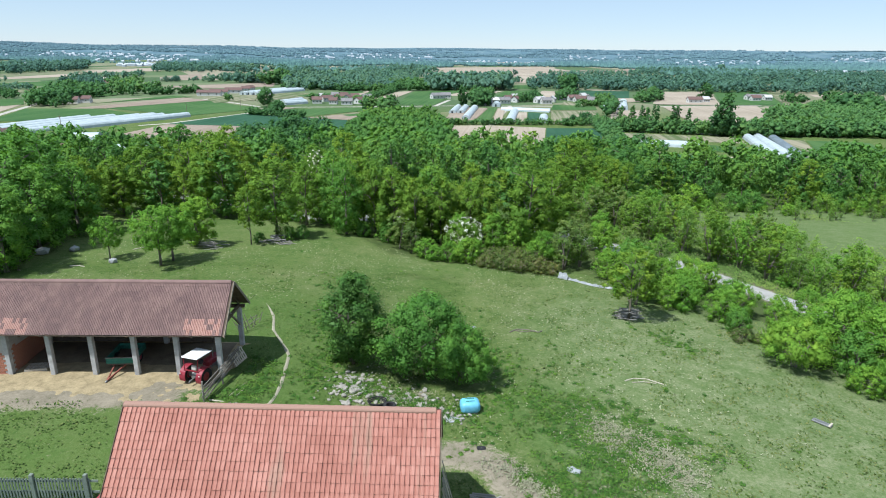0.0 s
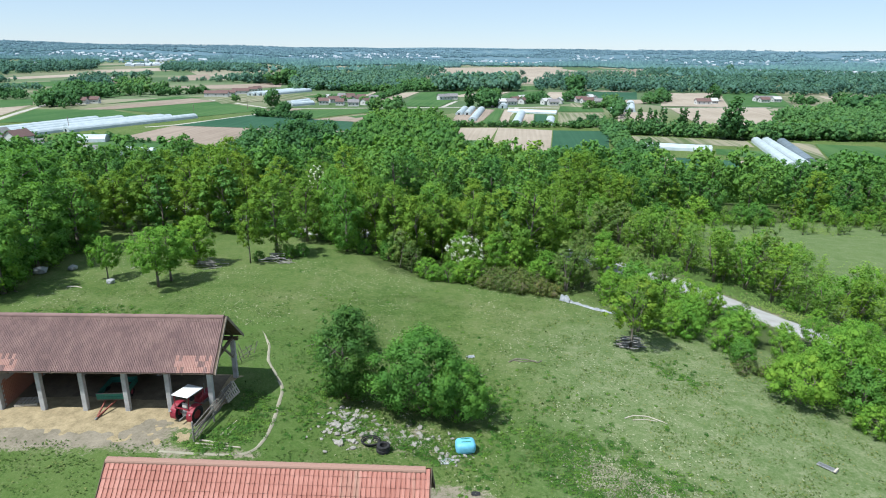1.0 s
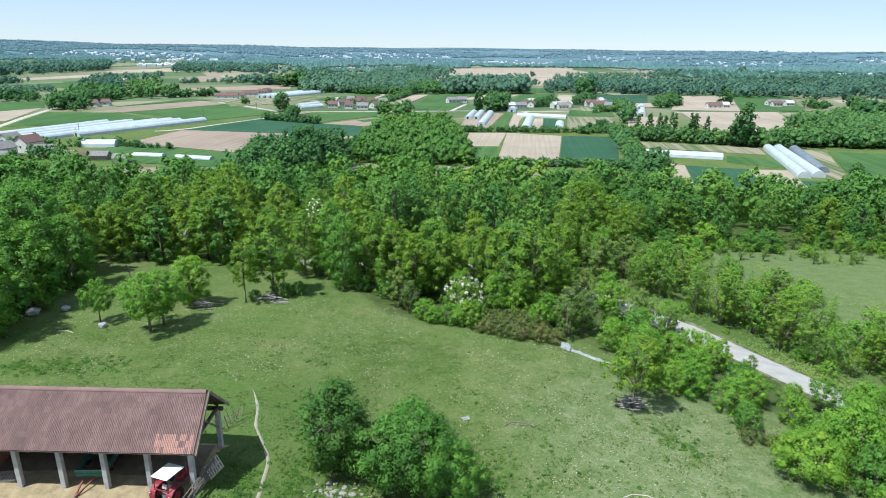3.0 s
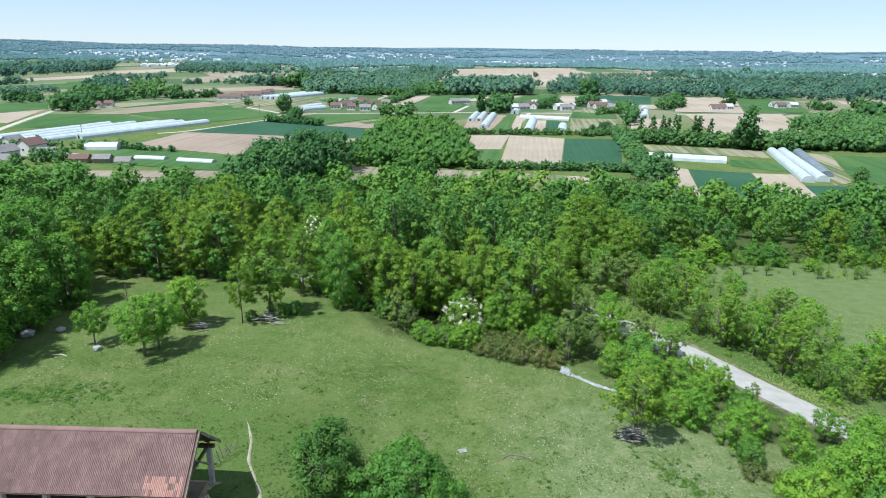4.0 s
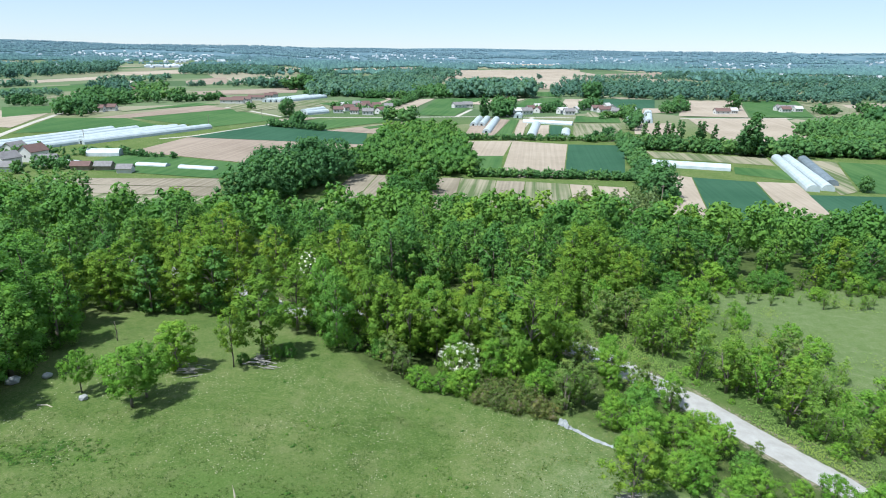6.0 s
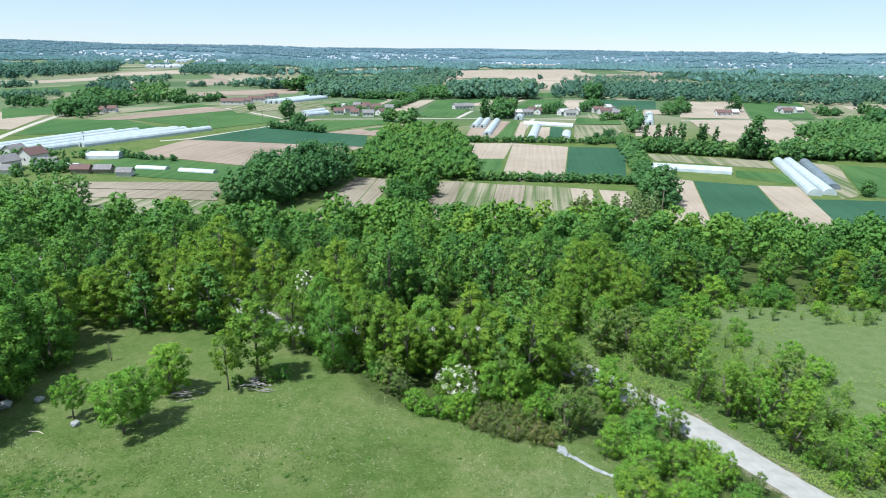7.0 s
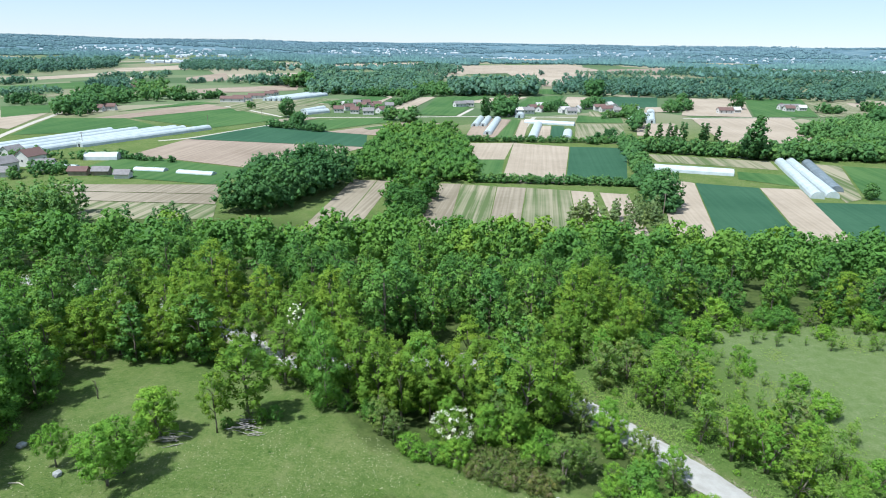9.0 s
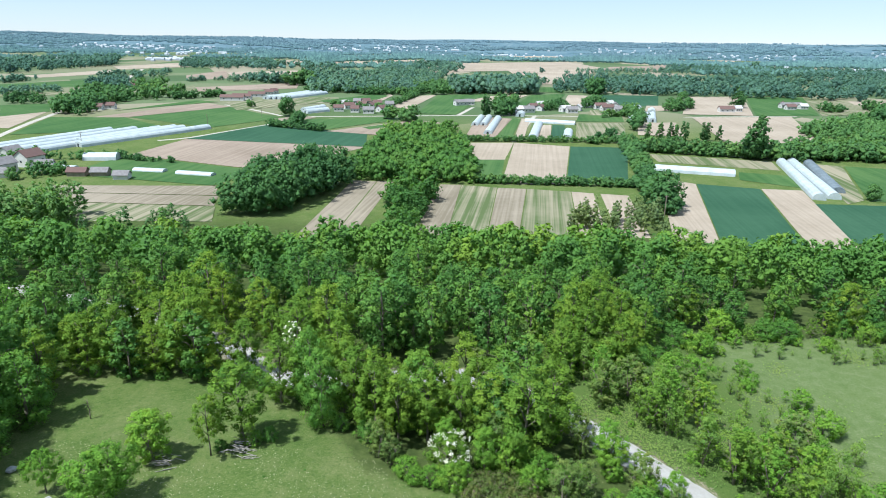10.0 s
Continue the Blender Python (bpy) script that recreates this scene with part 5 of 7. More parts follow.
def brick_wall(parent, name, a, b, height, thick=0.2, piece=(0.25, 0.14), limit=150):
    """A wall of hollow bricks with recessed joints between two places on its foot."""
    a, b = Vector(a), Vector(b)
    run, way = (b - a).length, (b - a).normalized()
    m = Matrix.Translation(a) @ way.to_track_quat("X", "Z").to_matrix().to_4x4()
    bm = box(bmesh.new(), (run, thick - 0.03, height), (run / 2, 0, height / 2))
    core = part(name, bm, MORTAR, parent)
    core.matrix_basis = m
    bm = box(bmesh.new(), (piece[0] - 0.014, thick, piece[1] - 0.014), bevel=0.004)
    first, made = None, 0
    for row in range(int(height / piece[1])):
        x = piece[0] / 2 * (1 + row % 2)
        while x < run - piece[0] / 2 + 0.01 and made < limit:
            if first is None:
                ob = first = part("brick", bm, BRICK, core)
            else:
                ob = new("brick", first.data)
                ob.parent = core
            ob.matrix_basis = pose(x, random.uniform(-0.004, 0.004), row * piece[1] + piece[1] / 2)
            x += piece[0]
            made += 1
    return core


def barn():
    x0, x1 = -26.0, -9.85
    front, back, mid = 31.35, 36.25, 33.8
    eave, top = 2.62, 4.9
    b = empty("barn", pose(0, 0, 0), "open-fronted barn with concrete posts and weathered tile roof", "barn")
    for x in (-10.4, -12.72, -15.07, -17.4, -19.74, -22.1):
        part("post", box(bmesh.new(), (0.26, 0.26, 2.55), (x, 31.9, 1.22), bevel=0.015), CONCRETE, b)
    for x in (-10.4, -15.07, -19.74):
        part("post", box(bmesh.new(), (0.26, 0.26, 2.75), (x, 35.8, 1.17), bevel=0.015), CONCRETE, b)
    for y in (31.9, 35.8):
        part("wall_plate", box(bmesh.new(), (x1 - x0 - 0.3, 0.18, 0.2), ((x0 + x1) / 2 - 0.05, y, 2.58)), DARK_WOOD, b)
    rise = (top - eave) / (mid - front)
    pitch = math.degrees(math.atan(rise))
    for x in np.arange(x0 + 0.4, x1, 1.16):
        bm = beam(bmesh.new(), (x, front + 0.05, eave - 0.08), (x, mid, top - 0.1), 0.09, 0.13)
        part("rafter", bm, DARK_WOOD, b)
        bm = beam(bmesh.new(), (x, back - 0.05, eave - 0.08), (x, mid, top - 0.1), 0.09, 0.13)
        part("rafter", bm, DARK_WOOD, b)
    for x in (-10.4, -15.07, -19.74):
        part("tie_beam", box(bmesh.new(), (0.14, 4.0, 0.16), (x, 33.85, 2.62)), DARK_WOOD, b)
        part("king_post", box(bmesh.new(), (0.13, 0.13, 2.1), (x, mid, 3.7)), DARK_WOOD, b)
    part("brace", beam(bmesh.new(), (-10.4, 35.7, 1.4), (-10.4, 34.0, 2.9), 0.1), OLD_WOOD, b)
    part("brace", beam(bmesh.new(), (-10.4, 32.0, 1.9), (-10.4, 33.2, 3.2), 0.1), OLD_WOOD, b)
    run = (mid - front) / math.cos(math.radians(pitch))
    for sign, y in ((1, front), (-1, back)):
        bm = bmesh.new()
        m = slope_matrix((x0 if sign > 0 else x1, y, eave), (sign, 0, 0), (0, sign * (mid - front), top - eave))
        box(bm, (x1 - x0, run, 0.03), ((x1 - x0) / 2, run / 2, -0.03))
        bmesh.ops.transform(bm, matrix=m, verts=bm.verts)
        deck = part("roof_deck", bm, DARK_WOOD, b)
        w, l = 0.18, 0.34
        cols, rows = int((x1 - x0) / w), int(run / (l * 0.96))
        spots = [(c, r) for c in range(cols) for r in range(rows)]
        start = run - rows * l * 0.96 - 0.03
        pale = set()
        if sign > 0:
            for c, r in spots:
                u = x0 + c * w
                if r < 3 and (-12.3 < u < -10.2 or -22.4 < u < -20.6) and random.random() < 0.72:
                    pale.add((c, r))
        tiles_joined("roof_tiles", m, [s for s in spots if s not in pale], w, l, OLD_TILE, b, 3 + sign, start)
        if pale:
            ob = tiles_joined("replaced_tiles", m, sorted(pale), w, l, PALE_TILE, b, 5, start)
            ob["label"] = "paler pink replaced tiles"
    ridge_caps(b, (x0, mid, top - 0.05), (x1, mid, top - 0.05), 0.17, OLD_TILE)
    for sign, y in ((1, front), (-1, back)):
        part("verge_board", beam(bmesh.new(), (x1, y, eave - 0.06), (x1, mid, top - 0.04), 0.03, 0.16), OLD_WOOD, b)
    brick_wall(b, "front_wall", (-26.0, 31.9, -0.05), (-22.25, 31.9, -0.05), 2.5)
    brick_wall(b, "partition", (-22.1, 32.1, -0.05), (-22.1, 35.7, -0.05), 2.4)
    wall = part("back_wall", box(bmesh.new(), (14.0, 0.06, 2.8), (-19.0, 36.05, 1.35)), DARK_WOOD, b, "dark timber boarding")
    plank = None
    for k in range(66):
        x = -25.9 + k * 0.21
        if plank is None:
            ob = plank = part("plank", box(bmesh.new(), (0.195, 0.03, 2.8), (0, 0, 1.35)), DARK_WOOD, wall)
        else:
            ob = new("plank", plank.data)
            ob.parent = wall
        ob.matrix_basis = pose(x, 36.0 + random.uniform(-0.006, 0.006), random.uniform(-0.03, 0.03), 0, random.uniform(-0.3, 0.3), 0)
    return b


barn()


# ---- the tiled outbuilding ----
def outbuilding():
    a, b = Vector((-10.17, 21.40, 4.66)), Vector((1.83, 21.01, 4.66))
    way = (b - a).normalized()
    across = Vector((-way.y, way.x, 0))
    half, drop = 3.3, 3.4
    h = empty("outbuilding", pose(0, 0, 0), "low farm outbuilding with bright orange clay tile roof", "building")
    length = (b - a).length
    turn = math.degrees(math.atan2(way.y, way.x))
    foot = min(land_at(a.x, a.y), land_at(b.x, b.y)) - 0.3
    mid = (a + b) / 2
    eave = a.z - drop
    for side, y in (("front_wall", -half + 0.4), ("back_wall", half - 0.4)):
        c = mid + across * y
        part(side, box(bmesh.new(), (length - 0.5, 0.25, eave + 0.25 - foot), (c.x, c.y, (eave + 0.25 + foot) / 2), (0, 0, turn)), PLASTER, h)
    for end in (a + way * 0.35, b - way * 0.35):
        bm = bmesh.new()
        w = half - 0.4
        prof = [(-w, foot), (w, foot), (w, eave + 0.3), (0, a.z - 0.2), (-w, eave + 0.3)]
        rings = [[bm.verts.new(end + way * t + across * u + Vector((0, 0, z - end.z))) for u, z in prof] for t in (-0.12, 0.12)]
        bm.faces.new(rings[0])
        bm.faces.new(rings[1][::-1])
        for k in range(5):
            bm.faces.new((rings[0][k], rings[0][(k + 1) % 5], rings[1][(k + 1) % 5], rings[1][k]))
        part("gable_wall", bm, PLASTER, h)
    run = math.hypot(half, drop)
    w, l = length / 68, 0.345
    v0, f0 = tile_shape(w, l, 0.024, 0.034)
    for sign in (-1, 1):
        left = (a if sign < 0 else b) + across * (sign * half) - Vector((0, 0, drop))
        m = slope_matrix(left, way * -sign, across * (-sign * half) + Vector((0, 0, drop)))
        bm = box(bmesh.new(), (length, run, 0.03), (length / 2, run / 2, -0.03))
        bmesh.ops.transform(bm, matrix=m, verts=bm.verts)
        part("roof_deck", bm, DARK_WOOD, h)
        rows = int(run / (l * 0.96))
        spots = [(c, r) for r in range(rows) for c in range(68)]
        start = run - rows * l * 0.96 - 0.03
        if sign < 0:
            near = [s for s in spots if s[1] >= rows - 5][-300:]
            me = mesh_of("roof_tile", v0, f0, NEW_TILE)
            dark_ends(me, len(f0) // 2)
            for c, r in near:
                ob = new("roof_tile", me)
                ob.parent = h
                ob.matrix_basis = m @ pose(c * w + random.gauss(0, 0.003), start + r * l * 0.96 + random.gauss(0, 0.005), 0.012, random.gauss(0, 0.4), random.gauss(0, 0.5), random.gauss(0, 0.35))
            spots = spots[:-len(near)]
        tiles_joined("roof_tiles", m, spots, w, l, NEW_TILE, h, 9 + sign, start, (v0, f0))
        for end in (0.0, length):
            bm = box(bmesh.new(), (0.03, run, 0.18), (end + (0.03 if end else -0.03), run / 2, -0.02))
            bmesh.ops.transform(bm, matrix=m, verts=bm.verts)
            part("verge_board", bm, DARK_WOOD, h)
    ridge_caps(h, a - Vector((0, 0, 0.05)), b - Vector((0, 0, 0.05)), 0.16, RIDGE_TILE)
    return h


outbuilding()


# ---- things in the farmyard ----
RED = plain("faded_red_paint", (0.20, 0.012, 0.026), (0.30, 0.03, 0.045), 3, 0.5, spec=0.5)
WHITE = plain("white_painted_metal", (0.70, 0.70, 0.68), (0.82, 0.82, 0.80), 2, 0.45, spec=0.5)
RUBBER = plain("black_rubber", (0.015, 0.015, 0.016), (0.04, 0.04, 0.04), 6, 0.8)
STEEL = plain("dull_grey_steel", (0.18, 0.18, 0.18), (0.32, 0.32, 0.31), 5, 0.55, 0.6)
RUST = plain("rusty_red_steel", (0.16, 0.05, 0.035), (0.28, 0.10, 0.07), 5, 0.8)
GREEN_PAINT = plain("worn_green_paint", (0.02, 0.13, 0.09), (0.05, 0.21, 0.15), 3, 0.6)
GREY_PAINT = plain("weathered_green_grey_boards", (0.12, 0.15, 0.13), (0.24, 0.27, 0.23), 4, 0.9, fine=30, piece=0.6)
PALE_WOOD = plain("sun_bleached_wood", (0.38, 0.33, 0.26), (0.58, 0.52, 0.43), 4, 0.9, fine=26, piece=0.5)
BLUE_PLASTIC = plain("pale_blue_plastic", (0.12, 0.40, 0.56), (0.20, 0.52, 0.68), 3, 0.45, spec=0.5)
WHITE_PLASTIC = plain("crumpled_white_plastic", (0.18, 0.20, 0.21), (0.42, 0.43, 0.44), 3, 0.5, bump=0.8)
STONE = plain("pale_rubble_stone", (0.24, 0.225, 0.195), (0.45, 0.42, 0.37), 3, 0.95, fine=16, bump=0.6, dist=0.03, piece=0.7)
ROCK = plain("grey_boulder", (0.24, 0.25, 0.25), (0.42, 0.43, 0.43), 2, 0.95, fine=12, bump=0.7, dist=0.05)
DARK_STICK = plain("weathered_dark_poles", (0.11, 0.095, 0.075), (0.24, 0.22, 0.19), 5, 0.95, piece=0.6)
GREY_STICK = plain("bleached_grey_sticks", (0.22, 0.20, 0.18), (0.42, 0.40, 0.37), 5, 0.95, piece=0.6)
SEAT = plain("pale_seat_cover", (0.42, 0.38, 0.33), (0.58, 0.53, 0.47), 6, 0.8)


def wheel(parent, at, radius, width, name="wheel"):
    """Tyre with lugs, and a rim in it, its axle along x."""
    w = part(name, ring_of(radius, radius * 0.56, width), RUBBER, parent)
    w.matrix_basis = pose(*at)
    bm = bmesh.new()
    got = bmesh.ops.create_cone(bm, cap_ends=True, segments=18, radius1=radius * 0.57, radius2=radius * 0.5, depth=width * 0.7)
    bmesh.ops.transform(bm, matrix=pose(0, 0, 0, 0, 90, 0), verts=got["verts"])
    part("rim", bm, RED, w, "red wheel rim")
    return w


def ring_of(outer, inner, width, sides=22):
    """A tyre: a thick ring with rounded shoulders and a lugged tread."""
    bm = bmesh.new()
    prof = [(inner, -0.42), (outer * 0.9, -0.5), (outer, -0.34), (outer, 0.34), (outer * 0.9, 0.5), (inner, 0.42)]
    rings = []
    for k in range(sides):
        t = 2 * math.pi * k / sides
        lug = 1.0 if k % 2 else 0.965
        rings.append([bm.verts.new((u * width, math.cos(t) * r * (lug if r > inner else 1), math.sin(t) * r * (lug if r > inner else 1))) for r, u in prof])
    for k in range(sides):
        a, b = rings[k], rings[(k + 1) % sides]
        for i in range(6):
            bm.faces.new((a[i], b[i], b[(i + 1) % 6], a[(i + 1) % 6]))
    return bm


def tractor(x, y, turn):
    t = empty("tractor", pose(x, y, land_at(x, y), 0, 0, turn) @ Matrix.Diagonal((0.76, 0.78, 0.75, 1)), "small red farm tractor with a white cab roof", "tractor")
    bm = box(bmesh.new(), (0.56, 1.45, 0.5), (0, 0.95, 0.98), bevel=0.08)
    part("bonnet", bm, RED, t)
    part("chassis", box(bmesh.new(), (0.42, 2.7, 0.34), (0, 0.25, 0.62), bevel=0.03), STEEL, t)
    part("rear_axle", box(bmesh.new(), (1.3, 0.3, 0.34), (0, -0.75, 0.64), bevel=0.04), STEEL, t)
    part("front_axle", box(bmesh.new(), (1.2, 0.14, 0.14), (0, 1.25, 0.4), bevel=0.02), STEEL, t)
    part("grille", box(bmesh.new(), (0.44, 0.04, 0.36), (0, 1.69, 0.96)), STEEL, t)
    for s in (-1, 1):
        wheel(t, (s * 0.7, -0.75, 0.6), 0.62, 0.34, "rear_wheel")
        wheel(t, (s * 0.64, 1.25, 0.33), 0.34, 0.2, "front_wheel")
        bm = bmesh.new()
        prev = None
        for a in np.linspace(-0.35, 2.3, 9):
            p = [bm.verts.new((s * u, -0.75 - math.cos(a) * r, 0.6 + math.sin(a) * r)) for u, r in ((0.46, 0.72), (0.92, 0.72), (0.92, 0.66), (0.46, 0.66))]
            if prev:
                for i in range(4):
                    bm.faces.new((prev[i], prev[(i + 1) % 4], p[(i + 1) % 4], p[i]))
            else:
                bm.faces.new(p)
            prev = p
        bm.faces.new(prev[::-1])
        part("fender", bm, RED, t)
        part("lamp", box(bmesh.new(), (0.12, 0.05, 0.09), (s * 0.8, -1.47, 0.95), bevel=0.01), SEAT, t, "small pale rear lamp")
        for y0 in (-1.25, 0.2):
            part("cab_post", beam(bmesh.new(), (s * 0.56, y0, 0.95), (s * 0.6, y0 + 0.05, 2.12), 0.055), RED, t)
    part("cab_roof", box(bmesh.new(), (1.36, 1.66, 0.09), (0, -0.53, 2.17), (-3, 0, 0), bevel=0.04), WHITE, t, "white sheet metal roof")
    part("back_rail", box(bmesh.new(), (1.2, 0.06, 0.08), (0, -1.26, 1.18)), RED, t)
    part("seat", box(bmesh.new(), (0.44, 0.42, 0.12), (0, -0.72, 1.05), bevel=0.04), SEAT, t, "pale tractor seat")
    part("seat_back", box(bmesh.new(), (0.42, 0.1, 0.36), (0, -0.95, 1.25), (-8, 0, 0), bevel=0.04), SEAT, t)
    bm = bmesh.new()
    got = bmesh.ops.create_cone(bm, segments=14, radius1=0.2, radius2=0.2, depth=0.03, cap_ends=True)
    bmesh.ops.transform(bm, matrix=pose(0, -0.2, 1.38, 35, 0, 0), verts=got["verts"])
    beam(bm, (0, -0.2, 1.38), (0, 0.2, 1.1), 0.04)
    part("steering_wheel", bm, RUBBER, t)
    part("exhaust", beam(bmesh.new(), (0.18, 0.9, 1.2), (0.18, 0.9, 2.0), 0.06, sides=8), STEEL, t)
    part("hitch", beam(bmesh.new(), (0, -0.9, 0.5), (0, -1.6, 0.42), 0.09), STEEL, t)
    return t


tractor(-11.3, 31.7, -18)


def trailer(x, y, turn):
    t = empty("trailer", pose(x, y, land_at(x, y), 0, 0, turn), "green two-wheeled farm trailer with a rusty drawbar", "trailer")
    part("floor", box(bmesh.new(), (1.45, 1.9, 0.07), (0, 1.0, 0.46)), DARK_WOOD, t)
    for s in (-1, 1):
        for z in (0.58, 0.76):
            part("side_board", box(bmesh.new(), (0.05, 1.9, 0.165), (s * 0.72, 1.0, z), bevel=0.01), GREEN_PAINT, t)
        wheel(t, (s * 0.62, 1.2, 0.3), 0.31, 0.18)
    for y0 in (0.06, 1.94):
        for z in (0.58, 0.76):
            part("end_board", box(bmesh.new(), (1.48, 0.05, 0.165), (0, y0, z), bevel=0.01), GREEN_PAINT, t)
    part("top_rail", box(bmesh.new(), (1.52, 0.06, 0.04), (0, 0.04, 0.87)), STEEL, t)
    part("axle", beam(bmesh.new(), (-0.62, 1.2, 0.3), (0.62, 1.2, 0.3), 0.09), STEEL, t)
    for s in (-1, 1):
        part("drawbar", beam(bmesh.new(), (s * 0.3, 0.1, 0.42), (-0.25, -1.15, 0.12), 0.07), RUST, t, "rusty drawbar")
    part("drawbar_eye", box(bmesh.new(), (0.1, 0.22, 0.07), (-0.26, -1.22, 0.1), bevel=0.02), STEEL, t)
    return t


trailer(-16.2, 32.2, 4)


def pallet(m, label):
    p = empty("pallet", m, label, "pallet", "wooden pallets")
    for k in range(7):
        part("slat", box(bmesh.new(), (0.1, 0.8, 0.022), (-0.55 + k * 0.183, 0, 0.133), (0, 0, random.uniform(-1, 1))), PALE_WOOD, p)
    for y in (-0.35, 0, 0.35):
        part("runner", box(bmesh.new(), (1.2, 0.1, 0.1), (0, y, 0.07)), PALE_WOOD, p)
    return p


pallet(pose(-21.0, 32.55, 0.03, 0, 0, 8), "bleached wooden pallet lying on the straw")
pallet(pose(-9.95, 33.3, 0.40, 62, 0, 76), "bleached wooden pallet leaning on the rail fence")


def straw_floor():
    xs, ys = np.arange(-26, -9.8, 0.1), np.arange(27.8, 36.1, 0.1)
    x, y = np.meshgrid(xs, ys)
    wild = np.array([noise.fractal(Vector((a * 0.5, b * 0.5, 2)), 0.8, 2.1, 5) for a, b in zip(x.ravel(), y.ravel())]).reshape(x.shape)
    inside = np.minimum(y - 30.0 + 1.5 * wild, -11.2 - x + 0.8 * wild + np.clip(y - 31.5, 0, 1.2))
    keep = inside > -0.5
    z = land(x, y) + 0.04 * np.clip(inside * 1.5, -1, 1) + 0.012 * wild
    n = len(xs)
    i = (np.arange(len(ys) - 1)[:, None] * n + np.arange(n - 1))
    ok = keep[:-1, :-1] & keep[1:, 1:] & keep[1:, :-1] & keep[:-1, 1:]
    i = i[ok]
    v = np.stack([x, y, z], -1).reshape(-1, 3)
    me = mesh_of("straw", v, np.stack([i, i + 1, i + n + 1, i + n], 1), STRAW, smooth=True)
    tagged(new("straw", me), "golden trampled straw spread under and before the barn", "straw", kind="stuff")


straw_floor()


def pole_fence():
    f = empty("rail_fence", pose(0, 0, 0), "tumbledown fence of grey wooden poles", "fence")
    for x, y, h in ((-10.45, 29.2, 1.15), (-10.05, 31.0, 1.0), (-9.85, 33.4, 1.1)):
        z = land_at(x, y)
        part("post", beam(bmesh.new(), (x, y, z - 0.1), (x + random.uniform(-0.08, 0.08), y, z + h), 0.09, sides=7), GREY_STICK, f)
    for k in range(9):
        a = Vector((-10.5 + random.uniform(-0.1, 0.25), 29.0 + random.uniform(-0.2, 0.5), random.uniform(0.1, 0.75)))
        b = Vector((-9.9 + random.uniform(-0.15, 0.2), 33.0 + random.uniform(-0.8, 0.7), random.uniform(0.5, 1.1)))
        part("pole", beam(bmesh.new(), a, b, random.uniform(0.035, 0.06), sides=6), DARK_STICK, f)
    g = empty("rail_fence", pose(0, 0, 0), "broken hurdle of thin leaning poles", "fence")
    for k in range(7):
        x, y = -10.9 + 0.1 * k, 37.2 + 0.33 * k + random.uniform(-0.12, 0.12)
        z = land_at(x, y)
        part("pole", beam(bmesh.new(), (x, y, z - 0.05), (x + random.uniform(-0.5, 0.5), y + random.uniform(-0.5, 0.5), z + random.uniform(0.6, 1.0)), 0.05, sides=6), DARK_STICK, g)
    for z0 in (0.45, 0.85):
        part("rail", beam(bmesh.new(), (-11.0, 37.1, z0 - 0.25), (-10.2, 39.4 - z0, z0 - 0.1), 0.05, sides=6), DARK_STICK, g)


pole_fence()


def lying(name, label, category, points, width, material, lift=0.03, sides=6):
    """A pole, branch or board that lies on the ground."""
    bm = bmesh.new()
    pts = [Vector((x, y, land_at(x, y) + lift)) for x, y in points]
    tube(bm, pts, [width * (1 - 0.4 * k / len(pts)) / 2 for k in range(len(pts))], sides)
    return tagged(part(name, bm, material), label, category)


for a, b in (((-9.3, 29.8), (-8.9, 31.2)), ((-8.95, 29.9), (-8.7, 31.1)), ((-10.3, 29.0), (-8.0, 28.95)), ((-9.8, 28.7), (-8.6, 28.75)), ((-10.2, 29.3), (-8.7, 29.15))):
    lying("fence_pole", "bleached fence pole lying in the grass", "pole", (a, b), 0.09, PALE_WOOD)
lying("branch", "pale curved dry branch lying on the meadow", "branch", ((13.0, 33.6), (13.6, 33.9), (14.4, 33.8), (15.3, 33.1)), 0.07, PALE_WOOD)
lying("branch", "pale curved dry branch lying on the meadow", "branch", ((13.4, 33.4), (14.1, 33.5), (14.8, 33.3)), 0.05, PALE_WOOD)
lying("branch", "dark twisted fallen branch on the meadow", "branch", ((6.9, 40.7), (7.4, 41.2), (8.2, 41.1), (8.9, 40.6), (9.2, 40.9)), 0.11, BARK)
lying("branch", "dark twisted fallen branch on the meadow", "branch", ((7.3, 41.0), (7.9, 40.7), (8.7, 40.9)), 0.08, BARK)
lying("branch", "pale dry branch near a small tree", "branch", ((-30.6, 52.6), (-29.8, 52.7), (-29.2, 52.4)), 0.1, PALE_WOOD)
lying("branch", "pale dry branch near a small tree", "branch", ((-27.6, 58.0), (-26.8, 59.2), (-26.6, 60.0)), 0.09, PALE_WOOD)


def water_tank():
    x, y = 3.52, 30.3
    t = empty("water_tank", pose(x, y, land_at(x, y), 0, 0, 6), "pale blue plastic water tank lying on the grass", "tank")
    bm = box(bmesh.new(), (1.08, 0.86, 0.66), (0, 0, 0.35))
    bmesh.ops.bevel(bm, geom=list(bm.edges), offset=0.24, segments=4, profile=0.5, affect='EDGES')
    part("body", bm, BLUE_PLASTIC, t, smooth=True)
    part("rim", box(bmesh.new(), (0.66, 0.46, 0.05), (0, 0, 0.675), bevel=0.02), BLUE_PLASTIC, t)
    for u in (-0.16, 0.12):
        part("moulded_bar", box(bmesh.new(), (0.5, 0.05, 0.04), (0, u, 0.71), bevel=0.012), GREEN_PAINT, t, "darker moulded bar")
    part("tap", beam(bmesh.new(), (0.3, -0.42, 0.12), (0.34, -0.58, 0.1), 0.06, sides=8), RUBBER, t)


water_tank()
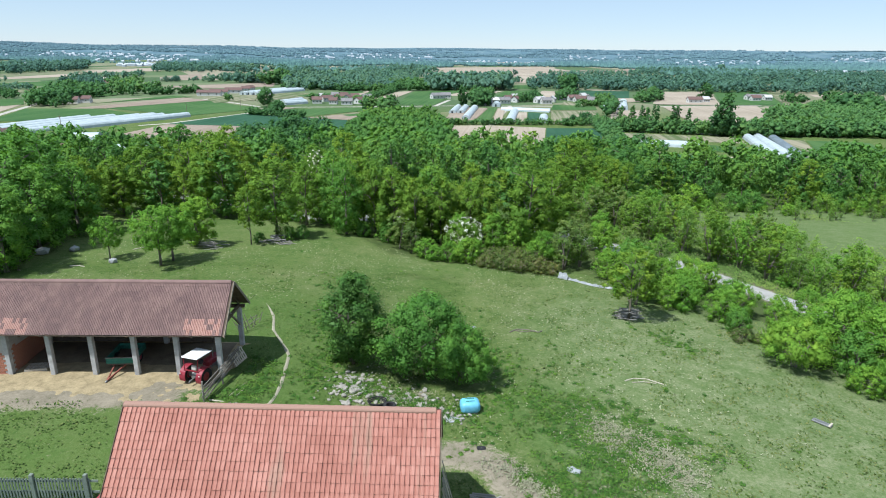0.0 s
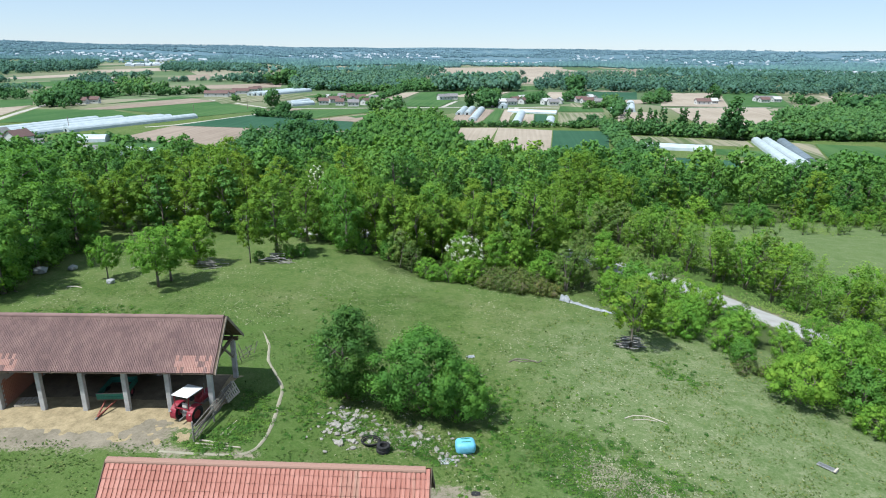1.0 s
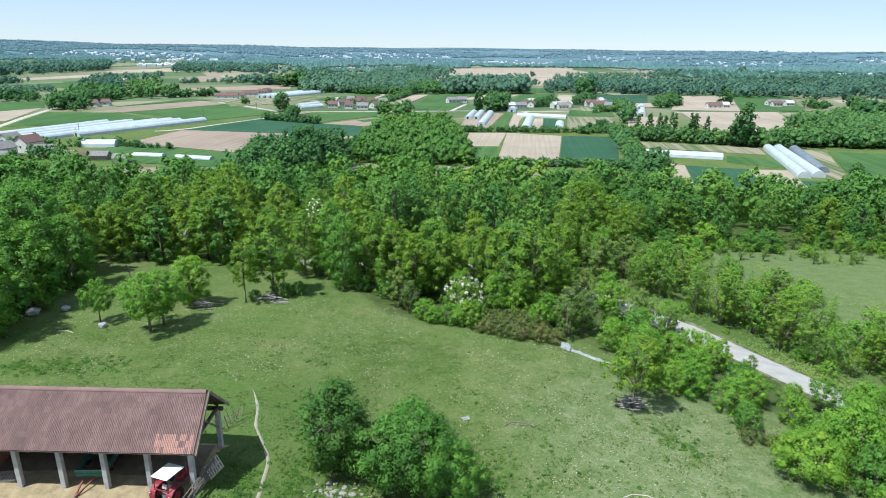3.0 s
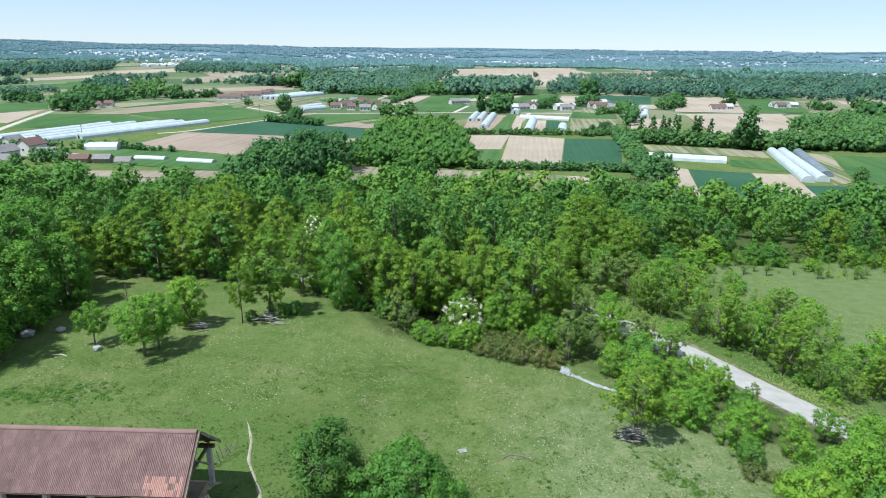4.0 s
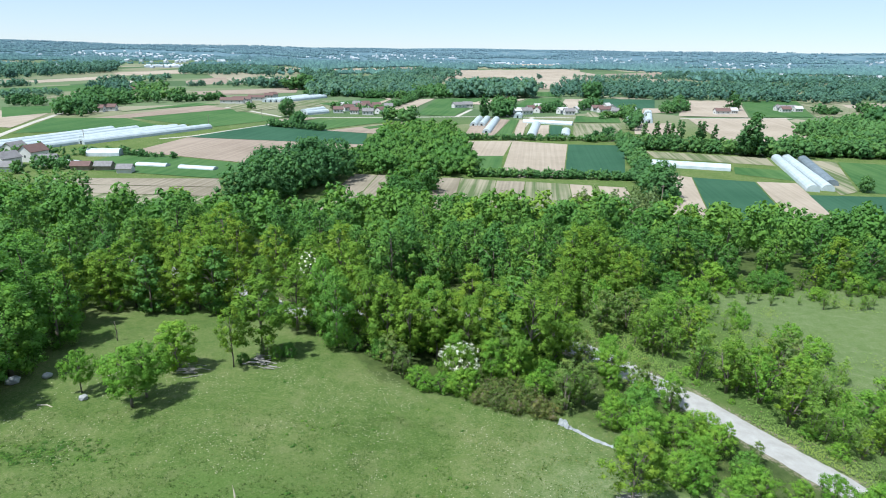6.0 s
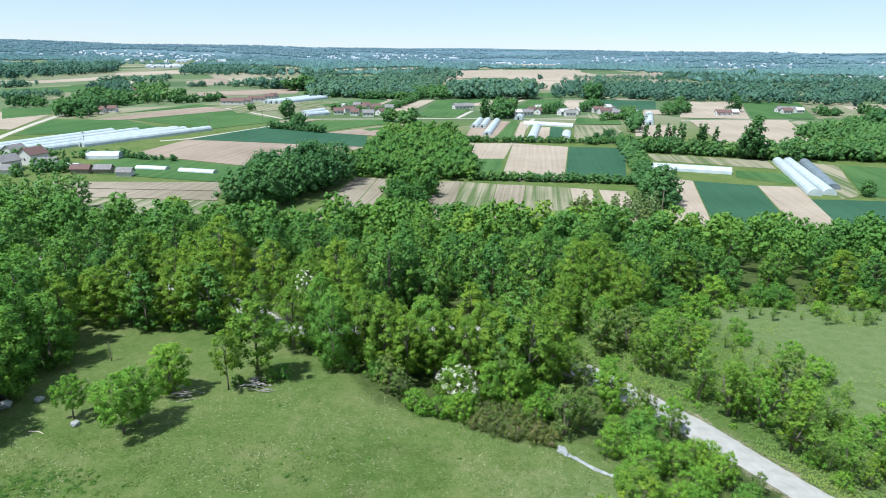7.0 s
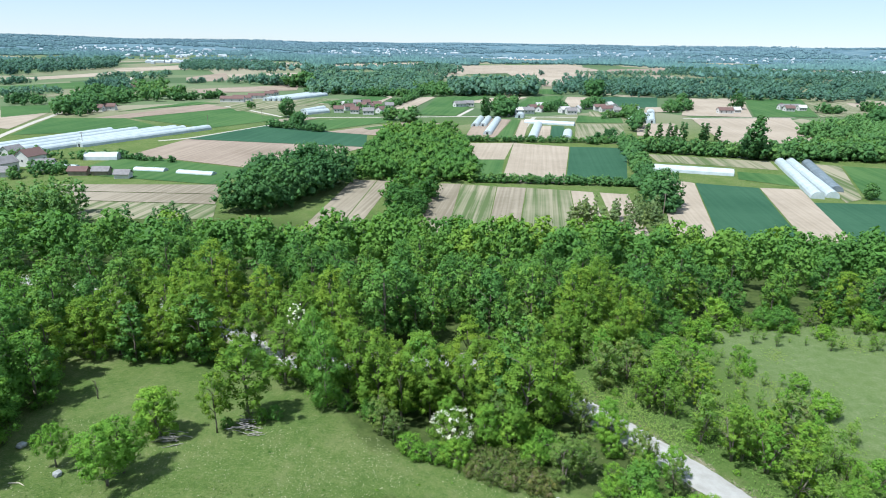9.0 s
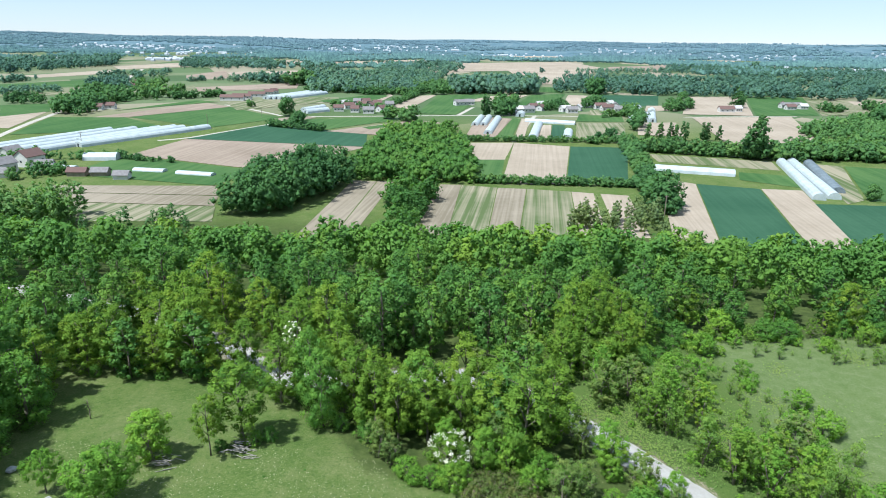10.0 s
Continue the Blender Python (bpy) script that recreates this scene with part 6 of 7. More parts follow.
for x, y, z, tilt in ((-0.85, 29.95, 0.10, 0), (-0.83, 29.97, 0.30, 4)):
    t = part("tyre", ring_of(0.36, 0.2, 0.2), RUBBER)
    t.matrix_basis = pose(x, y, land_at(x, y) + z, tilt, 90, 0)
    tagged(t, "worn black car tyre in a small stack", "tyre", "stacked tyres")
bm = bmesh.new()
for k in range(3):
    pts = [(-1.55 + math.cos(a) * (0.42 + 0.05 * k), 30.5 + math.sin(a) * (0.34 + 0.04 * k), land_at(-1.55, 30.5) + 0.06 + 0.08 * k) for a in np.linspace(0, 5.9, 14)]
    tube(bm, pts, [0.035] * 14, 6)
tagged(part("hose", bm, RUBBER), "coil of black rubber hose among the stones", "hose")


def stone_mesh(seed, material, name="stone", flat=0.7):
    bm = bmesh.new()
    bmesh.ops.create_icosphere(bm, subdivisions=1, radius=0.5)
    r = random.Random(seed)
    for v in bm.verts:
        v.co *= r.uniform(0.75, 1.2)
        v.co.z *= flat
    me = bpy.data.meshes.new(name)
    bm.to_mesh(me)
    bm.free()
    me.materials.append(material)
    return me


def rubble_heap():
    h = empty("rubble_heap", pose(0, 0, 0), "heap of pale rubble stones grown over with weeds", "rubble")
    shapes = [stone_mesh(k, STONE) for k in range(6)]
    for k in range(285):
        if k < 165:
            x, y = random.gauss(-3.0, 0.85), random.gauss(32.0, 0.95)
        elif k < 245:
            x, y = random.gauss(0.8, 1.3), random.gauss(31.2, 0.5)
        else:
            x, y = random.gauss(2.9, 0.5), random.gauss(29.9, 0.5)
        s = random.choice((0.10, 0.13, 0.16, 0.19, 0.24, 0.34)) * (0.8 if k > 245 else 1)
        ob = new("stone", shapes[k % 6])
        ob.parent = h
        ob.matrix_basis = pose(x, y, land_at(x, y) + s * 0.18, random.uniform(-20, 20), random.uniform(-20, 20), random.uniform(0, 360)) @ Matrix.Diagonal((s * 1.25, s, s, 1))


rubble_heap()


def boulder(x, y, s, label):
    ob = new("boulder", stone_mesh(int(abs(x * 7)), ROCK, "boulder", 0.8))
    ob.matrix_basis = pose(x, y, land_at(x, y) + s * 0.28, 0, 0, 30) @ Matrix.Diagonal((s * 1.2, s, s, 1))
    tagged(ob, label, "rock")


boulder(-35.0, 56.0, 1.1, "grey boulder at the edge of the wood")
boulder(-32.8, 57.4, 0.8, "small grey boulder in the tree's shade")
boulder(-27.4, 53.8, 0.7, "flat pale stone beside a small tree")


def crumpled(name, label, category, path, width, height, seed, material=None):
    """A crumpled plastic sheet that lies along a line."""
    r = np.random.default_rng(seed)
    c = along(path, 0.22)
    t = np.gradient(c, axis=0)
    t /= np.linalg.norm(t, axis=1)[:, None]
    side = np.stack([-t[:, 1], t[:, 0]], 1)
    across = np.linspace(-0.5, 0.5, 6)
    xy = c[:, None] + side[:, None] * (across * width * r.uniform(0.6, 1.2, (len(c), 1)))[..., None]
    z = land(xy[..., 0], xy[..., 1]) + 0.03 + height * r.random(xy.shape[:2]) * (1 - (2 * np.abs(across)) ** 2)
    v = np.concatenate([xy, z[..., None]], -1).reshape(-1, 3)
    i = (np.arange(len(c) - 1)[:, None] * 6 + np.arange(5)).ravel()
    ob = new(name, mesh_of(name, v, np.stack([i, i + 6, i + 7, i + 1], 1), material or WHITE_PLASTIC))
    sol = ob.modifiers.new("thickness", 'SOLIDIFY')
    sol.thickness = 0.01
    return tagged(ob, label, category)


crumpled("plastic_sheet", "crumpled white plastic sheet along the thicket", "plastic sheet", ((13.2, 53.8), (14.2, 53.0), (15.4, 51.6), (17.2, 50.3)), 0.34, 0.24, 3)
crumpled("plastic_sheet", "crumpled white plastic heap at the thicket", "plastic sheet", ((13.0, 54.2), (13.4, 53.8), (13.7, 53.3)), 0.6, 0.6, 4)
crumpled("plastic_bag", "crumpled white plastic bag among the weeds", "bag", ((7.9, 25.4), (8.2, 25.2), (8.6, 24.9)), 0.4, 0.22, 5)
crumpled("plastic_litter", "scattered white plastic litter on the grass", "litter", ((4.0, 41.5), (4.3, 41.8), (4.6, 41.7)), 0.5, 0.12, 6)
crumpled("plastic_litter", "scattered white plastic litter by the tank", "litter", ((2.2, 29.4), (2.7, 29.5), (3.1, 29.3)), 0.5, 0.12, 7)
crumpled("rubber_mat", "small dark scrap of rubber on the dirt track", "scrap", ((3.7, 26.95), (3.9, 26.9), (4.15, 26.95)), 0.3, 0.1, 8, RUBBER)


def stick_pile(x, y, count, length, spread, label, seed):
    p = empty("woodpile", pose(x, y, land_at(x, y), 0, 0, 0), label, "woodpile")
    r = random.Random(seed)
    for k in range(count):
        z = 0.06 + 0.75 * (k / count) * r.uniform(0.6, 1)
        a = r.uniform(-0.5, 0.5)
        l = length * r.uniform(0.6, 1)
        c = Vector((r.gauss(0, spread * (1.15 - k / count)), r.gauss(0, spread * 0.7), z))
        d = Vector((math.cos(a), math.sin(a), r.uniform(-0.08, 0.08))) * l / 2
        part("stick", beam(bmesh.new(), c - d, c + d, r.uniform(0.04, 0.09), sides=5), GREY_STICK, p)
    return p


stick_pile(16.15, 43.7, 60, 1.6, 0.32, "pile of grey cut sticks under a small tree", 1)
plant("bramble", 23.0, 39.7, 0.9)
plant("bramble", 24.2, 39.0, 0.8)
stick_pile(-14.6, 61.6, 26, 1.6, 0.8, "scattered brushwood at the foot of a tree", 3)
stick_pile(-20.6, 59.0, 24, 1.4, 0.7, "scattered brushwood in a tree's shade", 4)
stick_pile(3.7, 22.9, 14, 1.5, 0.3, "stack of pale boards beside the outbuilding", 5)
b = empty("board", pose(22.3, 29.2, land_at(22.3, 29.2) + 0.03, 0, 0, -50), "weathered grey board lying on the meadow", "board")
part("plank", box(bmesh.new(), (0.95, 0.34, 0.06), (0, 0, 0.03), bevel=0.01), STEEL, b)
part("crosspiece", box(bmesh.new(), (0.1, 0.5, 0.05), (0.4, 0.0, 0.09), bevel=0.01), PALE_WOOD, b)


def leaning_boards():
    """Old boards stood against the outbuilding's gable."""
    h = empty("board_stack", pose(0, 0, 0), "bleached boards leaning against the outbuilding's gable", "boards")
    r = random.Random(31)
    for k in range(11):
        y = 20.0 + 0.24 * k + r.uniform(-0.06, 0.06)
        z = land_at(2.5, y)
        part("board", beam(bmesh.new(), (2.5 + r.uniform(-0.1, 0.2), y, z - 0.03), (1.92, y + r.uniform(-0.25, 0.25), z + r.uniform(1.9, 3.2)), 0.14, 0.03), (PALE_WOOD, GREY_STICK)[k % 2], h)


leaning_boards()


def picket_fence():
    f = empty("picket_fence", pose(0, 0, 0), "weathered green-grey picket fence beside the yard", "fence")
    y, z = 21.75, 0.0
    for x in (-19.0, -16.8, -14.6, -12.45):
        part("post", box(bmesh.new(), (0.16, 0.14, 1.25), (x, y, z + 0.55), bevel=0.02), GREY_PAINT, f)
    for dz in (0.3, 0.82):
        part("rail", box(bmesh.new(), (7.2, 0.05, 0.09), (-15.6, y + 0.04, z + dz)), GREY_PAINT, f)
    x = -19.2
    while x < -12.2:
        part("picket", box(bmesh.new(), (0.075, 0.025, 0.95 + random.uniform(-0.03, 0.03)), (x, y - 0.01, z + 0.52), (0, random.uniform(-2, 2), 0), bevel=0.006), GREY_PAINT, f)
        x += 0.125


picket_fence()
sheet = part("metal_sheet", box(bmesh.new(), (0.4, 1.3, 0.04), (0, 0, 0), bevel=0.01), RED)
sheet.matrix_basis = pose(-11.75, 21.0, 0.35, 30, 0, -35)
tagged(sheet, "red metal sheet leaning beside the picket fence", "metal sheet")
def bare_sapling(x, y, height, seed, label):
    t = empty("bare_sapling", pose(x, y, land_at(x, y), 0, 0, seed * 40), label, "sapling")
    bm = bmesh.new()
    limbs(bm, np.random.default_rng(seed), height, 0.6, 0.9, 0.05, 9)
    part("branchwork", bm, BARK, t, smooth=True)


bare_sapling(-31.2, 66.2, 2.6, 3, "small leafless sapling on the meadow")
bare_sapling(-34.0, 50.9, 1.3, 4, "short leafless stump with stubs on the meadow")


def utility_pole(x, y, height):
    p = empty("utility_pole", pose(x, y, PLAIN, 0, 0, 20), "tall wooden utility pole beside the fields", "pole", "utility poles")
    part("shaft", beam(bmesh.new(), (0, 0, -0.2), (0, 0, height), 0.34, sides=8), OLD_WOOD, p)
    part("crossarm", box(bmesh.new(), (2.2, 0.14, 0.16), (0, 0, height - 0.6)), OLD_WOOD, p)


for x, y in ((-236, 402), (-196, 505), (-170, 560), (-40, 602), (96, 300), (88, 262)):
    utility_pole(x, y, 9)
post = lying("fence_stake", "short leaning wooden stake in the grass", "stake", ((-33.9, 50.9), (-33.8, 50.9)), 0.12, OLD_WOOD)


# ---- buildings, tunnels and tracks of the plain ----
WALL_WHITE = plain("white_house_plaster", (0.52, 0.51, 0.48), (0.64, 0.63, 0.60), 0.6, 0.9)
# white walls dulled to blue-grey, haze being part of the colour
WALL_FAR = plain("hazy_far_walls", (0.36, 0.40, 0.44), (0.50, 0.54, 0.57), 0.05, 0.9)
ROOF_RED = plain("red_brown_far_roof", (0.13, 0.080, 0.072), (0.205, 0.130, 0.115), 0.7, 0.9, piece=0.5)
ROOF_GREY = plain("grey_far_roof", (0.16, 0.15, 0.15), (0.26, 0.25, 0.25), 0.7, 0.9)
ROOF_PALE = plain("pale_sheet_far_roof", (0.42, 0.41, 0.40), (0.56, 0.55, 0.53), 0.7, 0.7)
GLASS_DARK = plain("dark_window_glass", (0.02, 0.025, 0.03), (0.05, 0.06, 0.07), 1.0, 0.15, spec=0.6)
FILM = plain("white_tunnel_film", (0.34, 0.40, 0.41), (0.52, 0.57, 0.58), 0.25, 0.4, spec=0.5, fine=1.5)
FILM_DARK = plain("grey_shade_net", (0.10, 0.13, 0.15), (0.20, 0.24, 0.26), 0.3, 0.6, fine=1.5)
TRACK = plain("pale_farm_track", (0.34, 0.32, 0.27), (0.46, 0.43, 0.37), 0.1, 0.95, fine=1.0)


def far_house(x, y, w, d, h, turn, roof=None, wall=None, label="white village house with a red-brown roof", name="house"):
    b = empty(name, pose(x, y, PLAIN, 0, 0, turn), label, "house")
    part("wall", box(bmesh.new(), (w, d, h), (0, 0, h / 2)), wall or WALL_WHITE, b)
    bm = bmesh.new()
    top, o = h + d * 0.36, 0.5
    prof = [(-d / 2 - o, h - 0.3), (0, top), (d / 2 + o, h - 0.3), (d / 2 + o, h - 0.05), (0, top + 0.28), (-d / 2 - o, h - 0.05)]
    ends = [[bm.verts.new((s * (w / 2 + o), u, z)) for u, z in prof] for s in (-1, 1)]
    bm.faces.new(ends[0])
    bm.faces.new(ends[1][::-1])
    for k in range(6):
        bm.faces.new((ends[0][k], ends[0][(k + 1) % 6], ends[1][(k + 1) % 6], ends[1][k]))
    part("roof", bm, roof or ROOF_RED, b)
    bm = bmesh.new()
    gab = [[bm.verts.new((s * w / 2, u, z)) for u, z in ((-d / 2, h), (d / 2, h), (0, top))] for s in (-1, 1)]
    for k in range(3):
        bm.faces.new((gab[0][k], gab[0][(k + 1) % 3], gab[1][(k + 1) % 3], gab[1][k]))
    bm.faces.new(gab[0])
    bm.faces.new(gab[1][::-1])
    part("gable", bm, wall or WALL_WHITE, b)
    if h > 2.6:
        for k in range(3):
            part("window", box(bmesh.new(), (1.1, 0.08, 1.2), (-w / 3 + k * w / 3, -d / 2 - 0.02, h * 0.55)), GLASS_DARK, b)
        for s in (-1, 1):
            part("window", box(bmesh.new(), (0.08, 1.1, 1.2), (s * (w / 2 + 0.02), 0, h * 0.55)), GLASS_DARK, b)
    return b


far_house(-226, 338, 11, 9, 5.6, 75)
far_house(-211, 327, 8, 6, 3.4, 20, ROOF_GREY, label="low white farmhouse with a grey roof")
far_house(-228, 320, 10, 8, 4.8, 70, ROOF_GREY)
far_house(-246, 352, 10, 8, 5.0, 80, ROOF_GREY)
far_house(-221, 309, 7, 6, 2.6, 10, ROOF_GREY, label="low white outhouse with a grey roof")
far_house(-187, 316, 9, 5, 2.4, 5, ROOF_RED, SOIL_GREY, "low shed with a rusty red roof", "shed")
far_house(-176, 317, 8, 5, 2.4, 5, ROOF_GREY, SOIL_GREY, "low shed with a grey roof", "shed")
far_house(-162, 311, 7, 5, 2.3, 5, ROOF_GREY, WALL_WHITE, "low open shed with a grey roof", "shed")


def tunnel(x0, y0, x1, y1, width, height, film=None, label="long white plastic growing tunnel on the plain"):
    a, b = Vector((x0, y0, PLAIN + 0.05)), Vector((x1, y1, PLAIN + 0.05))
    t = empty("polytunnel", pose(x0, y0, PLAIN, 0, 0, 0), label, "polytunnel", "plastic growing tunnels")
    d = (b - a)
    n = max(2, int(d.length / 4))
    side = Vector((-d.y, d.x, 0)).normalized()
    bm = bmesh.new()
    rows = []
    for k in range(n + 1):
        c = d * (k / n)
        rows.append([bm.verts.new(c + side * (math.cos(u) * width / 2) + Vector((0, 0, math.sin(u) ** 0.8 * height * (1 - 0.03 * (k % 2))))) for u in np.linspace(0, math.pi, 9)])
    for p, q in zip(rows, rows[1:]):
        for i in range(8):
            bm.faces.new((p[i], p[i + 1], q[i + 1], q[i]))
    bm.faces.new(rows[0])
    bm.faces.new(rows[-1][::-1])
    part("cover", bm, film or FILM, t)
    part("door", box(bmesh.new(), (1.6, 0.12, height * 0.6), (0, 0, height * 0.3), (0, 0, math.degrees(math.atan2(side.y, side.x)))), GLASS_DARK, t)
    return t


for k in range(4):
    x = -290 + 13.5 * k
    tunnel(x, 368 + 4 * k, x + 36 + 2 * k, 468 + 6 * k, 7.0, 3.2)
for x0, y0, x1, y1, w, h in ((-236, 398, -190, 490, 7.5, 3.5), (-244, 412, -214, 486, 7, 3.4), (-208, 358, -190, 360, 7.5, 4.2), (-212, 333, -197, 331, 5, 2.0), (-166, 331, -149, 329, 5, 1.7), (-141, 326, -121, 322, 5, 1.7),
                             (106, 362, 152, 350, 8, 3.4), (196, 390, 169, 297, 5.8, 3.2), (203, 392, 177, 299, 5.8, 3.2)):
    tunnel(x0, y0, x1, y1, w, h)
tunnel(211, 388, 186, 312, 6, 3.0, FILM_DARK, "growing tunnel under grey shade net")
for x, y, run in ((-235, 345, 24), (-205, 312, 20)):
    grove(x - run / 2, y - 4, x + run / 2, y + 8, 14, 12, 7, leaves=110, size=0.15, label="trees among the village houses")
strip("farm_track", [(-296, 392), (-315, 438), (-340, 510), (-366, 595), (-385, 650)], 5, TRACK, "pale straight farm track across the fields", "track", 0.3, 0.05, 6)
strip("farm_track", [(-200, 428), (-186, 440), (-152, 519), (-140, 545)], 3.5, TRACK, "pale farm track beside a dark crop", "track", 0.3, 0.05, 6)
far_house(-341, 597, 18.7, 7, 3.8, 8)
far_house(-337, 608, 22.1, 7, 3.8, 8)
far_house(-358, 620, 11.9, 7, 3.8, 40)
far_house(-436, 866, 12.75, 7, 3.8, 20)
far_house(-465, 915, 10.2, 7, 3.8, 60)
far_house(-250, 712, 25.5, 7, 3.8, 5)
far_house(-244, 727, 20.4, 7, 3.8, 5)
far_house(-237, 757, 18.7, 7, 3.8, 10)
far_house(-232, 790, 10.2, 7, 3.8, 10)
far_house(-232, 807, 10.2, 7, 3.8, 60)
far_house(-115, 625, 9.35, 7, 3.8, 10)
far_house(-109, 647, 10.2, 7, 3.8, 30)
far_house(-98, 618, 7.65, 7, 3.8, 0)
far_house(-99, 665, 9.35, 7, 3.8, 15)
far_house(-89, 656, 9.35, 7, 3.8, 80)
far_house(-84, 611, 10.2, 7, 3.8, 5, ROOF_GREY)
far_house(-85, 679, 8.5, 7, 3.8, 20)
far_house(-74, 627, 9.35, 7, 3.8, 60)
far_house(-71, 670, 8.5, 7, 3.8, 10, ROOF_GREY)
far_house(-108, 693, 7.65, 7, 3.8, 0, ROOF_GREY)
far_house(-99, 695, 8.5, 7, 3.8, 30)
far_house(-118, 673, 7.65, 7, 3.8, 50, ROOF_PALE)
far_house(2, 701, 13.6, 7, 3.8, 30, ROOF_GREY)
far_house(12, 708, 10.2, 7, 3.8, 5, ROOF_GREY)
far_house(70, 645, 11.05, 7, 3.8, 20, ROOF_GREY)
far_house(77, 673, 10.2, 7, 3.8, 40)
far_house(90, 698, 13.6, 7, 3.8, 20, ROOF_PALE)
far_house(84, 663, 8.5, 7, 3.8, 60)
far_house(52, 623, 6.8, 7, 3.8, 10, ROOF_PALE)
far_house(62, 644, 8.5, 7, 3.8, 0, ROOF_PALE)
far_house(108, 657, 11.05, 7, 3.8, 30, ROOF_PALE)
far_house(113, 647, 10.2, 7, 3.8, 10, ROOF_GREY)
far_house(123, 670, 8.5, 7, 3.8, 70, ROOF_PALE)
far_house(140, 707, 9.35, 7, 3.8, 20, ROOF_PALE)
far_house(150, 691, 11.9, 7, 3.8, 10)
far_house(154, 675, 13.6, 7, 3.8, 15)
far_house(168, 700, 10.2, 7, 3.8, 80, ROOF_GREY)
far_house(163, 661, 10.2, 7, 3.8, 0, ROOF_GREY)
far_house(167, 723, 8.5, 7, 3.8, 40, ROOF_PALE)
far_house(277, 679, 15.3, 7, 3.8, 5)
far_house(292, 687, 6.8, 7, 3.8, 5, ROOF_PALE)
far_house(363, 733, 11.9, 7, 3.8, 10, ROOF_GREY)
far_house(360, 715, 10.2, 7, 3.8, 5)
far_house(376, 735, 11.9, 7, 3.8, 15, ROOF_GREY)
far_house(378, 724, 8.5, 7, 3.8, 5, ROOF_PALE)
far_house(366, 746, 7.65, 7, 3.8, 60)
tunnel(-219, 732, -189, 825, 9, 4)
tunnel(-213, 733, -182, 822, 9, 4)
tunnel(-207, 734, -175, 819, 9, 4)
tunnel(-202, 735, -169, 816, 9, 4)
tunnel(-147, 615, -135, 648, 8, 4)
tunnel(-142, 601, -126, 623, 8, 4)
tunnel(15, 535, 22, 591, 6, 3.2)
tunnel(22, 536, 29, 592, 6, 3.2)
tunnel(24, 487, 37, 585, 6.5, 3.4)
tunnel(60, 568, 101, 555, 6.5, 3.2)
tunnel(56, 469, 70, 554, 7, 3.4)
tunnel(81, 469, 88, 508, 7, 3.4)
tunnel(156, 578, 168, 632, 6.5, 4.2)
tunnel(162, 579, 175, 633, 6.5, 4.2)
tunnel(168, 580, 182, 634, 6.5, 4.2)
tunnel(174, 581, 189, 635, 6.5, 4.2)
tunnel(181, 664, 191, 698, 9, 4.5)
tunnel(194, 655, 200, 677, 8, 4)
tunnel(54, 628, 55, 659, 7, 4)
tunnel(58, 605, 61, 624, 8, 4)
strip("farm_track", [(41, 451), (49, 491), (63, 568), (75, 622)], 4, TRACK, "pale farm track between the plots", "track", 0.3, 0.05, 8)
strip("farm_track", [(-148, 545), (-141, 574), (-126, 579), (-57, 592), (11, 609), (102, 617), (158, 607)], 4, TRACK, "pale country road crossing the plain", "road", 0.3, 0.05, 8)
strip("farm_track", [(0, 605), (16, 685)], 4, TRACK, "pale farm track between the fields", "track", 0.3, 0.05, 8)
strip("farm_track", [(-535, 1030), (-657, 1327)], 7, TRACK, "far straight pale country road", "road", 0.3, 0.05, 8)
strip("farm_track", [(-240, 663), (-205, 630), (-173, 596), (-156, 576)], 4, TRACK, "pale farm track beside a crop", "track", 0.3, 0.05, 8)
strip("farm_track", [(216, 625), (269, 638), (340, 649)], 3, TRACK, "worn farm track between tan fields", "track", 0.3, 0.05, 8)


def far_village():
    """Far houses too small to tell apart."""
    r = np.random.default_rng(44)
    vs, qs, base = [], [], 0
    cube = np.array([(-1, -1, 0), (1, -1, 0), (1, 1, 0), (-1, 1, 0), (-1, -1, 1), (1, -1, 1), (1, 1, 1), (-1, 1, 1), (-1, 0, 1.6), (1, 0, 1.6)], float)
    faces = np.array([(0, 1, 5, 4), (1, 2, 6, 5), (2, 3, 7, 6), (3, 0, 4, 7), (4, 5, 9, 8), (6, 7, 8, 9)])
    for k in range(330):
        tx, ty, tr = TOWNS[r.integers(len(TOWNS))]
        x, y = tx + r.normal() * tr * 0.6, ty + r.normal() * tr * 0.5
        vs.append(cube * (r.uniform(3, 7) * (2.6 if k % 17 == 0 else 1), 4, r.uniform(3.5, 6)) + (x, y, float(rise(x, y))))
        qs.append(faces + base)
        base += 10
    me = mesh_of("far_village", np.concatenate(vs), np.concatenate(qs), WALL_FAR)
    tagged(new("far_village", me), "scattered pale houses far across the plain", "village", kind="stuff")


far_village()


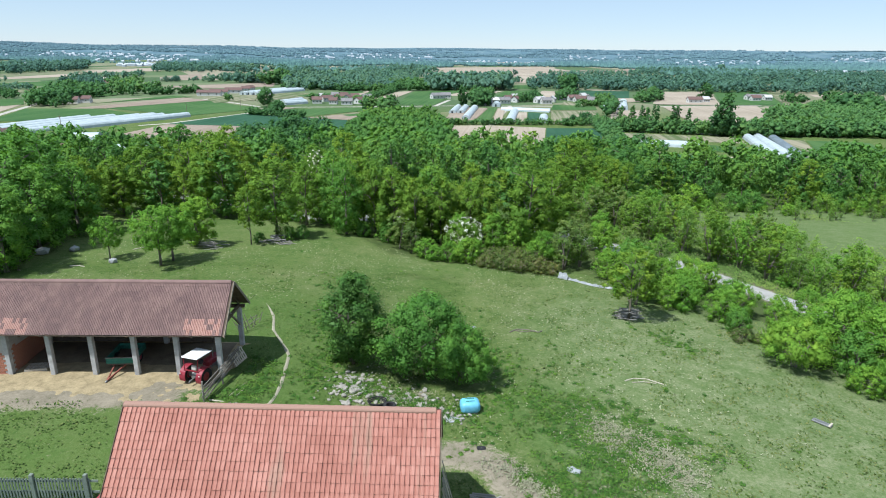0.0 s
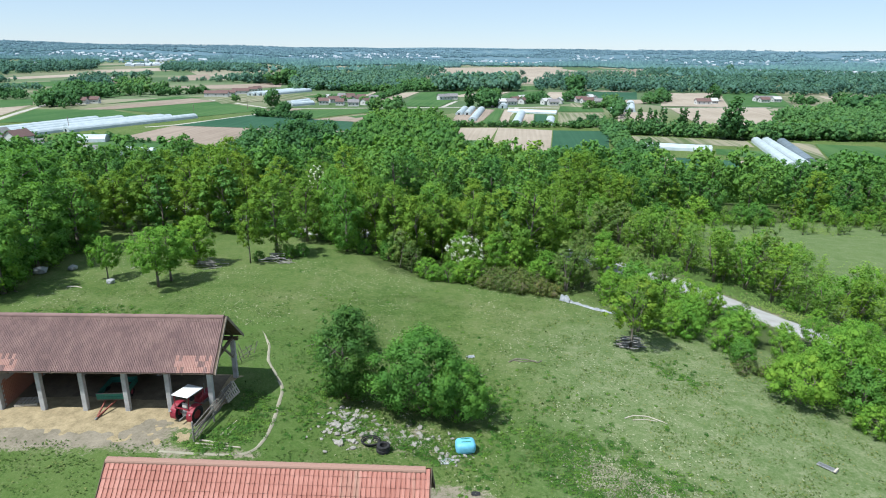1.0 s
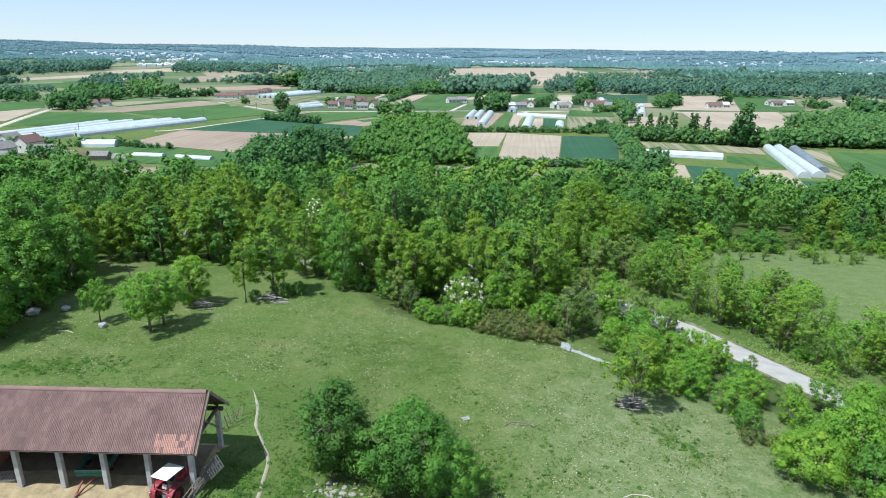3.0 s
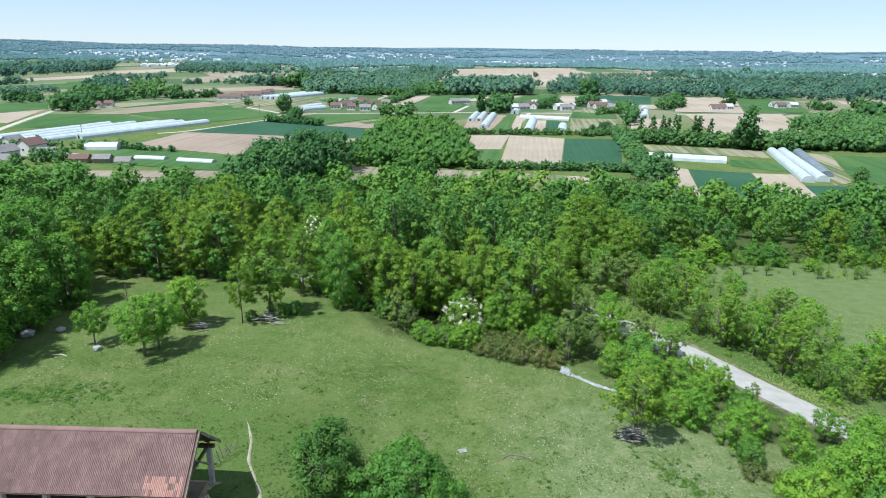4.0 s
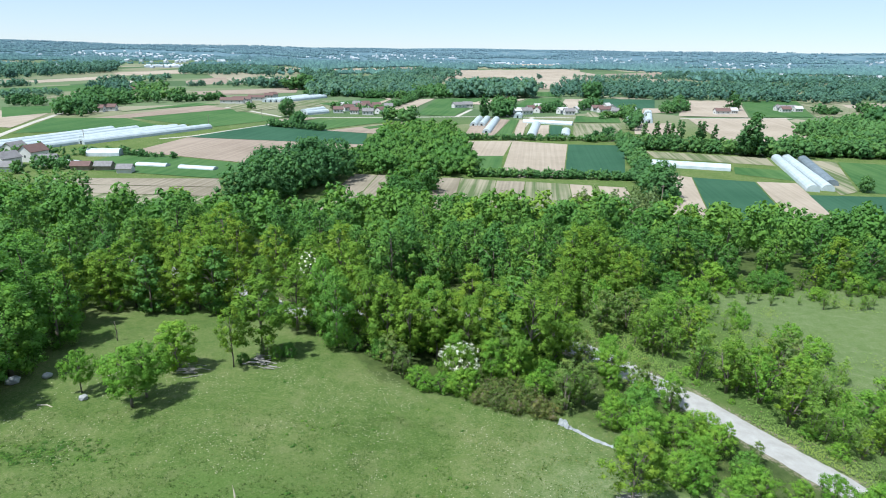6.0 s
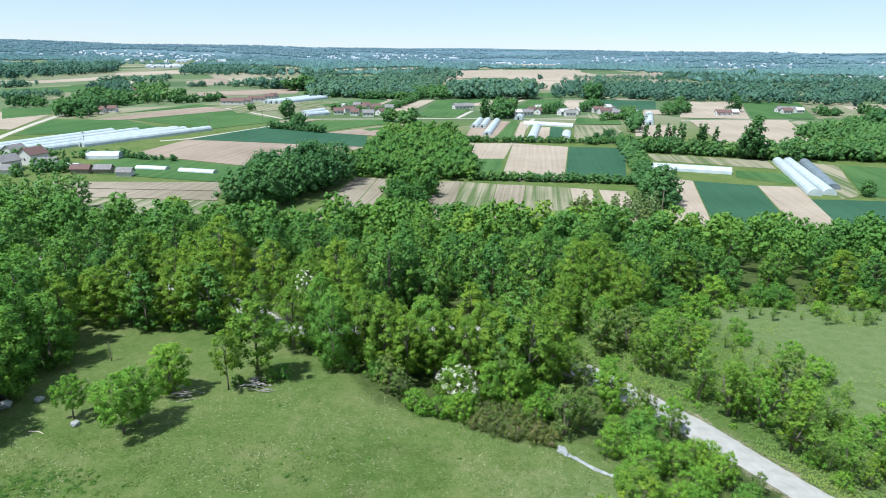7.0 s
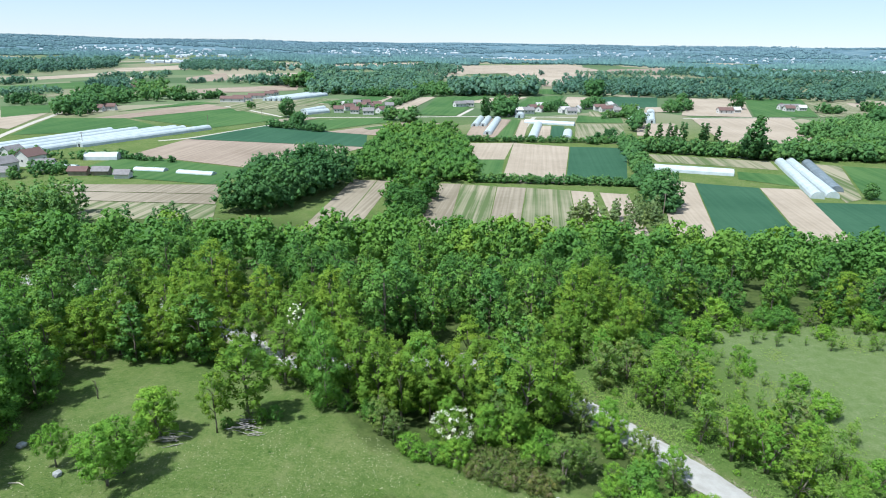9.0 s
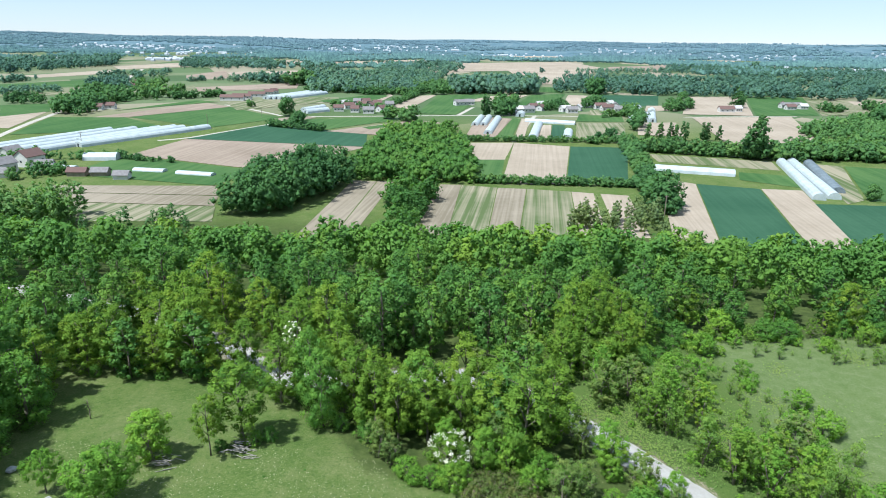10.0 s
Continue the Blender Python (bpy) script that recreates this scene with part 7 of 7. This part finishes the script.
# ---- weeds and flowers ----
def weeds():
    r = np.random.default_rng(61)
    ps, ss = [], []
    for line, wide, count, size in (([(7.6, 31.5), (9.0, 28.5), (11.5, 24.5)], 2.2, 330, 0.2), ([(10, 32), (14.5, 27), (16, 25.5)], 1.5, 120, 0.16), ([(6.5, 25), (9.5, 22.8)], 1.4, 110, 0.2),
                                    ([(-3, 32.5), (0, 31), (3, 30)], 1.1, 200, 0.16), ([(-10, 28.6), (-7.9, 31), (-8.6, 34)], 1.0, 130, 0.16), ([(-31, 45), (-22, 46)], 1.6, 130, 0.15), ([(17, 41), (19, 37)], 1.3, 50, 0.13), ([(-6.4, 41), (-4.4, 37), (-5.4, 32)], 1.6, 230, 0.11), ([(4, 28.5), (6, 32), (6, 37)], 1.4, 110, 0.09)):
        c = along(line, 0.5)
        i = r.integers(0, len(c), count)
        ps.append(c[i] + r.normal(size=(count, 2)) * wide * 0.55)
        ss.append(r.uniform(0.5, 1.3, count) * size)
    lone = np.stack([r.uniform(-14, 22, 900), r.uniform(26, 60, 900)], 1)
    thin = np.array([noise.noise(Vector((a * 0.13, b * 0.13, 9))) for a, b in lone]) + r.normal(size=900) * 0.2 - 0.012 * (lone[:, 1] - 36) - 0.015 * np.abs(lone[:, 0] + 3)
    lone = lone[(thin > 0.0) & (lone[:, 1] < wood_rim(lone[:, 0]) - 5) & ((lone[:, 0] > -9) | (lone[:, 1] > 38))]
    ps.append(lone)
    ss.append(r.uniform(0.04, 0.11, len(lone)))
    p, s = np.concatenate(ps), np.concatenate(ss)
    per = 40
    at = np.repeat(np.c_[p, land(p[:, 0], p[:, 1])], per, 0)
    rad = np.repeat(s, per)
    d = r.normal(size=at.shape)
    d[:, 2] = np.abs(d[:, 2])
    d /= np.linalg.norm(d, axis=1)[:, None]
    at = at + d * rad[:, None] * r.uniform(0.4, 2.2, (len(rad), 1)) * (1, 1, 0.5) + (0, 0, 0.03)
    v, q = leaf_sprays(r, at, d + (0, 0, 0.9) + r.normal(size=at.shape) * 0.3, 0.085)
    tint = np.repeat(r.random(len(p)), per * 3)
    tagged(new("weeds", mesh_of("weeds", v, q, LEAF_WEED, tint, normals=np.tile((0.0, 0.0, 1.0), (len(v), 1)) * 0.7 + np.repeat(d, 3, 0) * 0.5)), "lush green weeds in patches on the meadow", "weeds", kind="stuff")
    count = 15000
    x, y = r.uniform(-32, 26, count), r.uniform(26, 62, count)
    clump = np.array([noise.noise(Vector((a * 0.22, b * 0.22, 5))) for a, b in zip(x, y)])
    ok = (clump + r.normal(size=count) * 0.2 > 0.02 + 0.16 * (x < 3) * (y < 50)) & (y < wood_rim(x) - 4) & ((x > -4) | (y > 44)) & (x < 21)
    x, y = x[ok], y[ok]
    at = np.c_[x, y, land(x, y) + 0.05]
    v, q = leaf_sprays(r, at, np.tile((0.0, -0.2, 1.0), (len(at), 1)) + r.normal(size=at.shape) * 0.25, 0.10)
    tagged(new("meadow_flowers", mesh_of("meadow_flowers", v, q, DRY_TUFT)), "scattered pale flower heads and dry tufts on the meadow", "flowers", kind="stuff")


LEAF_GRASS = leaf_material("meadow_grass_blades", (0.050, 0.100, 0.018), (0.092, 0.146, 0.034), (0.190, 0.215, 0.090), 0.1, 0.2)


def grass_tufts():
    """Short uneven tufts over the farmyard and the near meadow."""
    r = np.random.default_rng(57)
    n = 90000
    y = 20 + 34 * r.random(n) ** 1.35
    x = r.uniform(-30, 26, n)
    wild = np.array([noise.fractal(Vector((a * 0.5, b * 0.5, 6)), 0.8, 2.0, 3) for a, b in zip(x, y)])
    yard = (x < -10.6) & (y > 29.2) & (y < 36.6)
    house = (x > -10.6) & (x < 2.2) & (y < 24.8)
    track = near_line(x, y, [(1, 26.6), (4.0, 26.4), (5.4, 24.5), (6.2, 20)]) < 1.3
    ok = (wild + r.normal(size=n) * 0.3 > 0.12) & ~yard & ~house & ~track & (near_line(x, y, FOOTPATH) > 0.25) & (y < wood_rim(x) - 6)
    x, y = x[ok], y[ok]
    at = np.c_[x, y, land(x, y) + r.uniform(0.01, 0.07, len(x))]
    v, q = leaf_sprays(r, at, np.tile((0.0, -0.3, 0.9), (len(at), 1)) + r.normal(size=at.shape) * 0.4, 0.11)
    tint = np.repeat(np.clip(0.32 + r.normal(size=len(at)) * 0.22 + 0.02 * np.clip(x - 3, 0, 12), 0, 1), 3)
    tagged(new("grass_tufts", mesh_of("grass_tufts", v, q, LEAF_GRASS, tint, normals=np.tile((0.0, -0.1, 1.0), (len(v), 1)))), "short uneven grass tufts over the meadow", "grass", kind="stuff")


grass_tufts()
DRY_BLADE = plain("dry_straw_grass", (0.19, 0.20, 0.12), (0.31, 0.30, 0.20), 3, 0.95)


def dry_grass():
    r = np.random.default_rng(78)
    dry = []
    for line, wide, count in (([(10.0, 29.0), (11.6, 27.0), (13.4, 24.6)], 1.5, 800), ([(4.6, 25.6), (6.2, 24.2), (7.2, 22.0)], 0.6, 260), ([(-1.5, 31.6), (2.0, 30.6)], 0.8, 160)):
        c = along(line, 0.3)
        dry.append(c[r.integers(0, len(c), count)] + r.normal(size=(count, 2)) * wide * 0.6)
    p = np.repeat(np.concatenate(dry), 5, 0) + r.normal(size=(5 * sum(len(d) for d in dry), 2)) * 0.16
    at = np.c_[p, land(p[:, 0], p[:, 1]) + r.uniform(0.02, 0.12, len(p))]
    v, q = leaf_sprays(r, at, np.tile((0.0, -0.3, 1.0), (len(at), 1)) + r.normal(size=at.shape) * 0.5, 0.09)
    tagged(new("dry_grass", mesh_of("dry_grass", v, q, DRY_BLADE)), "pale dry straw-coloured grass among the weeds", "grass", kind="stuff")


dry_grass()
DRY_TUFT = plain("pale_dry_tufts", (0.22, 0.25, 0.13), (0.34, 0.35, 0.21), 3, 0.9)
weeds()


# ---- the barn's trodden floor, coloured darker for the shade under the roof ----
BARN_FLOOR_SHADE = plain("shaded_barn_earth", (0.10, 0.080, 0.055), (0.22, 0.175, 0.115), 1.4, 0.95, fine=14, bump=0.5, dist=0.03)
strip("barn_floor", [(-26.2, 34.5), (-22.0, 34.45), (-18.0, 34.55), (-14.0, 34.4), (-10.6, 34.5)], 3.0, BARN_FLOOR_SHADE, "trodden earth floor inside the open barn, darkened for its shade", "floor", 0.16, 0.12, 0.5)
